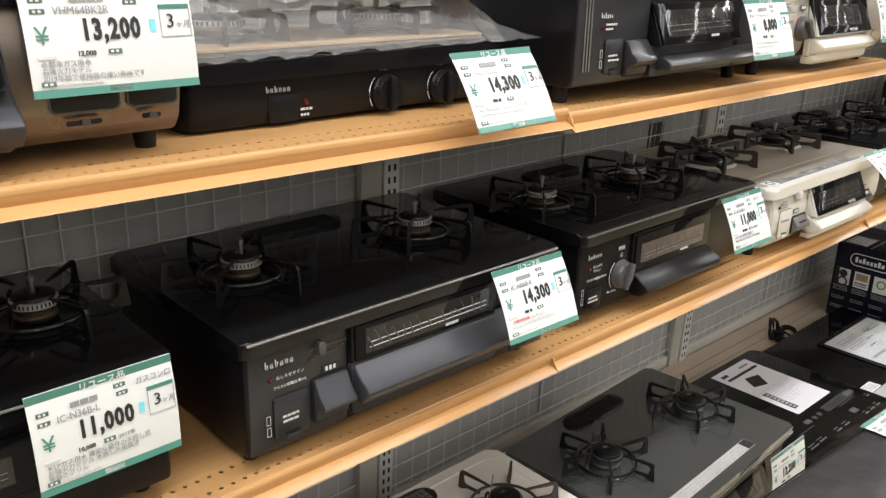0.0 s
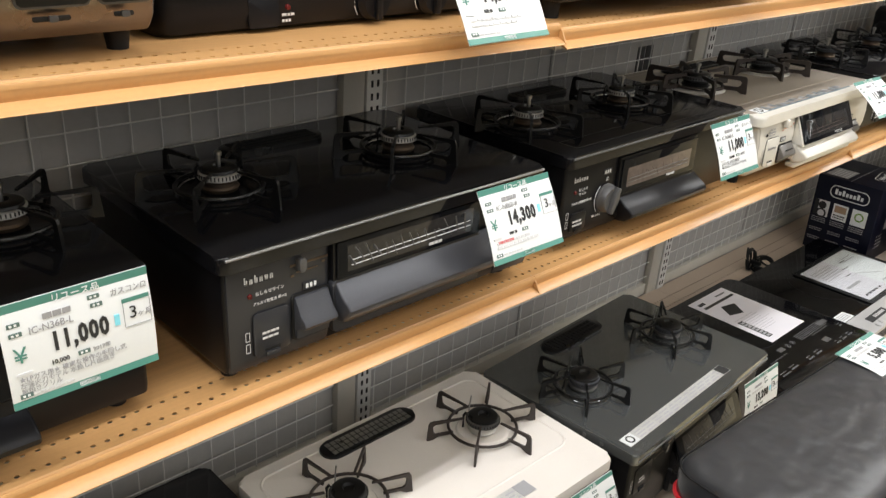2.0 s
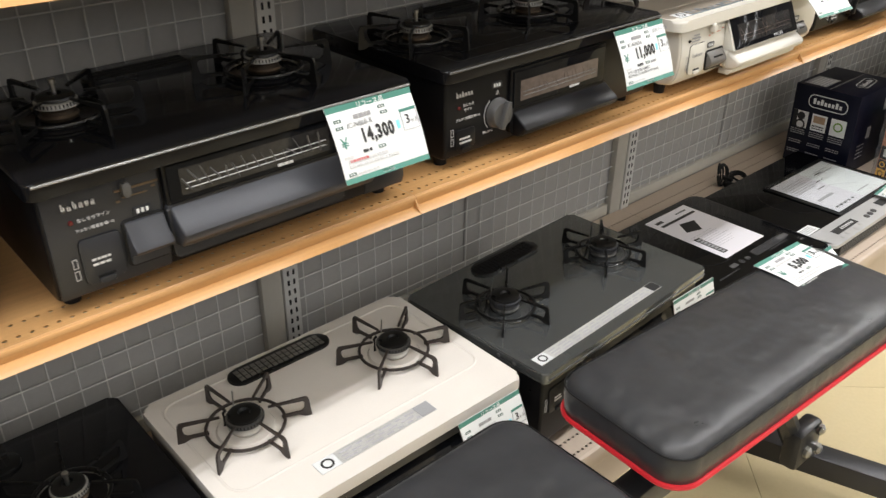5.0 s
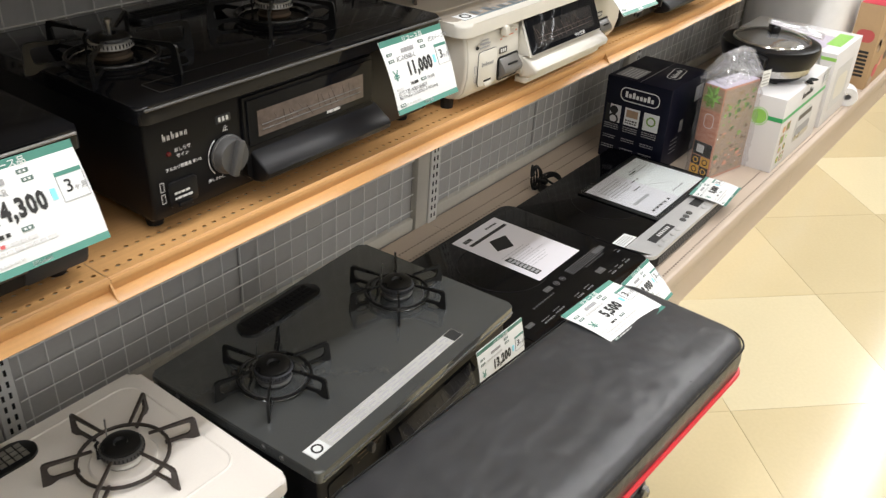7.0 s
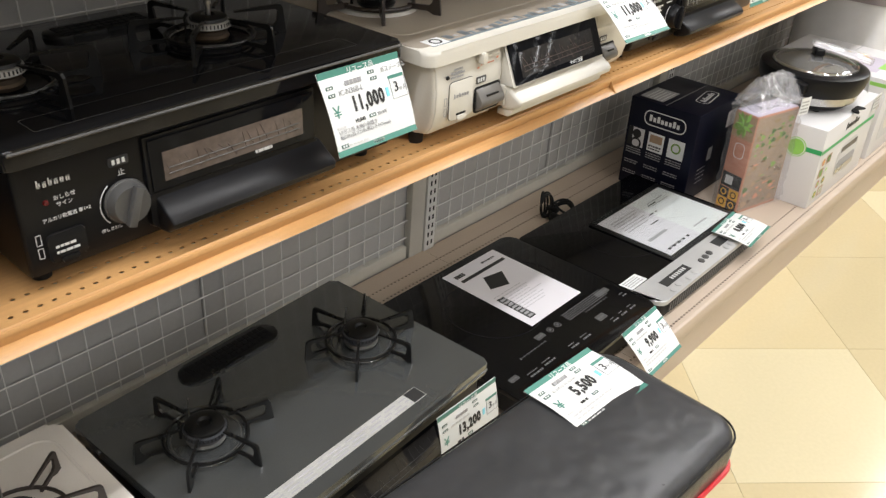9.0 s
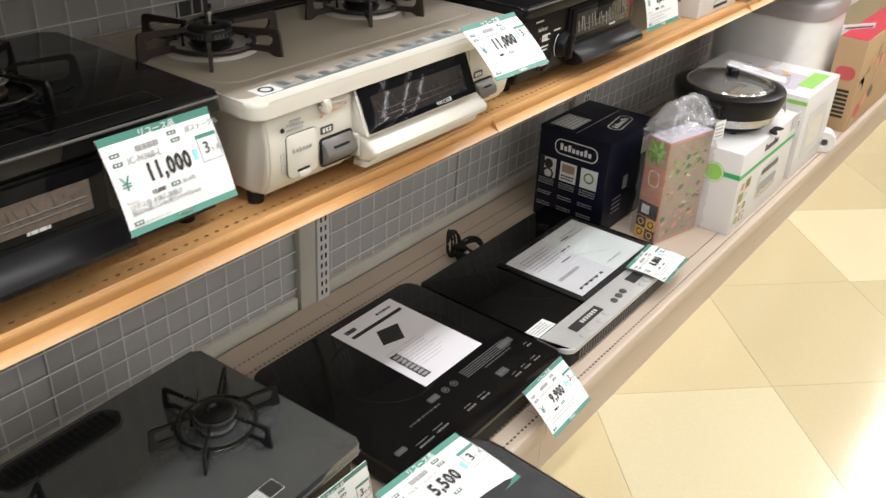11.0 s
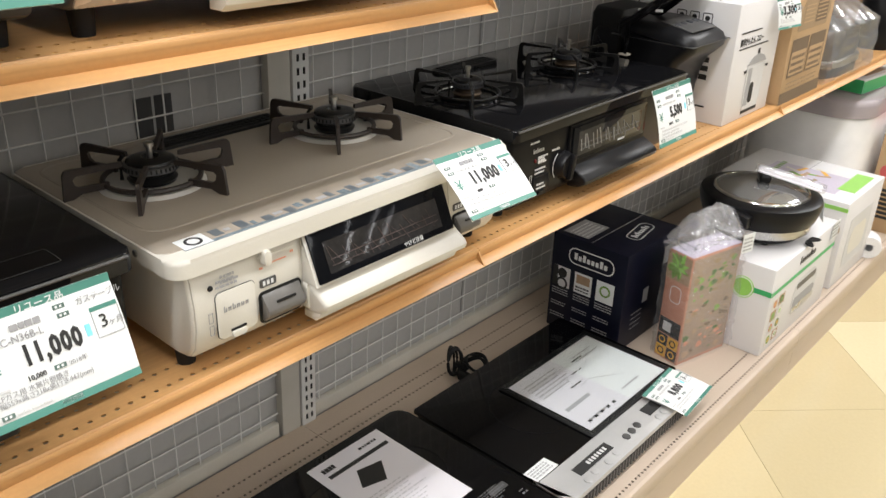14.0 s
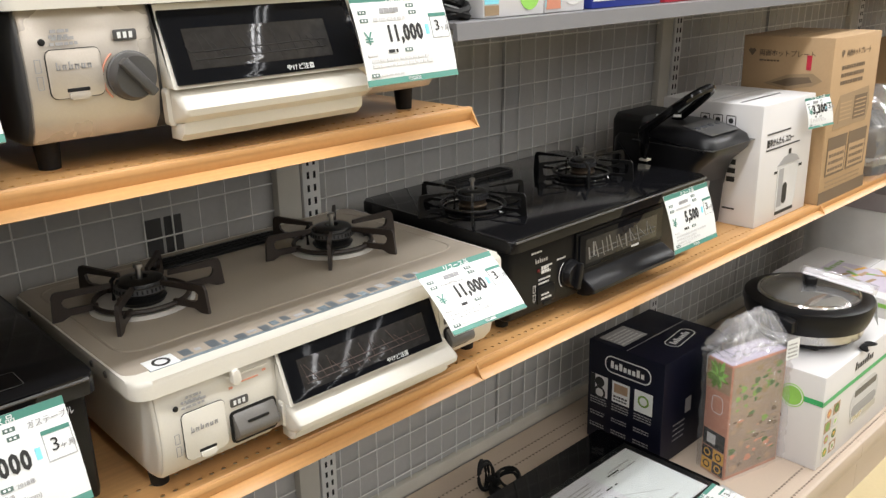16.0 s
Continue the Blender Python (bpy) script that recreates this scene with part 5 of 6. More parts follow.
def sheet_two(t, w, h, k):
    r = random.Random(5)
    part("pale_half", box(w * 0.5, w - 0.004, 0.004, h - 0.004, k, k + 0.0003), CARD, t)
    rows = []
    for i in range(5):
        rows += scribble(0.022 + 0.024 * i, 0.032 + 0.024 * i, h - 0.205, 0.007, r, 0.009, 0.002)
    for i in range(3):
        rows += scribble(0.10 + 0.045 * i, 0.140 + 0.045 * i, h - 0.105 + 0.03 * i, 0.0035, r, 0.04, 0.01)
    part("text_block", moved(bars(rows), pose(0, 0, k + 0.0003)), INK, t)
    for i in range(6):
        rows = scribble(0.02, 0.14 - 0.01 * (i % 3), h - 0.030 - 0.011 * i, 0.003, r, 0.012, 0.003)
        part("small_line", moved(bars(rows), pose(0, 0, k + 0.0003)), GREYINK, t)
    part("dark_bar", box(0.02, 0.11, h - 0.150, h - 0.140, k + 0.0003, k + 0.0006), GREYINK, t)
    rows = scribble(0.03, 0.10, 0.018, 0.006, r) + scribble(0.18, 0.25, 0.030, 0.005, r) + scribble(0.20, 0.29, 0.17, 0.003, r) + scribble(0.20, 0.28, 0.185, 0.003, r)
    part("text_block", moved(bars(rows), pose(0, 0, k + 0.0003)), GREYINK, t)
    part("line_drawing", rod([(0.12, h * 0.48, k + 0.0004), (0.16, h * 0.50, k + 0.0004), (0.24, h * 0.28, k + 0.0004)], 0.0006, 4), GREYINK, t)


sheet = paper_sheet("product_sheet", "white printed sheet in a black-edged clear sleeve", ((1.563, -0.469), (1.882, -0.469), 0.221), DECK_Z + 0.0575, sheet_two)
slv = empty("clear_sleeve", pose(1.548, -0.484, DECK_Z + 0.0535), "clear plastic sleeve with a dark border", "document sleeve")
part("backing", box(0, 0.354, 0, 0.254, 0, 0.003, 0.001), MATTE, slv)
part("cover", box(0.004, 0.350, 0.004, 0.250, 0.0052, 0.0058), SLEEVE, slv)
lab = empty("paper_label", pose(1.358, -0.480, DECK_Z + 0.0535, -4, 0, 0), "small white printed label", "label")
part("card", box(0, 0.070, 0, 0.036, 0.0, 0.0010), CARD, lab)
part("print", moved(bars([q for k in range(4) for q in scribble(0.005, 0.06, 0.006 + 0.007 * k, 0.003, RND)]), pose(0, 0, 0.001)), GREYINK, lab)


# ---------------------------------------------------------------- cartons
def carton(name, label, m, w, d, h, material, category="box", group=""):
    """A closed carton with its near left bottom corner at the pose m. Its flaps meet along the top."""
    t = empty(name, m, label, category, group)
    part("carton", box(0, w, 0, d, 0, h, 0.003, 2), material, t)
    part("flap_seam", box(0.004, w - 0.004, d / 2 - 0.0008, d / 2 + 0.0008, h, h + 0.0005), GREYINK if material is not KRAFT else KRAFTDK, t)
    return t


def on_front(x, z):
    return Matrix.Translation((x, -0.0006, z)) @ FRONT


def on_left(y, z):
    """On the side that looks to -x; its drawing's x runs towards -y, from the place y."""
    return Matrix.Translation((-0.0006, y, z)) @ SIDE


def badge(t, m, w, h):
    part("maker_badge", slab(rounded(w, h, h * 0.45, 6), 0, 0.0004), NAVY, t, "", m)
    part("badge_ring", ring_outline(w, h, h * 0.45, h * 0.07), CARD, t, "", m)
    n = 8
    part("badge_strokes", bars([(w * (0.13 + 0.75 * i / n), w * (0.13 + 0.75 * (i + 0.7) / n), h * 0.3, h * (0.72 if i in (0, 2, 6) else 0.58)) for i in range(n)], 0.0007), CARD, t, "", m)


t = carton("appliance_box", "navy blue appliance carton with white badges", pose(1.945, -0.305, DECK_Z, 0, 0, 0), 0.265, 0.222, 0.276, NAVY)
badge(t, on_left(0.170, 0.205), 0.135, 0.046)
badge(t, Matrix.Translation((0.10, 0.030, 0.2765)) @ pose(0, 0, 0, 0, 0, 8), 0.120, 0.042)
part("shipping_label", box(0.02, 0.12, 0.130, 0.205, 0.276, 0.2766), GREYINK, t, "grey shipping label")
part("label_print", moved(bars([q for k in range(5) for q in scribble(0.025, 0.11, 0.137 + 0.012 * k, 0.005, RND)]), pose(0, 0, 0.2766)), PALEINK, t)
for k in range(3):
    ph = part("photo_panel", box(0, 0.052, 0, 0.058, 0, 0.0005), (WHITEBOX, CARD, CARD)[k], t, "printed photo panel", on_left(0.212 - 0.066 * k, 0.128))
    if k == 0:
        part("photo_cup", lathe([(0, 0.0005), (0.014, 0.0005), (0.014, 0.0009), (0, 0.0009)], 18, 0.028, 0.040), INK, ph)
        part("photo_machine", box(0.0, 0.014, 0.0, 0.058, 0.0005, 0.0009), INK, ph)
        part("photo_ring", lathe([(0.012, 0.0005), (0.018, 0.0005), (0.018, 0.0009), (0.012, 0.0009)], 18, 0.028, 0.010), INK, ph)
    elif k == 1:
        part("photo_beans", box(0.006, 0.046, 0.028, 0.052, 0.0005, 0.0009), TAN, ph)
        part("photo_print", bars(scribble(0.005, 0.045, 0.014, 0.005, RND) + scribble(0.005, 0.045, 0.006, 0.004, RND), 0.0009), INK, ph)
    else:
        part("photo_dial", lathe([(0.011, 0.0005), (0.016, 0.0005), (0.016, 0.0009), (0.011, 0.0009)], 20, 0.026, 0.032), LEAF, ph)
    part("caption_print", bars([q for j in range(3) for q in scribble(0, 0.05, -0.007 * j, 0.003, RND, 0.008)]), GREYINK, t, "", on_left(0.212 - 0.066 * k, 0.118))
    part("caption_print", bars([q for j in range(2) for q in scribble(0, 0.045, -0.007 * j, 0.003, RND, 0.008)]), GREYINK, t, "", on_left(0.212 - 0.066 * k, 0.078))
    part("caption_print", bars([q for j in range(2) for q in scribble(0, 0.045, -0.007 * j, 0.003, RND, 0.008)]), GREYINK, t, "", on_left(0.212 - 0.066 * k, 0.044))
part("side_label", box(0, 0.026, 0, 0.040, 0, 0.0005), GREYINK, t, "", on_front(0.10, 0.11))
part("side_label", box(0, 0.060, 0, 0.050, 0, 0.0005), PALEINK, t, "grey printed side label", on_front(0.19, 0.19))
part("side_print", bars([q for k in range(4) for q in scribble(0, 0.05, 0.014 * k, 0.003, RND)]), GREYINK, t, "", on_front(0.05, 0.05))

# the slim food box in a plastic bag
t = carton("food_box", "slim orange printed carton inside a crinkled clear bag", pose(2.000, -0.444, DECK_Z, 0, 0, -14), 0.180, 0.074, 0.300, TERRA)
part("top_flap", box(0.002, 0.178, 0.002, 0.072, 0.3006, 0.3016), LILAC, t)
part("leaf_panel", box(0, 0.073, 0, 0.070, 0, 0.0005), TAN, t, "salad picture", on_left(0.0735, 0.225))
for k in range(26):
    a, rr = RND.uniform(0, 6.28), RND.uniform(0.006, 0.030)
    cx, cy = 0.036 + rr * math.cos(a), 0.262 - 0.225 + rr * math.sin(a)
    part("leaf", slab([(cx + s * math.cos(a + q), cy + s * math.sin(a + q)) for s, q in ((0.016, 0), (0.006, 1.3), (0.012, 3.1), (0.006, 4.9))], 0.0005, 0.0009 + 0.0001 * (k % 4)), (LEAF, LIME, LEAF)[k % 3], t, "", on_left(0.0735, 0.225))
part("jar_outline", ring_outline(0.034, 0.046, 0.012, 0.0018), CARD, t, "", on_left(0.052, 0.165))
part("dark_panel", box(0, 0.066, 0, 0.044, 0, 0.0005), INK, t, "", on_left(0.070, 0.072))
part("square_mark", box(0, 0.026, 0, 0.026, 0.0005, 0.0009), PALEINK, t, "", on_left(0.058, 0.081))
for k, (yy, zz, mm) in enumerate(((0.070, 0.038, INK), (0.036, 0.038, YELLOW), (0.070, 0.006, YELLOW), (0.036, 0.006, INK))):
    part("recipe_tile", box(0, 0.032, 0, 0.031, 0, 0.0005), mm, t, "", on_left(yy, zz))
    part("recipe_dish", lathe([(0.007, 0.0005), (0.0105, 0.0005), (0.0105, 0.0009), (0.007, 0.0009)], 16, 0.016, 0.0155), YELLOW if mm is INK else INK, t, "", on_left(yy, zz))
part("food_panel", box(0, 0.170, 0, 0.285, 0, 0.0005), FOODPRINT, t, "large food picture", on_front(0.005, 0.01))
for k in range(110):
    px, pz = RND.uniform(0.012, 0.158), RND.uniform(0.015, 0.270)
    s = RND.uniform(0.004, 0.013)
    greens = pz > 0.17 or k % 5 == 0
    patch = [(px + s * (1 + 0.35 * math.sin(3 * q + k)) * math.cos(q), pz + (0.5 + 0.4 * math.sin(k)) * s * math.sin(q)) for q in [i * 0.785 for i in range(8)]]
    part("food_patch", slab(patch, 0.0005, 0.0008 + 0.0001 * (k % 5)), (LEAF, LEAFDARK, LEAFDARK, KRAFTMID)[k % 4] if greens else (TERRA, FOODPRINT, TAN, ORANGE, KRAFTDK)[k % 5], t, "", on_front(0.005, 0.01))


def crumpled(w, d, h, amp, nx, nz, seed, peak=0.0):
    """A loose bag round a box, wrinkled, with a folded peak on top."""
    noise.seed_set(seed)
    bm = bmesh.new()
    per = [(i / nx * w, -0.0) for i in range(nx)] + [(w, i / 3 * d) for i in range(3)] + [(w - i / nx * w, d) for i in range(nx)] + [(0, d - i / 3 * d) for i in range(3)]
    rings = []
    for k in range(nz + 4):
        v = min(k / nz, 1)
        shrink = 0 if k <= nz else (k - nz) / 4.2
        row = []
        for x, y in per:
            cx, cy = w / 2, d / 2
            f = noise.noise_vector(Vector((x * 30 + v * h * 12, y * 30, v * h * 24 + k * 0.3)))
            f = Vector([0.5 - 1.6 * abs(q) for q in f])
            g = noise.noise_vector(Vector((x * 7, y * 7, v * h * 7)))
            px, py = cx + (x - cx) * (1 - shrink * 0.55), cy + (y - cy) * (1 - shrink)
            row.append(bm.verts.new((px + amp * (f.x + g.x), py + amp * (f.y + 0.7 * g.y), v * h + shrink * peak + amp * f.z * (1 if k else 0))))
        rings.append(row)
    for a, b in zip(rings, rings[1:]):
        for i in range(len(per)):
            j = (i + 1) % len(per)
            bm.faces.new((a[i], a[j], b[j], b[i]))
    bm.faces.new(rings[-1])
    return bm


bag_thing = empty("clear_bag", pose(0, 0, 0), "crinkled clear plastic bag round the food box", "plastic bag")
bag = part("bag_film", crumpled(0.198, 0.094, 0.312, 0.007, 34, 40, 3, 0.110), BAGFILM, bag_thing, "", pose(1.991, -0.452, DECK_Z + 0.001, 0, 0, -14), smooth=False)
bag.visible_shadow = False
bag_top = part("bag_top", crumpled(0.176, 0.080, 0.020, 0.012, 24, 10, 6, 0.085), CRINKLE, bag_thing, "shiny gathered top of the bag", pose(1.999, -0.444, DECK_Z + 0.312, 0, 0, -14), smooth=False)
bag_top.visible_shadow = False
tg = part("price_sticker", box(0, 0.042, -0.001, 0, 0, 0.050), CARD, bag_thing, "small white price sticker", pose(2.140, -0.500, DECK_Z + 0.285, 0, 0, -14))
part("print", bars([q for k in range(4) for q in scribble(0.004, 0.036, 0.006 + 0.010 * k, 0.004, RND)]), GREYINK, tg, "", Matrix.Translation((0, -0.0012, 0)) @ FRONT)

# white cookware box with a green band
t = carton("cookware_box", "white cookware carton with a green band and emblem", pose(2.190, -0.578, DECK_Z), 0.440, 0.262, 0.248, WHITEBOX)
part("green_band", box(0, 0.262, 0, 0.014, 0, 0.0005), BIGREEN, t, "", on_left(0.262, 0.172))
part("green_band", box(0, 0.440, 0, 0.012, 0, 0.0005), BIGREEN, t, "", on_front(0, 0.172))
part("round_emblem", lathe([(0, 0), (0.030, 0), (0.030, 0.0009), (0, 0.0009)], 28), LIME, t, "round green emblem", on_left(0.075, 0.178))
part("emblem_ring", lathe([(0.025, 0.0009), (0.0275, 0.0009), (0.0275, 0.0012), (0.025, 0.0012)], 28), CARD, t, "", on_left(0.075, 0.178))
for z, w0, mm in ((0.130, 0.11, GREYINK), (0.112, 0.13, INK), (0.084, 0.12, GREYINK), (0.035, 0.10, INK)):
    part("pan_picture", slab([(x, y) for x, y in rounded(w0, 0.012, 0.0055, 4)], 0, 0.0005), mm, t, "printed picture of a pan", on_left(0.225, z))
    part("pan_shine", box(0.01, w0 - 0.01, 0.003, 0.006, 0.0005, 0.0008), PALEINK, t, "", on_left(0.225, z))
part("pan_picture", box(0, 0.020, 0, 0.022, 0, 0.0005), INK, t, "", on_left(0.185, 0.046))
part("maker_mark", bars([(0.014 * i, 0.014 * i + 0.009, 0, 0.022 if i in (0, 5) else 0.014) for i in range(8)]), INK, t, "", on_front(0.17, 0.205))
part("dish_picture", slab(rounded(0.17, 0.11, 0.05, 7), 0, 0.0005), PALEINK, t, "printed picture of a steamer", on_front(0.17, 0.045))
part("dish_picture", slab(rounded(0.14, 0.045, 0.02, 7), 0.0005, 0.0009), GREYINK, t, "", on_front(0.185, 0.060))
for k in range(8):
    ph = part("dish_photo", box(0, 0.036, 0, 0.030, 0, 0.0005), (CREAM, TAN, PALEINK)[k % 3], t, "small printed dish photo", on_front(0.022 + 0.042 * (k % 2), 0.020 + 0.035 * (k // 2)))
    part("dish", lathe([(0, 0.0005), (0.012, 0.0005), (0.012, 0.0008), (0, 0.0008)], 14, 0.018, 0.015), (LEAF, CREAM, TERRA, LEAFDARK)[k % 4], ph)
    part("garnish", slab([(0.012, 0.010), (0.022, 0.012), (0.025, 0.019), (0.015, 0.020)], 0.0008, 0.0011), (YELLOW, LEAF, LIME)[k % 3], ph)
for k in range(4):
    part("steamer_tier", slab([(px + 0.175 + 0.004 * k, pz + 0.052 + 0.024 * k) for px, pz in rounded(0.16 - 0.008 * k, 0.018, 0.006, 4)], 0.0009, 0.0012), (STEEL, GREYINK, PALEINK, DKGREY)[k], t, "", on_front(0, 0))
price = empty("price_sticker", pose(2.575, -0.580, DECK_Z + 0.205), "small white price sticker", "price sticker")
part("card", box(0, 0.055, -0.0012, 0, 0, 0.050), CARD, price)
part("print", bars([q for k in range(4) for q in scribble(0.004, 0.05, 0.006 + 0.011 * k, 0.005, RND)]), GREYINK, price, "", Matrix.Translation((0, -0.0014, 0)) @ FRONT)

# electric grill pan on the white box
t = empty("electric_pan", pose(2.392, -0.430, DECK_Z + 0.249), "round black electric pan with a steel band and glass lid", "electric pan")
part("base", lathe([(0, 0.006), (0.108, 0.006), (0.118, 0.012), (0.124, 0.028), (0, 0.028)], 40), BLACK, t)
part("steel_band", lathe([(0.122, 0.028), (0.137, 0.029), (0.142, 0.052), (0.124, 0.053)], 40), STEEL, t, "brushed steel band")
part("pan_wall", lathe([(0.124, 0.052), (0.144, 0.053), (0.152, 0.074), (0.157, 0.100), (0.154, 0.112), (0.142, 0.117), (0.124, 0.118), (0.120, 0.108), (0, 0.108)], 40), BLACK, t)
for k in range(4):
    part("foot", lathe([(0, 0), (0.012, 0), (0.010, 0.008), (0, 0.008)], 12), MATTE, t, "", pose(0.09 * math.cos(k * 1.57 + 0.7), 0.09 * math.sin(k * 1.57 + 0.7), 0))
part("lid", lathe([(0.121, 0.116), (0.119, 0.121), (0.095, 0.132), (0.055, 0.140), (0.0, 0.143)], 40), LIDGLASS, t, "tinted glass lid")
part("lid_rim", lathe([(0.119, 0.117), (0.124, 0.119), (0.122, 0.123), (0.117, 0.124), (0.117, 0.119)], 40), CHROME, t, "steel lid rim")
part("lid_knob", box(-0.030, 0.030, -0.015, 0.015, 0.142, 0.166, 0.008, 3), BLACK, t, "", pose(0, 0, 0, 0, 0, 30))
for s in (-1, 1):
    part("side_handle", prism([(-0.045, 0.070), (-0.045, 0.098), (-0.02, 0.104), (0.02, 0.104), (0.045, 0.098), (0.045, 0.070), (0.0, 0.062)], 0, 0.03, 0.006), BLACK, t, "", pose(s * 0.148, 0, 0, 0, 0, 0 if s > 0 else 180))
part("manual_bag", crumpled(0.178, 0.042, 0.012, 0.003, 8, 3, 8, 0.006), CRINKLE, t, "folded instruction sheet in clear plastic", pose(-0.02, 0.020, 0.168, 0, 10, -74), smooth=False)
part("manual", box(0.008, 0.172, -0.006, 0.044, 0.0, 0.004, 0.001), PAPER, t, "folded instruction sheet", pose(-0.02, 0.020, 0.171, 0, 10, -74))
part("power_tag", box(0, 0.05, -0.0012, 0, 0, 0.062), CARD, t, "white tag", pose(0.072, -0.150, 0.045, -8, 0, 30))
part("cable", rod([(0.02 + 0.03 * math.cos(i * 0.5), -0.15 + 0.012 * math.sin(i * 0.9), 0.006) for i in range(30)], 0.0025, 6), MATTE, t)

# snack maker box
t = carton("snack_maker_box", "white appliance carton with lime and lilac printing", pose(2.700, -0.577, DECK_Z), 0.325, 0.39, 0.275, WHITEBOX)
part("lime_stripe", box(0, 0.39, 0, 0.012, 0, 0.0005), LIME, t, "", on_left(0.39, 0.248))
part("top_picture", box(0.05, 0.22, 0.06, 0.30, 0.275, 0.2757), LILAC, t, "lilac printed top")
part("lime_tag", box(0.10, 0.28, 0.02, 0.07, 0.2752, 0.2762), LIME, t)
part("title_print", moved(bars([(0.018 * i, 0.018 * i + 0.011, 0, 0.022 if i in (0, 3) else 0.015) for i in range(9)]), pose(0.075, 0.27, 0.2758)), LEAF, t)
for k in range(16):
    px, py, q = RND.uniform(0.03, 0.24), RND.uniform(0.09, 0.25), RND.uniform(0, 180)
    part("food_patch", box(-0.022, 0.022, -0.006, 0.006, 0.0, 0.0004 + 0.0001 * (k % 4)), (YELLOW, TAN, CREAM, LEAF, KRAFTMID)[k % 5], t, "", pose(px, py, 0.2758, 0, 0, q))
part("title_print", bars([(0.016 * i, 0.016 * i + 0.011, 0, 0.016 if i in (0, 3) else 0.011) for i in range(9)]), LEAF, t, "", on_left(0.30, 0.255))
part("fries_picture", box(0, 0.07, 0, 0.06, 0, 0.0005), YELLOW, t, "printed picture of fries", on_left(0.18, 0.165))
for k in range(5):
    part("fries_stroke", box(0.005 + 0.013 * k, 0.011 + 0.013 * k, 0.004, 0.05 - 0.006 * (k % 3), 0.0005, 0.0008), TAN, t, "", on_left(0.18, 0.165))
part("waffle_picture", slab(rounded(0.09, 0.05, 0.024, 6), 0, 0.0005), KRAFTMID, t, "printed picture of waffles", on_left(0.10, 0.165))
part("front_picture", box(0, 0.20, 0, 0.16, 0, 0.0005), PALEINK, t, "", on_front(0.06, 0.05))
part("front_picture", slab(rounded(0.14, 0.09, 0.03), 0.0005, 0.0008), CREAM, t, "", on_front(0.09, 0.08))
t = empty("paper_roll", pose(3.005, -0.625 + 0.035, DECK_Z), "small white roll lying on the base shelf", "roll")
part("roll", moved(lathe([(0.012, -0.03), (0.036, -0.03), (0.038, -0.026), (0.038, 0.026), (0.036, 0.03), (0.012, 0.03)], 28), pose(0.03, 0.012, 0.038, 0, 90, 20)), WHITEBOX, t)

# large white bin
t = empty("rice_bin", pose(3.10, -0.46, DECK_Z), "large white plastic bin with a mauve lid", "storage bin")
bw, bd, bh = 0.40, 0.40, 0.405
part("body", moved(slab(rounded(bw, bd, 0.12, 8), 0, bh, 0.012, 3), Matrix()), BINWHITE, t)
part("lid", moved(slab(rounded(bw + 0.012, bd + 0.012, 0.126, 8), bh - 0.002, bh + 0.055, 0.02, 3), pose(-0.006, -0.006, 0)), BINLID, t, "mauve lid")
part("lid_groove", box(0.05, bw - 0.05, bd * 0.45, bd * 0.47, bh + 0.0548, bh + 0.0565), DKGREY, t)
LABEL = pose(0.245, -0.012, 0.250, 0, 0, -32)
part("price_label", box(0, 0.15, -0.0015, 0.0005, 0, 0.11), CARD, t, "white price label", LABEL)
letters("label_price", "8,800", 0.030, INK, t, LABEL @ Matrix.Translation((0.040, -0.0022, 0.048)) @ FRONT, 0.02, "LEFT", 0.7)
part("label_print", bars(scribble(0.01, 0.14, 0.094, 0.006, RND) + scribble(0.01, 0.05, 0.024, 0.005, RND) + scribble(0.01, 0.11, 0.010, 0.003, RND)), INK, t, "", LABEL @ Matrix.Translation((0, -0.0018, 0)) @ FRONT)

# printed brown box and packets at the end
t = carton("print_box", "brown carton with red printing and a pink top", pose(3.26, -0.590, DECK_Z, 0, 0, 0), 0.62, 0.10, 0.34, KRAFT)
part("pink_top", box(0.003, 0.617, 0.003, 0.097, 0.3405, 0.3415), REDBOX, t)
for k in range(26):
    px, pz, s = RND.uniform(0.03, 0.57), RND.uniform(0.02, 0.30), RND.uniform(0.012, 0.035)
    part("printed_motif", slab([(px + s * (1 + 0.25 * math.sin(2 * q + k)) * math.cos(q), pz + 0.8 * s * math.sin(q)) for q in [i * 0.7 for i in range(9)]], 0.0003, 0.0006 + 0.0001 * (k % 4)), (ORANGE, KRAFTDK, REDINK, TAN, KRAFTMID)[k % 5], t, "", on_front(0, 0))
part("side_print", bars([(0.02, 0.07, 0.02 + 0.016 * i, 0.030 + 0.016 * i) for i in range(7)]), INK, t, "", on_left(0.09, 0.03))
part("side_dot", slab(rounded(0.07, 0.05, 0.024, 6), 0, 0.0005), REDINK, t, "", on_left(0.085, 0.19))
t = carton("noodle_packet", "green and red food packet lying on the bin", pose(3.215, -0.40, DECK_Z + 0.462, 0, 0, -6), 0.26, 0.22, 0.05, WHITEBOX, "packet")
part("green_side", box(0, 0.22, 0, 0.044, 0, 0.0005), BIGREEN, t, "", on_left(0.22, 0.003))
part("green_front", box(0, 0.26, 0, 0.04, 0, 0.0005), BIGREEN, t, "", on_front(0, 0.003))
part("red_top", box(0.004, 0.256, 0.10, 0.216, 0.050, 0.0508), REDBOX, t)
part("picture_top", box(0.06, 0.22, 0.02, 0.15, 0.0508, 0.0514), TAN, t)

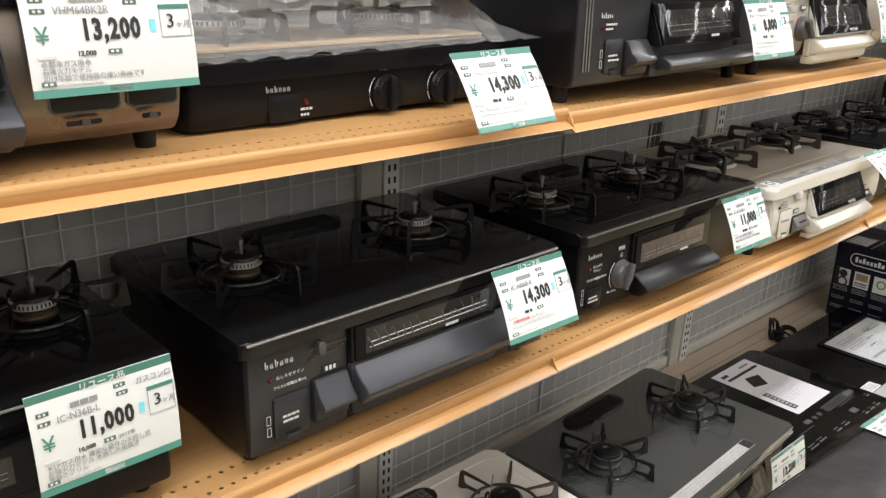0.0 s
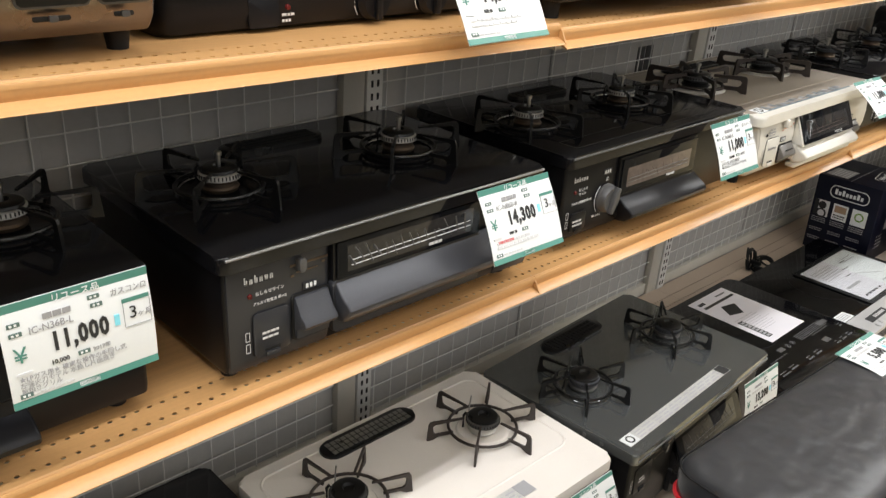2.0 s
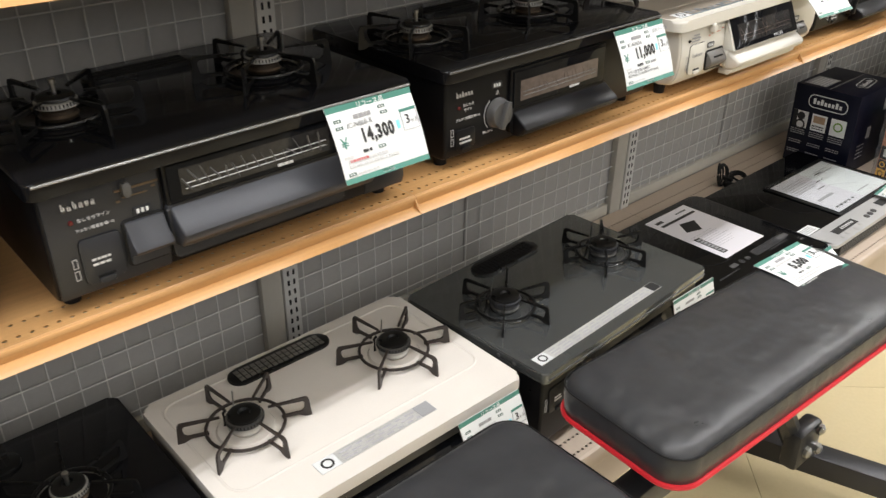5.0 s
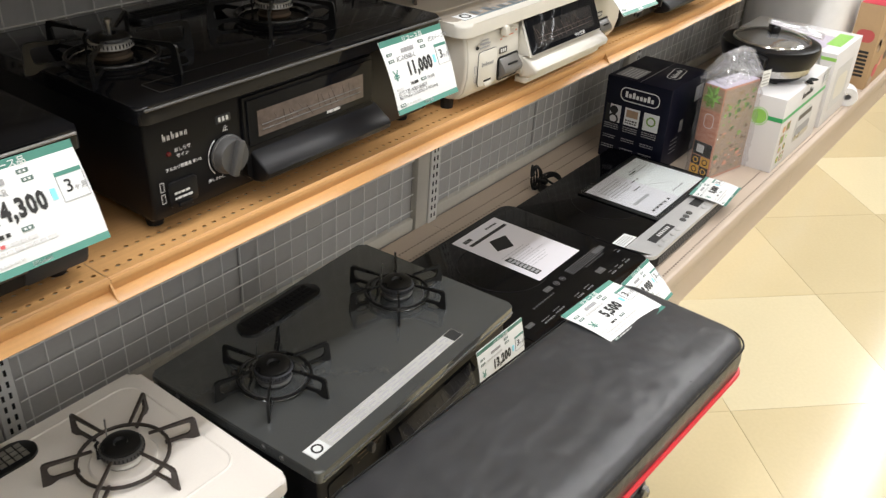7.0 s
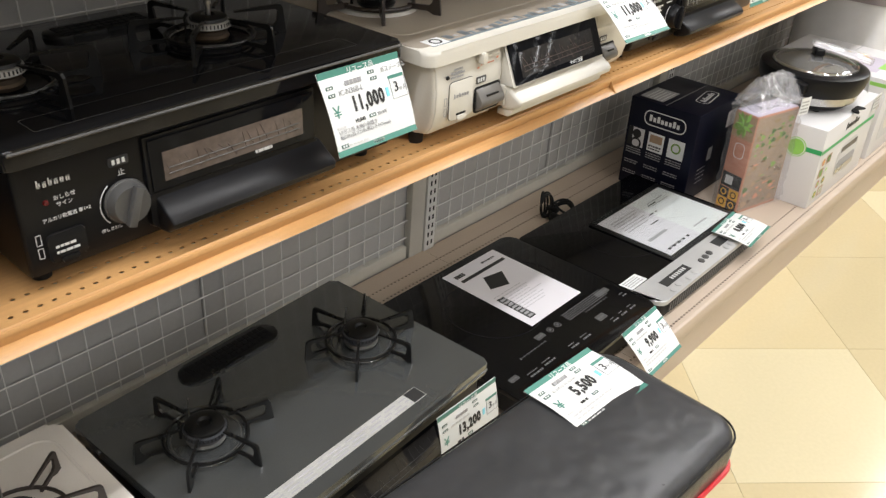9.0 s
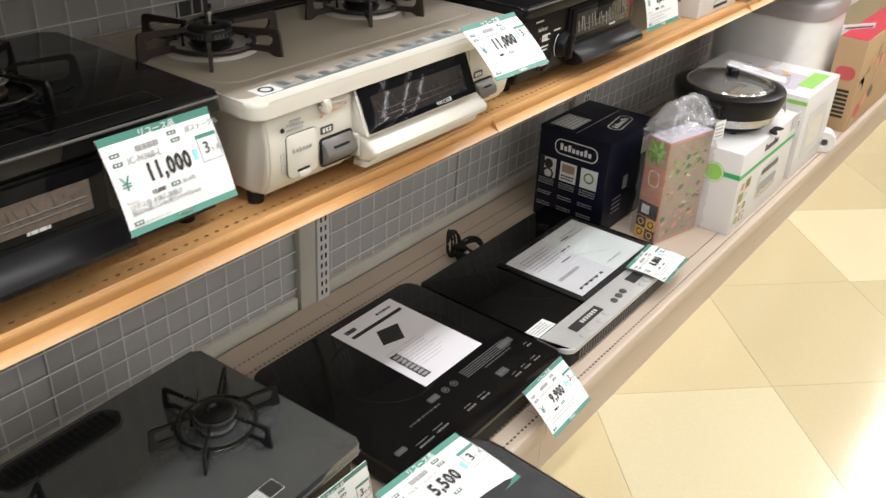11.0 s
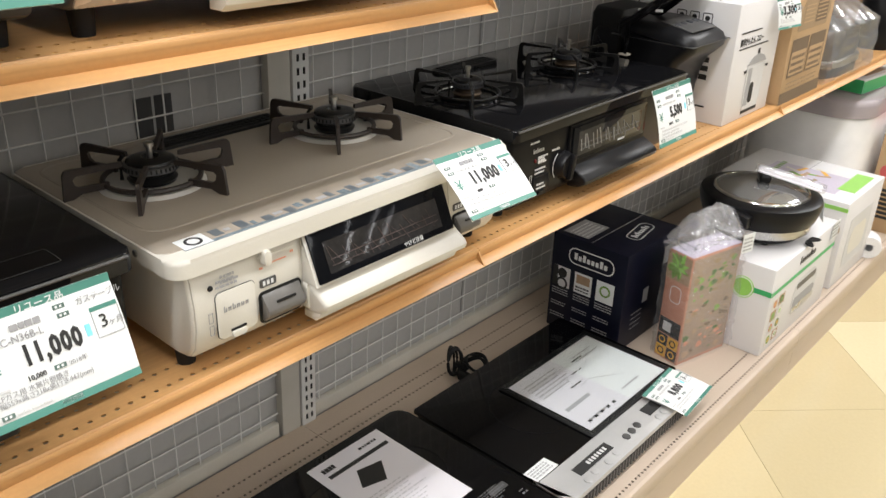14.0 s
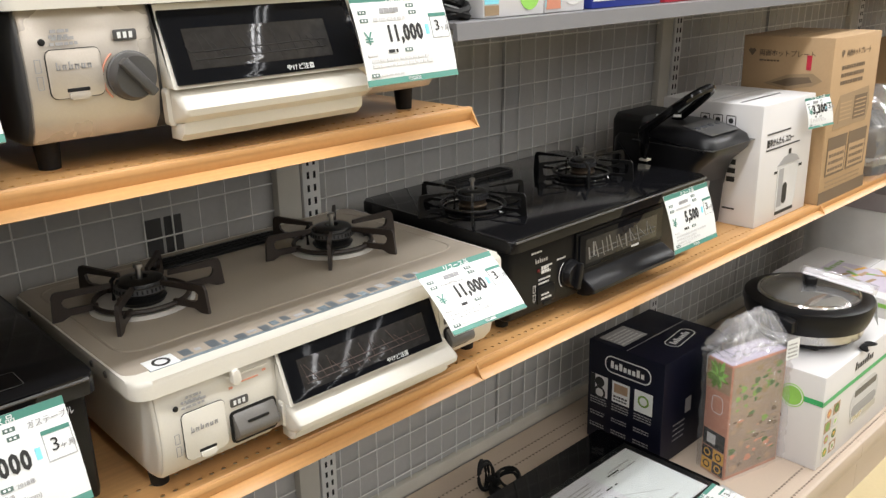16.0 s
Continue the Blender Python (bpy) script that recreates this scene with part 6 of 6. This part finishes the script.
# ---------------------------------------------------------------- middle shelf, beyond the stoves
t = empty("air_pot", pose(1.925, 0.0, MID_Z), "black electric air pot with its handle raised", "air pot")
part("body", prism([(-0.150, 0.0), (-0.138, 0.012), (-0.136, 0.150), (-0.140, 0.205), (-0.155, 0.222), (-0.300, 0.222), (-0.352, 0.19), (-0.346, 0.10), (-0.340, 0.012), (-0.326, 0.0)], 0, 0.17, 0.030, 5), BLACK, t)
part("hinge_cover", prism([(-0.134, 0.10), (-0.133, 0.242), (-0.142, 0.258), (-0.215, 0.256), (-0.222, 0.246), (-0.222, 0.10)], 0.012, 0.158, 0.014, 3), MATTE, t)
part("lid", prism([(-0.205, 0.222), (-0.212, 0.243), (-0.30, 0.242), (-0.360, 0.232), (-0.388, 0.220), (-0.398, 0.204), (-0.394, 0.190), (-0.384, 0.180), (-0.362, 0.160), (-0.350, 0.132), (-0.344, 0.10), (-0.205, 0.15)], -0.003, 0.173, 0.026, 5), BLACK, t, "black spout lid")
part("lid_seam", prism([(-0.20, 0.2055), (-0.3985, 0.2035), (-0.3985, 0.2045), (-0.20, 0.2070)], -0.0034, 0.1734), DKGREY, t)
part("control_pad", moved(box(0.03, 0.14, -0.075, 0.0, 0, 0.002, 0.0008), pose(0, -0.302, 0.2415, 10.5)), DKGREY, t)
for k in range(4):
    part("button", moved(lathe([(0, 0.002), (0.008, 0.002), (0.007, 0.004), (0, 0.004)], 14, 0.045 + 0.027 * k, -0.03), pose(0, -0.302, 0.2415, 10.5)), GUN, t)
part("water_gauge", prism([(-0.336, 0.02), (-0.3435, 0.02), (-0.3505, 0.12), (-0.340, 0.125)], 0.045, 0.080, 0.001), MIDGREY, t, "grey water gauge strip")
arch = []
for i in range(17):
    a = math.pi * i / 16
    arch.append((0.045 - 0.052 * math.cos(a), -0.228 - 0.125 * math.sin(a) ** 0.7, 0.225 + 0.100 * math.sin(a) ** 0.7))
part("carry_handle", rod(arch, 0.0095, 8, False, 1.0), GLOSS, t, "glossy black carrying handle")
part("handle_marks", bars([(0, 0.012, 0, 0.006), (0.016, 0.03, 0, 0.006), (0.036, 0.052, 0, 0.006)]), CARD, t, "", pose(0.0, -0.258, 0.262, 60, 0, -60))
for k in range(5):
    part("cord_strand", rod([(-0.010 - 0.002 * k, -0.228 - 0.006 * k, 0.232), (-0.016, -0.236 - 0.004 * k, 0.205), (-0.015 - 0.002 * k, -0.240 - 0.003 * k, 0.172), (-0.016, -0.236 - 0.008 * k, 0.140), (-0.014, -0.228 - 0.012 * k, 0.105)], 0.0026, 6), GLOSS, t)
part("cord_tie", box(-0.026, -0.008, -0.258, -0.236, 0.168, 0.173, 0.002), CREAM, t, "pale twist tie")

t = carton("cooker_box", "white slow cooker carton with black lettering", pose(2.100, -0.412, MID_Z), 0.250, 0.250, 0.276, WHITEBOX)
part("black_rule", box(0, 0.11, 0, 0.003, 0, 0.0005), INK, t, "", on_front(0.025, 0.208))
part("black_rule", box(0, 0.16, 0, 0.003, 0, 0.0005), INK, t, "", on_front(0.025, 0.172))
letters("title", "簡単かんたん スロー", 0.019, INK, t, on_front(0.027, 0.181), 0.015, "LEFT", 0.72)
part("cooker_body", slab([(0.07, 0.02), (0.15, 0.02), (0.158, 0.04), (0.162, 0.125), (0.062, 0.125), (0.064, 0.04)], 0, 0.0005), PALEINK, t, "printed picture of a steel cooker", on_front(0.028, 0.0))
part("cooker_shade", box(0.070, 0.092, 0.03, 0.120, 0.0005, 0.0008), GREYINK, t, "", on_front(0.028, 0.0))
part("cooker_panel", slab(rounded(0.022, 0.05, 0.010, 5), 0.0008, 0.0012), INK, t, "", on_front(0.120, 0.034))
part("cooker_foot", box(0.066, 0.154, 0.012, 0.020, 0, 0.0005), INK, t, "", on_front(0.028, 0.0))
part("cooker_lid", slab([(0.058, 0.128), (0.166, 0.128), (0.150, 0.142), (0.12, 0.150), (0.09, 0.146)], 0, 0.0006), GREYINK, t, "", on_front(0.028, 0.0))
part("cooker_knob", box(0.108, 0.120, 0.150, 0.162, 0, 0.0006), INK, t, "", on_front(0.028, 0.0))
for s in (0.046, 0.166):
    part("cooker_handle", box(s, s + 0.014, 0.112, 0.118, 0, 0.0006), INK, t, "", on_front(0.028, 0.0))
for k in range(3):
    ic = part("care_symbol", ring_outline(0.024, 0.024, 0.003, 0.002), INK, t, "", on_left(0.150 - 0.032 * k, 0.225))
    part("symbol_dot", lathe([(0, 0.0004), (0.006, 0.0004), (0.006, 0.0008), (0, 0.0008)], 12, 0.012, 0.012), INK, ic)
part("side_print", bars([(0, 0.020, 0.02 * i, 0.012 + 0.02 * i) for i in range(4)]), INK, t, "", on_left(0.075, 0.10))
part("side_rule", box(0, 0.03, 0, 0.004, 0, 0.0005), INK, t, "", on_left(0.08, 0.036))
part("top_print", box(0.04, 0.15, 0.14, 0.22, 0.276, 0.2767), PALEINK, t)
part("top_line", box(0.02, 0.20, 0.06, 0.066, 0.276, 0.2767), INK, t)
tg = price_tag("3,300", pose(2.312, -0.430, MID_Z + 0.273, -14, -3, -16), w=0.080, h=0.070, group="small price cards")

t = carton("hot_plate_box", "tall kraft carton with brown hot plate printing", pose(2.376, -0.432, MID_Z), 0.268, 0.225, 0.398, KRAFT)
HEART = [(0.0, 0.008), (0.005, 0.014), (0.010, 0.012), (0.015, 0.014), (0.020, 0.008), (0.010, -0.004)]
letters("title", "両面ホットプレート", 0.0165, KRAFTDK, t, on_left(0.182, 0.352), 0.015, "LEFT", 0.95)
letters("title", "両面ホットプレート", 0.0165, KRAFTDK, t, on_front(0.070, 0.352), 0.015, "LEFT", 0.95)
part("maker_mark", slab(HEART, 0, 0.0005), KRAFTDK, t, "", on_left(0.210, 0.354))
part("maker_mark", slab(HEART, 0, 0.0005), KRAFTDK, t, "", on_front(0.038, 0.354))
part("code_print", bars(scribble(0, 0.05, 0, 0.004, RND)), KRAFTDK, t, "", on_left(0.180, 0.338))
part("red_sticker", box(0, 0.012, 0, 0.034, 0, 0.0007), REDBOX, t, "red price sticker", on_left(0.062, 0.322))
part("plate_picture", slab([(0.0, 0.0), (0.06, 0.024), (0.12, 0.030), (0.145, 0.014), (0.12, 0.0), (0.06, -0.012)], 0, 0.0005), KRAFTMID, t, "printed picture of a hot plate", on_left(0.165, 0.285))
part("plate_shade", slab([(0.02, 0.002), (0.066, 0.017), (0.112, 0.021), (0.120, 0.009), (0.060, -0.004)], 0.0005, 0.0009), KRAFTDK, t, "", on_left(0.165, 0.285))
part("slogan", bars([q for k in range(3) for q in scribble(0, 0.13, 0.018 * k, 0.009, RND, 0.011, 0.003)]), KRAFTDK, t, "", on_front(0.05, 0.285))
part("plate_picture", slab([(0.01, 0.0), (0.015, 0.04), (0.035, 0.08), (0.20, 0.086), (0.215, 0.036), (0.20, 0.0)], 0, 0.0005), KRAFTMID, t, "", on_front(0.025, 0.180))
for k in range(2):
    pl = part("plate_panel", box(0.035 + 0.085 * k, 0.110 + 0.085 * k, 0.012, 0.070, 0.0005, 0.0009), KRAFTDK if k else KRAFTMID, t, "", on_front(0.025, 0.180))
    part("plate_rib", bars([(0.040 + 0.085 * k, 0.105 + 0.085 * k, 0.018 + 0.010 * j, 0.021 + 0.010 * j) for j in range(5)], 0.0012), KRAFT, pl)
part("dark_foot", box(0, 0.268, 0, 0.030, 0, 0.0005), KRAFTDK, t, "", on_front(0, 0.0))
for k in range(2):
    pb = part("spec_back", box(0, 0.108, 0, 0.096, 0.0003, 0.0007), KRAFTDK, t, "dark printed panel", on_front(0.020 + 0.118 * k, 0.066))
    pn = part("spec_panel", box(0.006, 0.102, 0.006, 0.064, 0.0007, 0.0011), KRAFT, pb)
    part("spec_print", bars([q for j in range(3) for q in scribble(0.012, 0.096, 0.012 + 0.017 * j, 0.008, RND, 0.011, 0.003)], 0.0015), KRAFTDK, pb)
part("foot_print", bars([q for j in range(2) for q in scribble(0, 0.20, 0.011 * j, 0.004, RND, 0.02, 0.004)]), KRAFTMID, t, "", on_front(0.03, 0.038))

# a wrapped dark griddle, and plain cartons further along
t = empty("wrapped_griddle", pose(2.70, -0.43, MID_Z), "dark griddle wrapped in shiny clear plastic", "griddle")
part("base", moved(slab(rounded(0.36, 0.30, 0.12, 8), 0, 0.03, 0.008), Matrix()), BLACK, t)
part("steel_rim", moved(slab(rounded(0.37, 0.31, 0.125, 8), 0.03, 0.05, 0.006), pose(-0.005, -0.005, 0)), STEEL, t)
part("lid", moved(slab(rounded(0.35, 0.29, 0.115, 8), 0.05, 0.13, 0.045, 4), pose(0.005, 0.005, 0)), DKGREY, t)
part("wrapping", crumpled(0.40, 0.30, 0.14, 0.008, 12, 8, 5, 0.10), CRINKLE, t, "shiny clear plastic wrapping", pose(-0.02, -0.01, 0.002), smooth=False)
t = empty("electric_kettle", pose(3.36, -0.36, MID_Z), "dark electric kettle on the shelf", "kettle")
part("body", lathe([(0, 0), (0.07, 0), (0.075, 0.02), (0.068, 0.12), (0.055, 0.17), (0, 0.18)], 28), BLACK, t)
part("kettle_handle", rod([(0.05, 0, 0.16), (0.10, 0, 0.15), (0.115, 0, 0.09), (0.08, 0, 0.04)], 0.009, 8), BLACK, t)
carton("plain_box", "plain kraft carton on the shelf", pose(3.55, -0.42, MID_Z), 0.35, 0.33, 0.30, KRAFT)

# ---------------------------------------------------------------- grey upper shelf
def small_box(x, w, material, label, h=0.16):
    return carton("small_box", label, pose(x, -0.382, 1.2475), w, 0.22, h, material, "box", "boxes on the grey shelf")


t = empty("hair_dryer_coil", pose(1.235, -0.36, 1.2475), "black coiled cord lying on the grey shelf", "cord")
part("coil", rod([(0.022 * math.cos(i * 0.5), 0.02 * math.sin(i * 0.5), 0.02 + 0.018 * math.sin(i * 0.17)) for i in range(50)], 0.006, 6), MATTE, t)
t = small_box(1.275, 0.135, WHITEBOX, "white carton with a green round sticker")
part("round_sticker", lathe([(0, 0), (0.022, 0), (0.022, 0.0006), (0, 0.0006)], 24), LIME, t, "lime round sticker", on_front(0.100, 0.030))
part("blue_panel", box(0, 0.03, 0, 0.10, 0, 0.0005), CYAN, t, "", on_front(0.002, 0.02))
part("brown_panel", box(0, 0.03, 0, 0.014, 0, 0.0005), KRAFTMID, t, "", on_front(0.002, 0.004))
part("bottle_picture", box(0, 0.016, 0, 0.10, 0, 0.0005), INK, t, "", on_front(0.055, 0.040))
t = small_box(1.412, 0.098, WHITEBOX, "white carton with a pale blue edge")
part("blue_panel", box(0, 0.038, 0, 0.12, 0, 0.0005), CYAN, t, "", on_front(0.0, 0.01))
part("orange_label", box(0, 0.034, 0, 0.018, 0.0005, 0.0009), ORANGE, t, "", on_front(0.002, 0.006))
part("fan_picture", lathe([(0, 0), (0.030, 0), (0.030, 0.0006), (0, 0.0006)], 24), PALEINK, t, "", on_front(0.068, 0.040))
t = small_box(1.530, 0.200, BLUE, "deep blue carton on the grey shelf")
part("white_rule", box(0, 0.196, 0, 0.004, 0, 0.0005), CARD, t, "", on_front(0.002, 0.012))
t = small_box(1.745, 0.290, REDBOX, "bright red carton on the grey shelf")
part("white_panel", box(0, 0.10, 0, 0.03, 0, 0.0005), CARD, t, "", on_front(0.06, 0.02))
t = small_box(2.080, 0.260, DKGREY, "dark grey carton on the grey shelf")
t = small_box(2.45, 0.30, WHITEBOX, "plain white carton on the grey shelf")

# ---------------------------------------------------------------- weight bench
def pad(name, label, m, w, d, h):
    bm = bmesh.new()
    rings = []
    for inset, z in ((0.004, 0.0), (0.0, 0.006), (-0.0015, h * 0.45), (0.0, h - 0.020), (0.003, h - 0.011), (0.008, h - 0.0045), (0.016, h - 0.001), (0.028, h + 0.001), (0.055, h + 0.0025), (0.095, h + 0.0032)):
        loop = rounded(w - 2 * inset, d - 2 * inset, max(0.012, 0.045 - inset * 0.6), 7)
        rings.append([bm.verts.new((x + inset, y + inset, z)) for x, y in loop])
    for lo, hi in zip(rings, rings[1:]):
        for i in range(len(lo)):
            j = (i + 1) % len(lo)
            bm.faces.new((lo[i], lo[j], hi[j], hi[i]))
    bm.faces.new(rings[-1])
    bm.faces.new(rings[0][::-1])
    bmesh.ops.recalc_face_normals(bm, faces=bm.faces[:])
    p = part(name, bm, LEATHER, bench, label, m)
    part("piping", rod([(x, y, 0.002) for x, y in rounded(w + 0.002, d + 0.002, 0.046, 7)], 0.0045, 7, True), PIPING, p, "red edge piping", pose(-0.001, -0.001, 0))
    part("seam", rod([(x, y, h - 0.013) for x, y in rounded(w + 0.001, d + 0.001, 0.045, 7)], 0.0016, 6, True), MATTE, p, "", pose(-0.0005, -0.0005, 0))
    return p


bench = empty("weight_bench", pose(0.36, -0.83, 0), "folding weight bench with black padded seat and red piping", "weight bench")
pad("back_pad", "black leatherette back pad", pose(-0.322, -0.112, 0.447, 0, 0, -3), 0.705, 0.246, 0.065)
pad("seat_pad", "black leatherette seat pad", pose(-0.80, -0.105, 0.397, 0, 0, 0), 0.435, 0.275, 0.060)
part("main_beam", box(-0.75, 0.22, -0.025, 0.025, 0.30, 0.35, 0.004), GREYTUBE, bench)
for x in (-0.22, 0.20):
    part("pad_bracket", box(x - 0.02, x + 0.02, -0.09, 0.09, 0.42, 0.446, 0.003), TUBE, bench)
part("back_support", rod([(0.05, -0.0, 0.42), (0.16, -0.02, 0.30), (0.25, -0.03, 0.15)], 0.022, 8), TUBE, bench)
part("pivot_plate", box(0.20, 0.29, -0.065, -0.025, 0.12, 0.21, 0.012), TUBE, bench)
for x, z in ((0.265, 0.20), (0.275, 0.145), (0.225, 0.165)):
    part("bolt", moved(lathe([(0, 0), (0.012, 0), (0.012, 0.007), (0.006, 0.012), (0, 0.012)], 6), pose(x, -0.065, z, 90)), STEEL, bench, "steel hex bolt")
part("foot_tube", moved(box(-0.025, 0.025, -0.36, 0.20, 0.055, 0.105, 0.004), pose(0.30, 0.0, 0, 0, 0, 18)), GREYTUBE, bench)
part("foot_tube", box(-0.72, -0.67, -0.24, 0.24, 0.0, 0.05, 0.004), GREYTUBE, bench)
part("front_leg", box(-0.715, -0.675, -0.02, 0.02, 0.05, 0.31, 0.003), TUBE, bench)
for y in (-0.30, 0.15):
    part("rubber_foot", moved(box(-0.032, 0.032, -0.03, 0.03, 0.0, 0.056, 0.006), pose(0.30, 0.0, 0, 0, 0, 18) @ pose(0, y, 0)), MATTE, bench, "black rubber foot")
part("locking_knob", lathe([(0, 0.104), (0.016, 0.104), (0.020, 0.118), (0.016, 0.132), (0, 0.134)], 14), MATTE, bench, "", pose(0.375, -0.21, 0))


# the bag and sheet over the low table stove
wrap = empty("stove_wrapping", pose(-0.552, -0.335, TOP_Z + 0.070), "torn clear plastic bag over the table stove with a white sheet", "plastic bag")
noise.seed_set(11)
bm = bmesh.new()
NX, NY = 44, 22
grid = []
for j in range(NY + 1):
    row = []
    for i in range(NX + 1):
        u, v = i / NX, j / NY
        n1 = noise.noise(Vector((u * 9, v * 5, 0.3)))
        n2 = noise.noise(Vector((u * 26, v * 14, 2.1)))
        rise = min(1.0, v / 0.30) if v < 0.75 else max(0.0, (1 - v) / 0.25)
        ends = min(1.0, u / 0.07, (1 - u) / 0.14 + 0.05)
        z = 0.026 + 0.062 * rise * ends * (0.82 + 0.30 * n1) + 0.008 * n2
        row.append(bm.verts.new((u * 0.60 - 0.02 + 0.006 * n2, v * 0.30 - 0.012 + 0.008 * n1, z)))
    grid.append(row)
for j in range(NY):
    for i in range(NX):
        bm.faces.new((grid[j][i], grid[j][i + 1], grid[j + 1][i + 1], grid[j + 1][i]))
wf = part("bag_film", bm, CRINKLE, wrap, "crinkled clear film", smooth=False)
wf.visible_shadow = False
bm = bmesh.new()
cols = []
for i in range(15):
    u = i / 14
    z = 0.098 + 0.006 * math.sin(u * 5.2) - 0.012 * max(0, u - 0.8) * 5
    cols.append([bm.verts.new((0.11 + u * 0.40, y, z + dz)) for y, dz in ((0.035 + 0.012 * math.sin(u * 4), 0), (0.235, 0.002), (0.235, 0.0045), (0.035 + 0.012 * math.sin(u * 4), 0.0025))])
for p_, q_ in zip(cols, cols[1:]):
    for k in range(4):
        bm.faces.new((p_[k], p_[(k + 1) % 4], q_[(k + 1) % 4], q_[k]))
bm.faces.new(cols[0][::-1])
bm.faces.new(cols[-1])
bmesh.ops.recalc_face_normals(bm, faces=bm.faces[:])
part("paper_sheet", bm, PAPER, wrap, "white paper sheet under the film")

# ---------------------------------------------------------------- floor tiles
TILE = 0.45
tile_mesh = {}
for mm in (FLOOR_A, FLOOR_B):
    bm = box(-TILE / 2 + 0.0005, TILE / 2 - 0.0005, -TILE / 2 + 0.0005, TILE / 2 - 0.0005, -0.003, 0.0)
    me = bpy.data.meshes.new("floor_tile")
    bm.to_mesh(me)
    bm.free()
    me.materials.append(mm)
    tile_mesh[mm.name] = me
floor_ob = bpy.data.objects["floor"]
s = TILE * math.sqrt(0.5)
for i in range(-24, 25):
    for j in range(-24, 25):
        tx, ty = 1.490 + (i - j) * s, -0.880 + (i + j) * s
        if not (-2.6 < tx < 6.4 and -2.9 < ty < -0.30):
            continue
        pale = i % 2 == 0 and j % 2 == 0
        link("floor_tile", tile_mesh[(FLOOR_B if pale else FLOOR_A).name], FLOOR_A, floor_ob, m=pose(tx, ty, 0, 0, 0, 45))
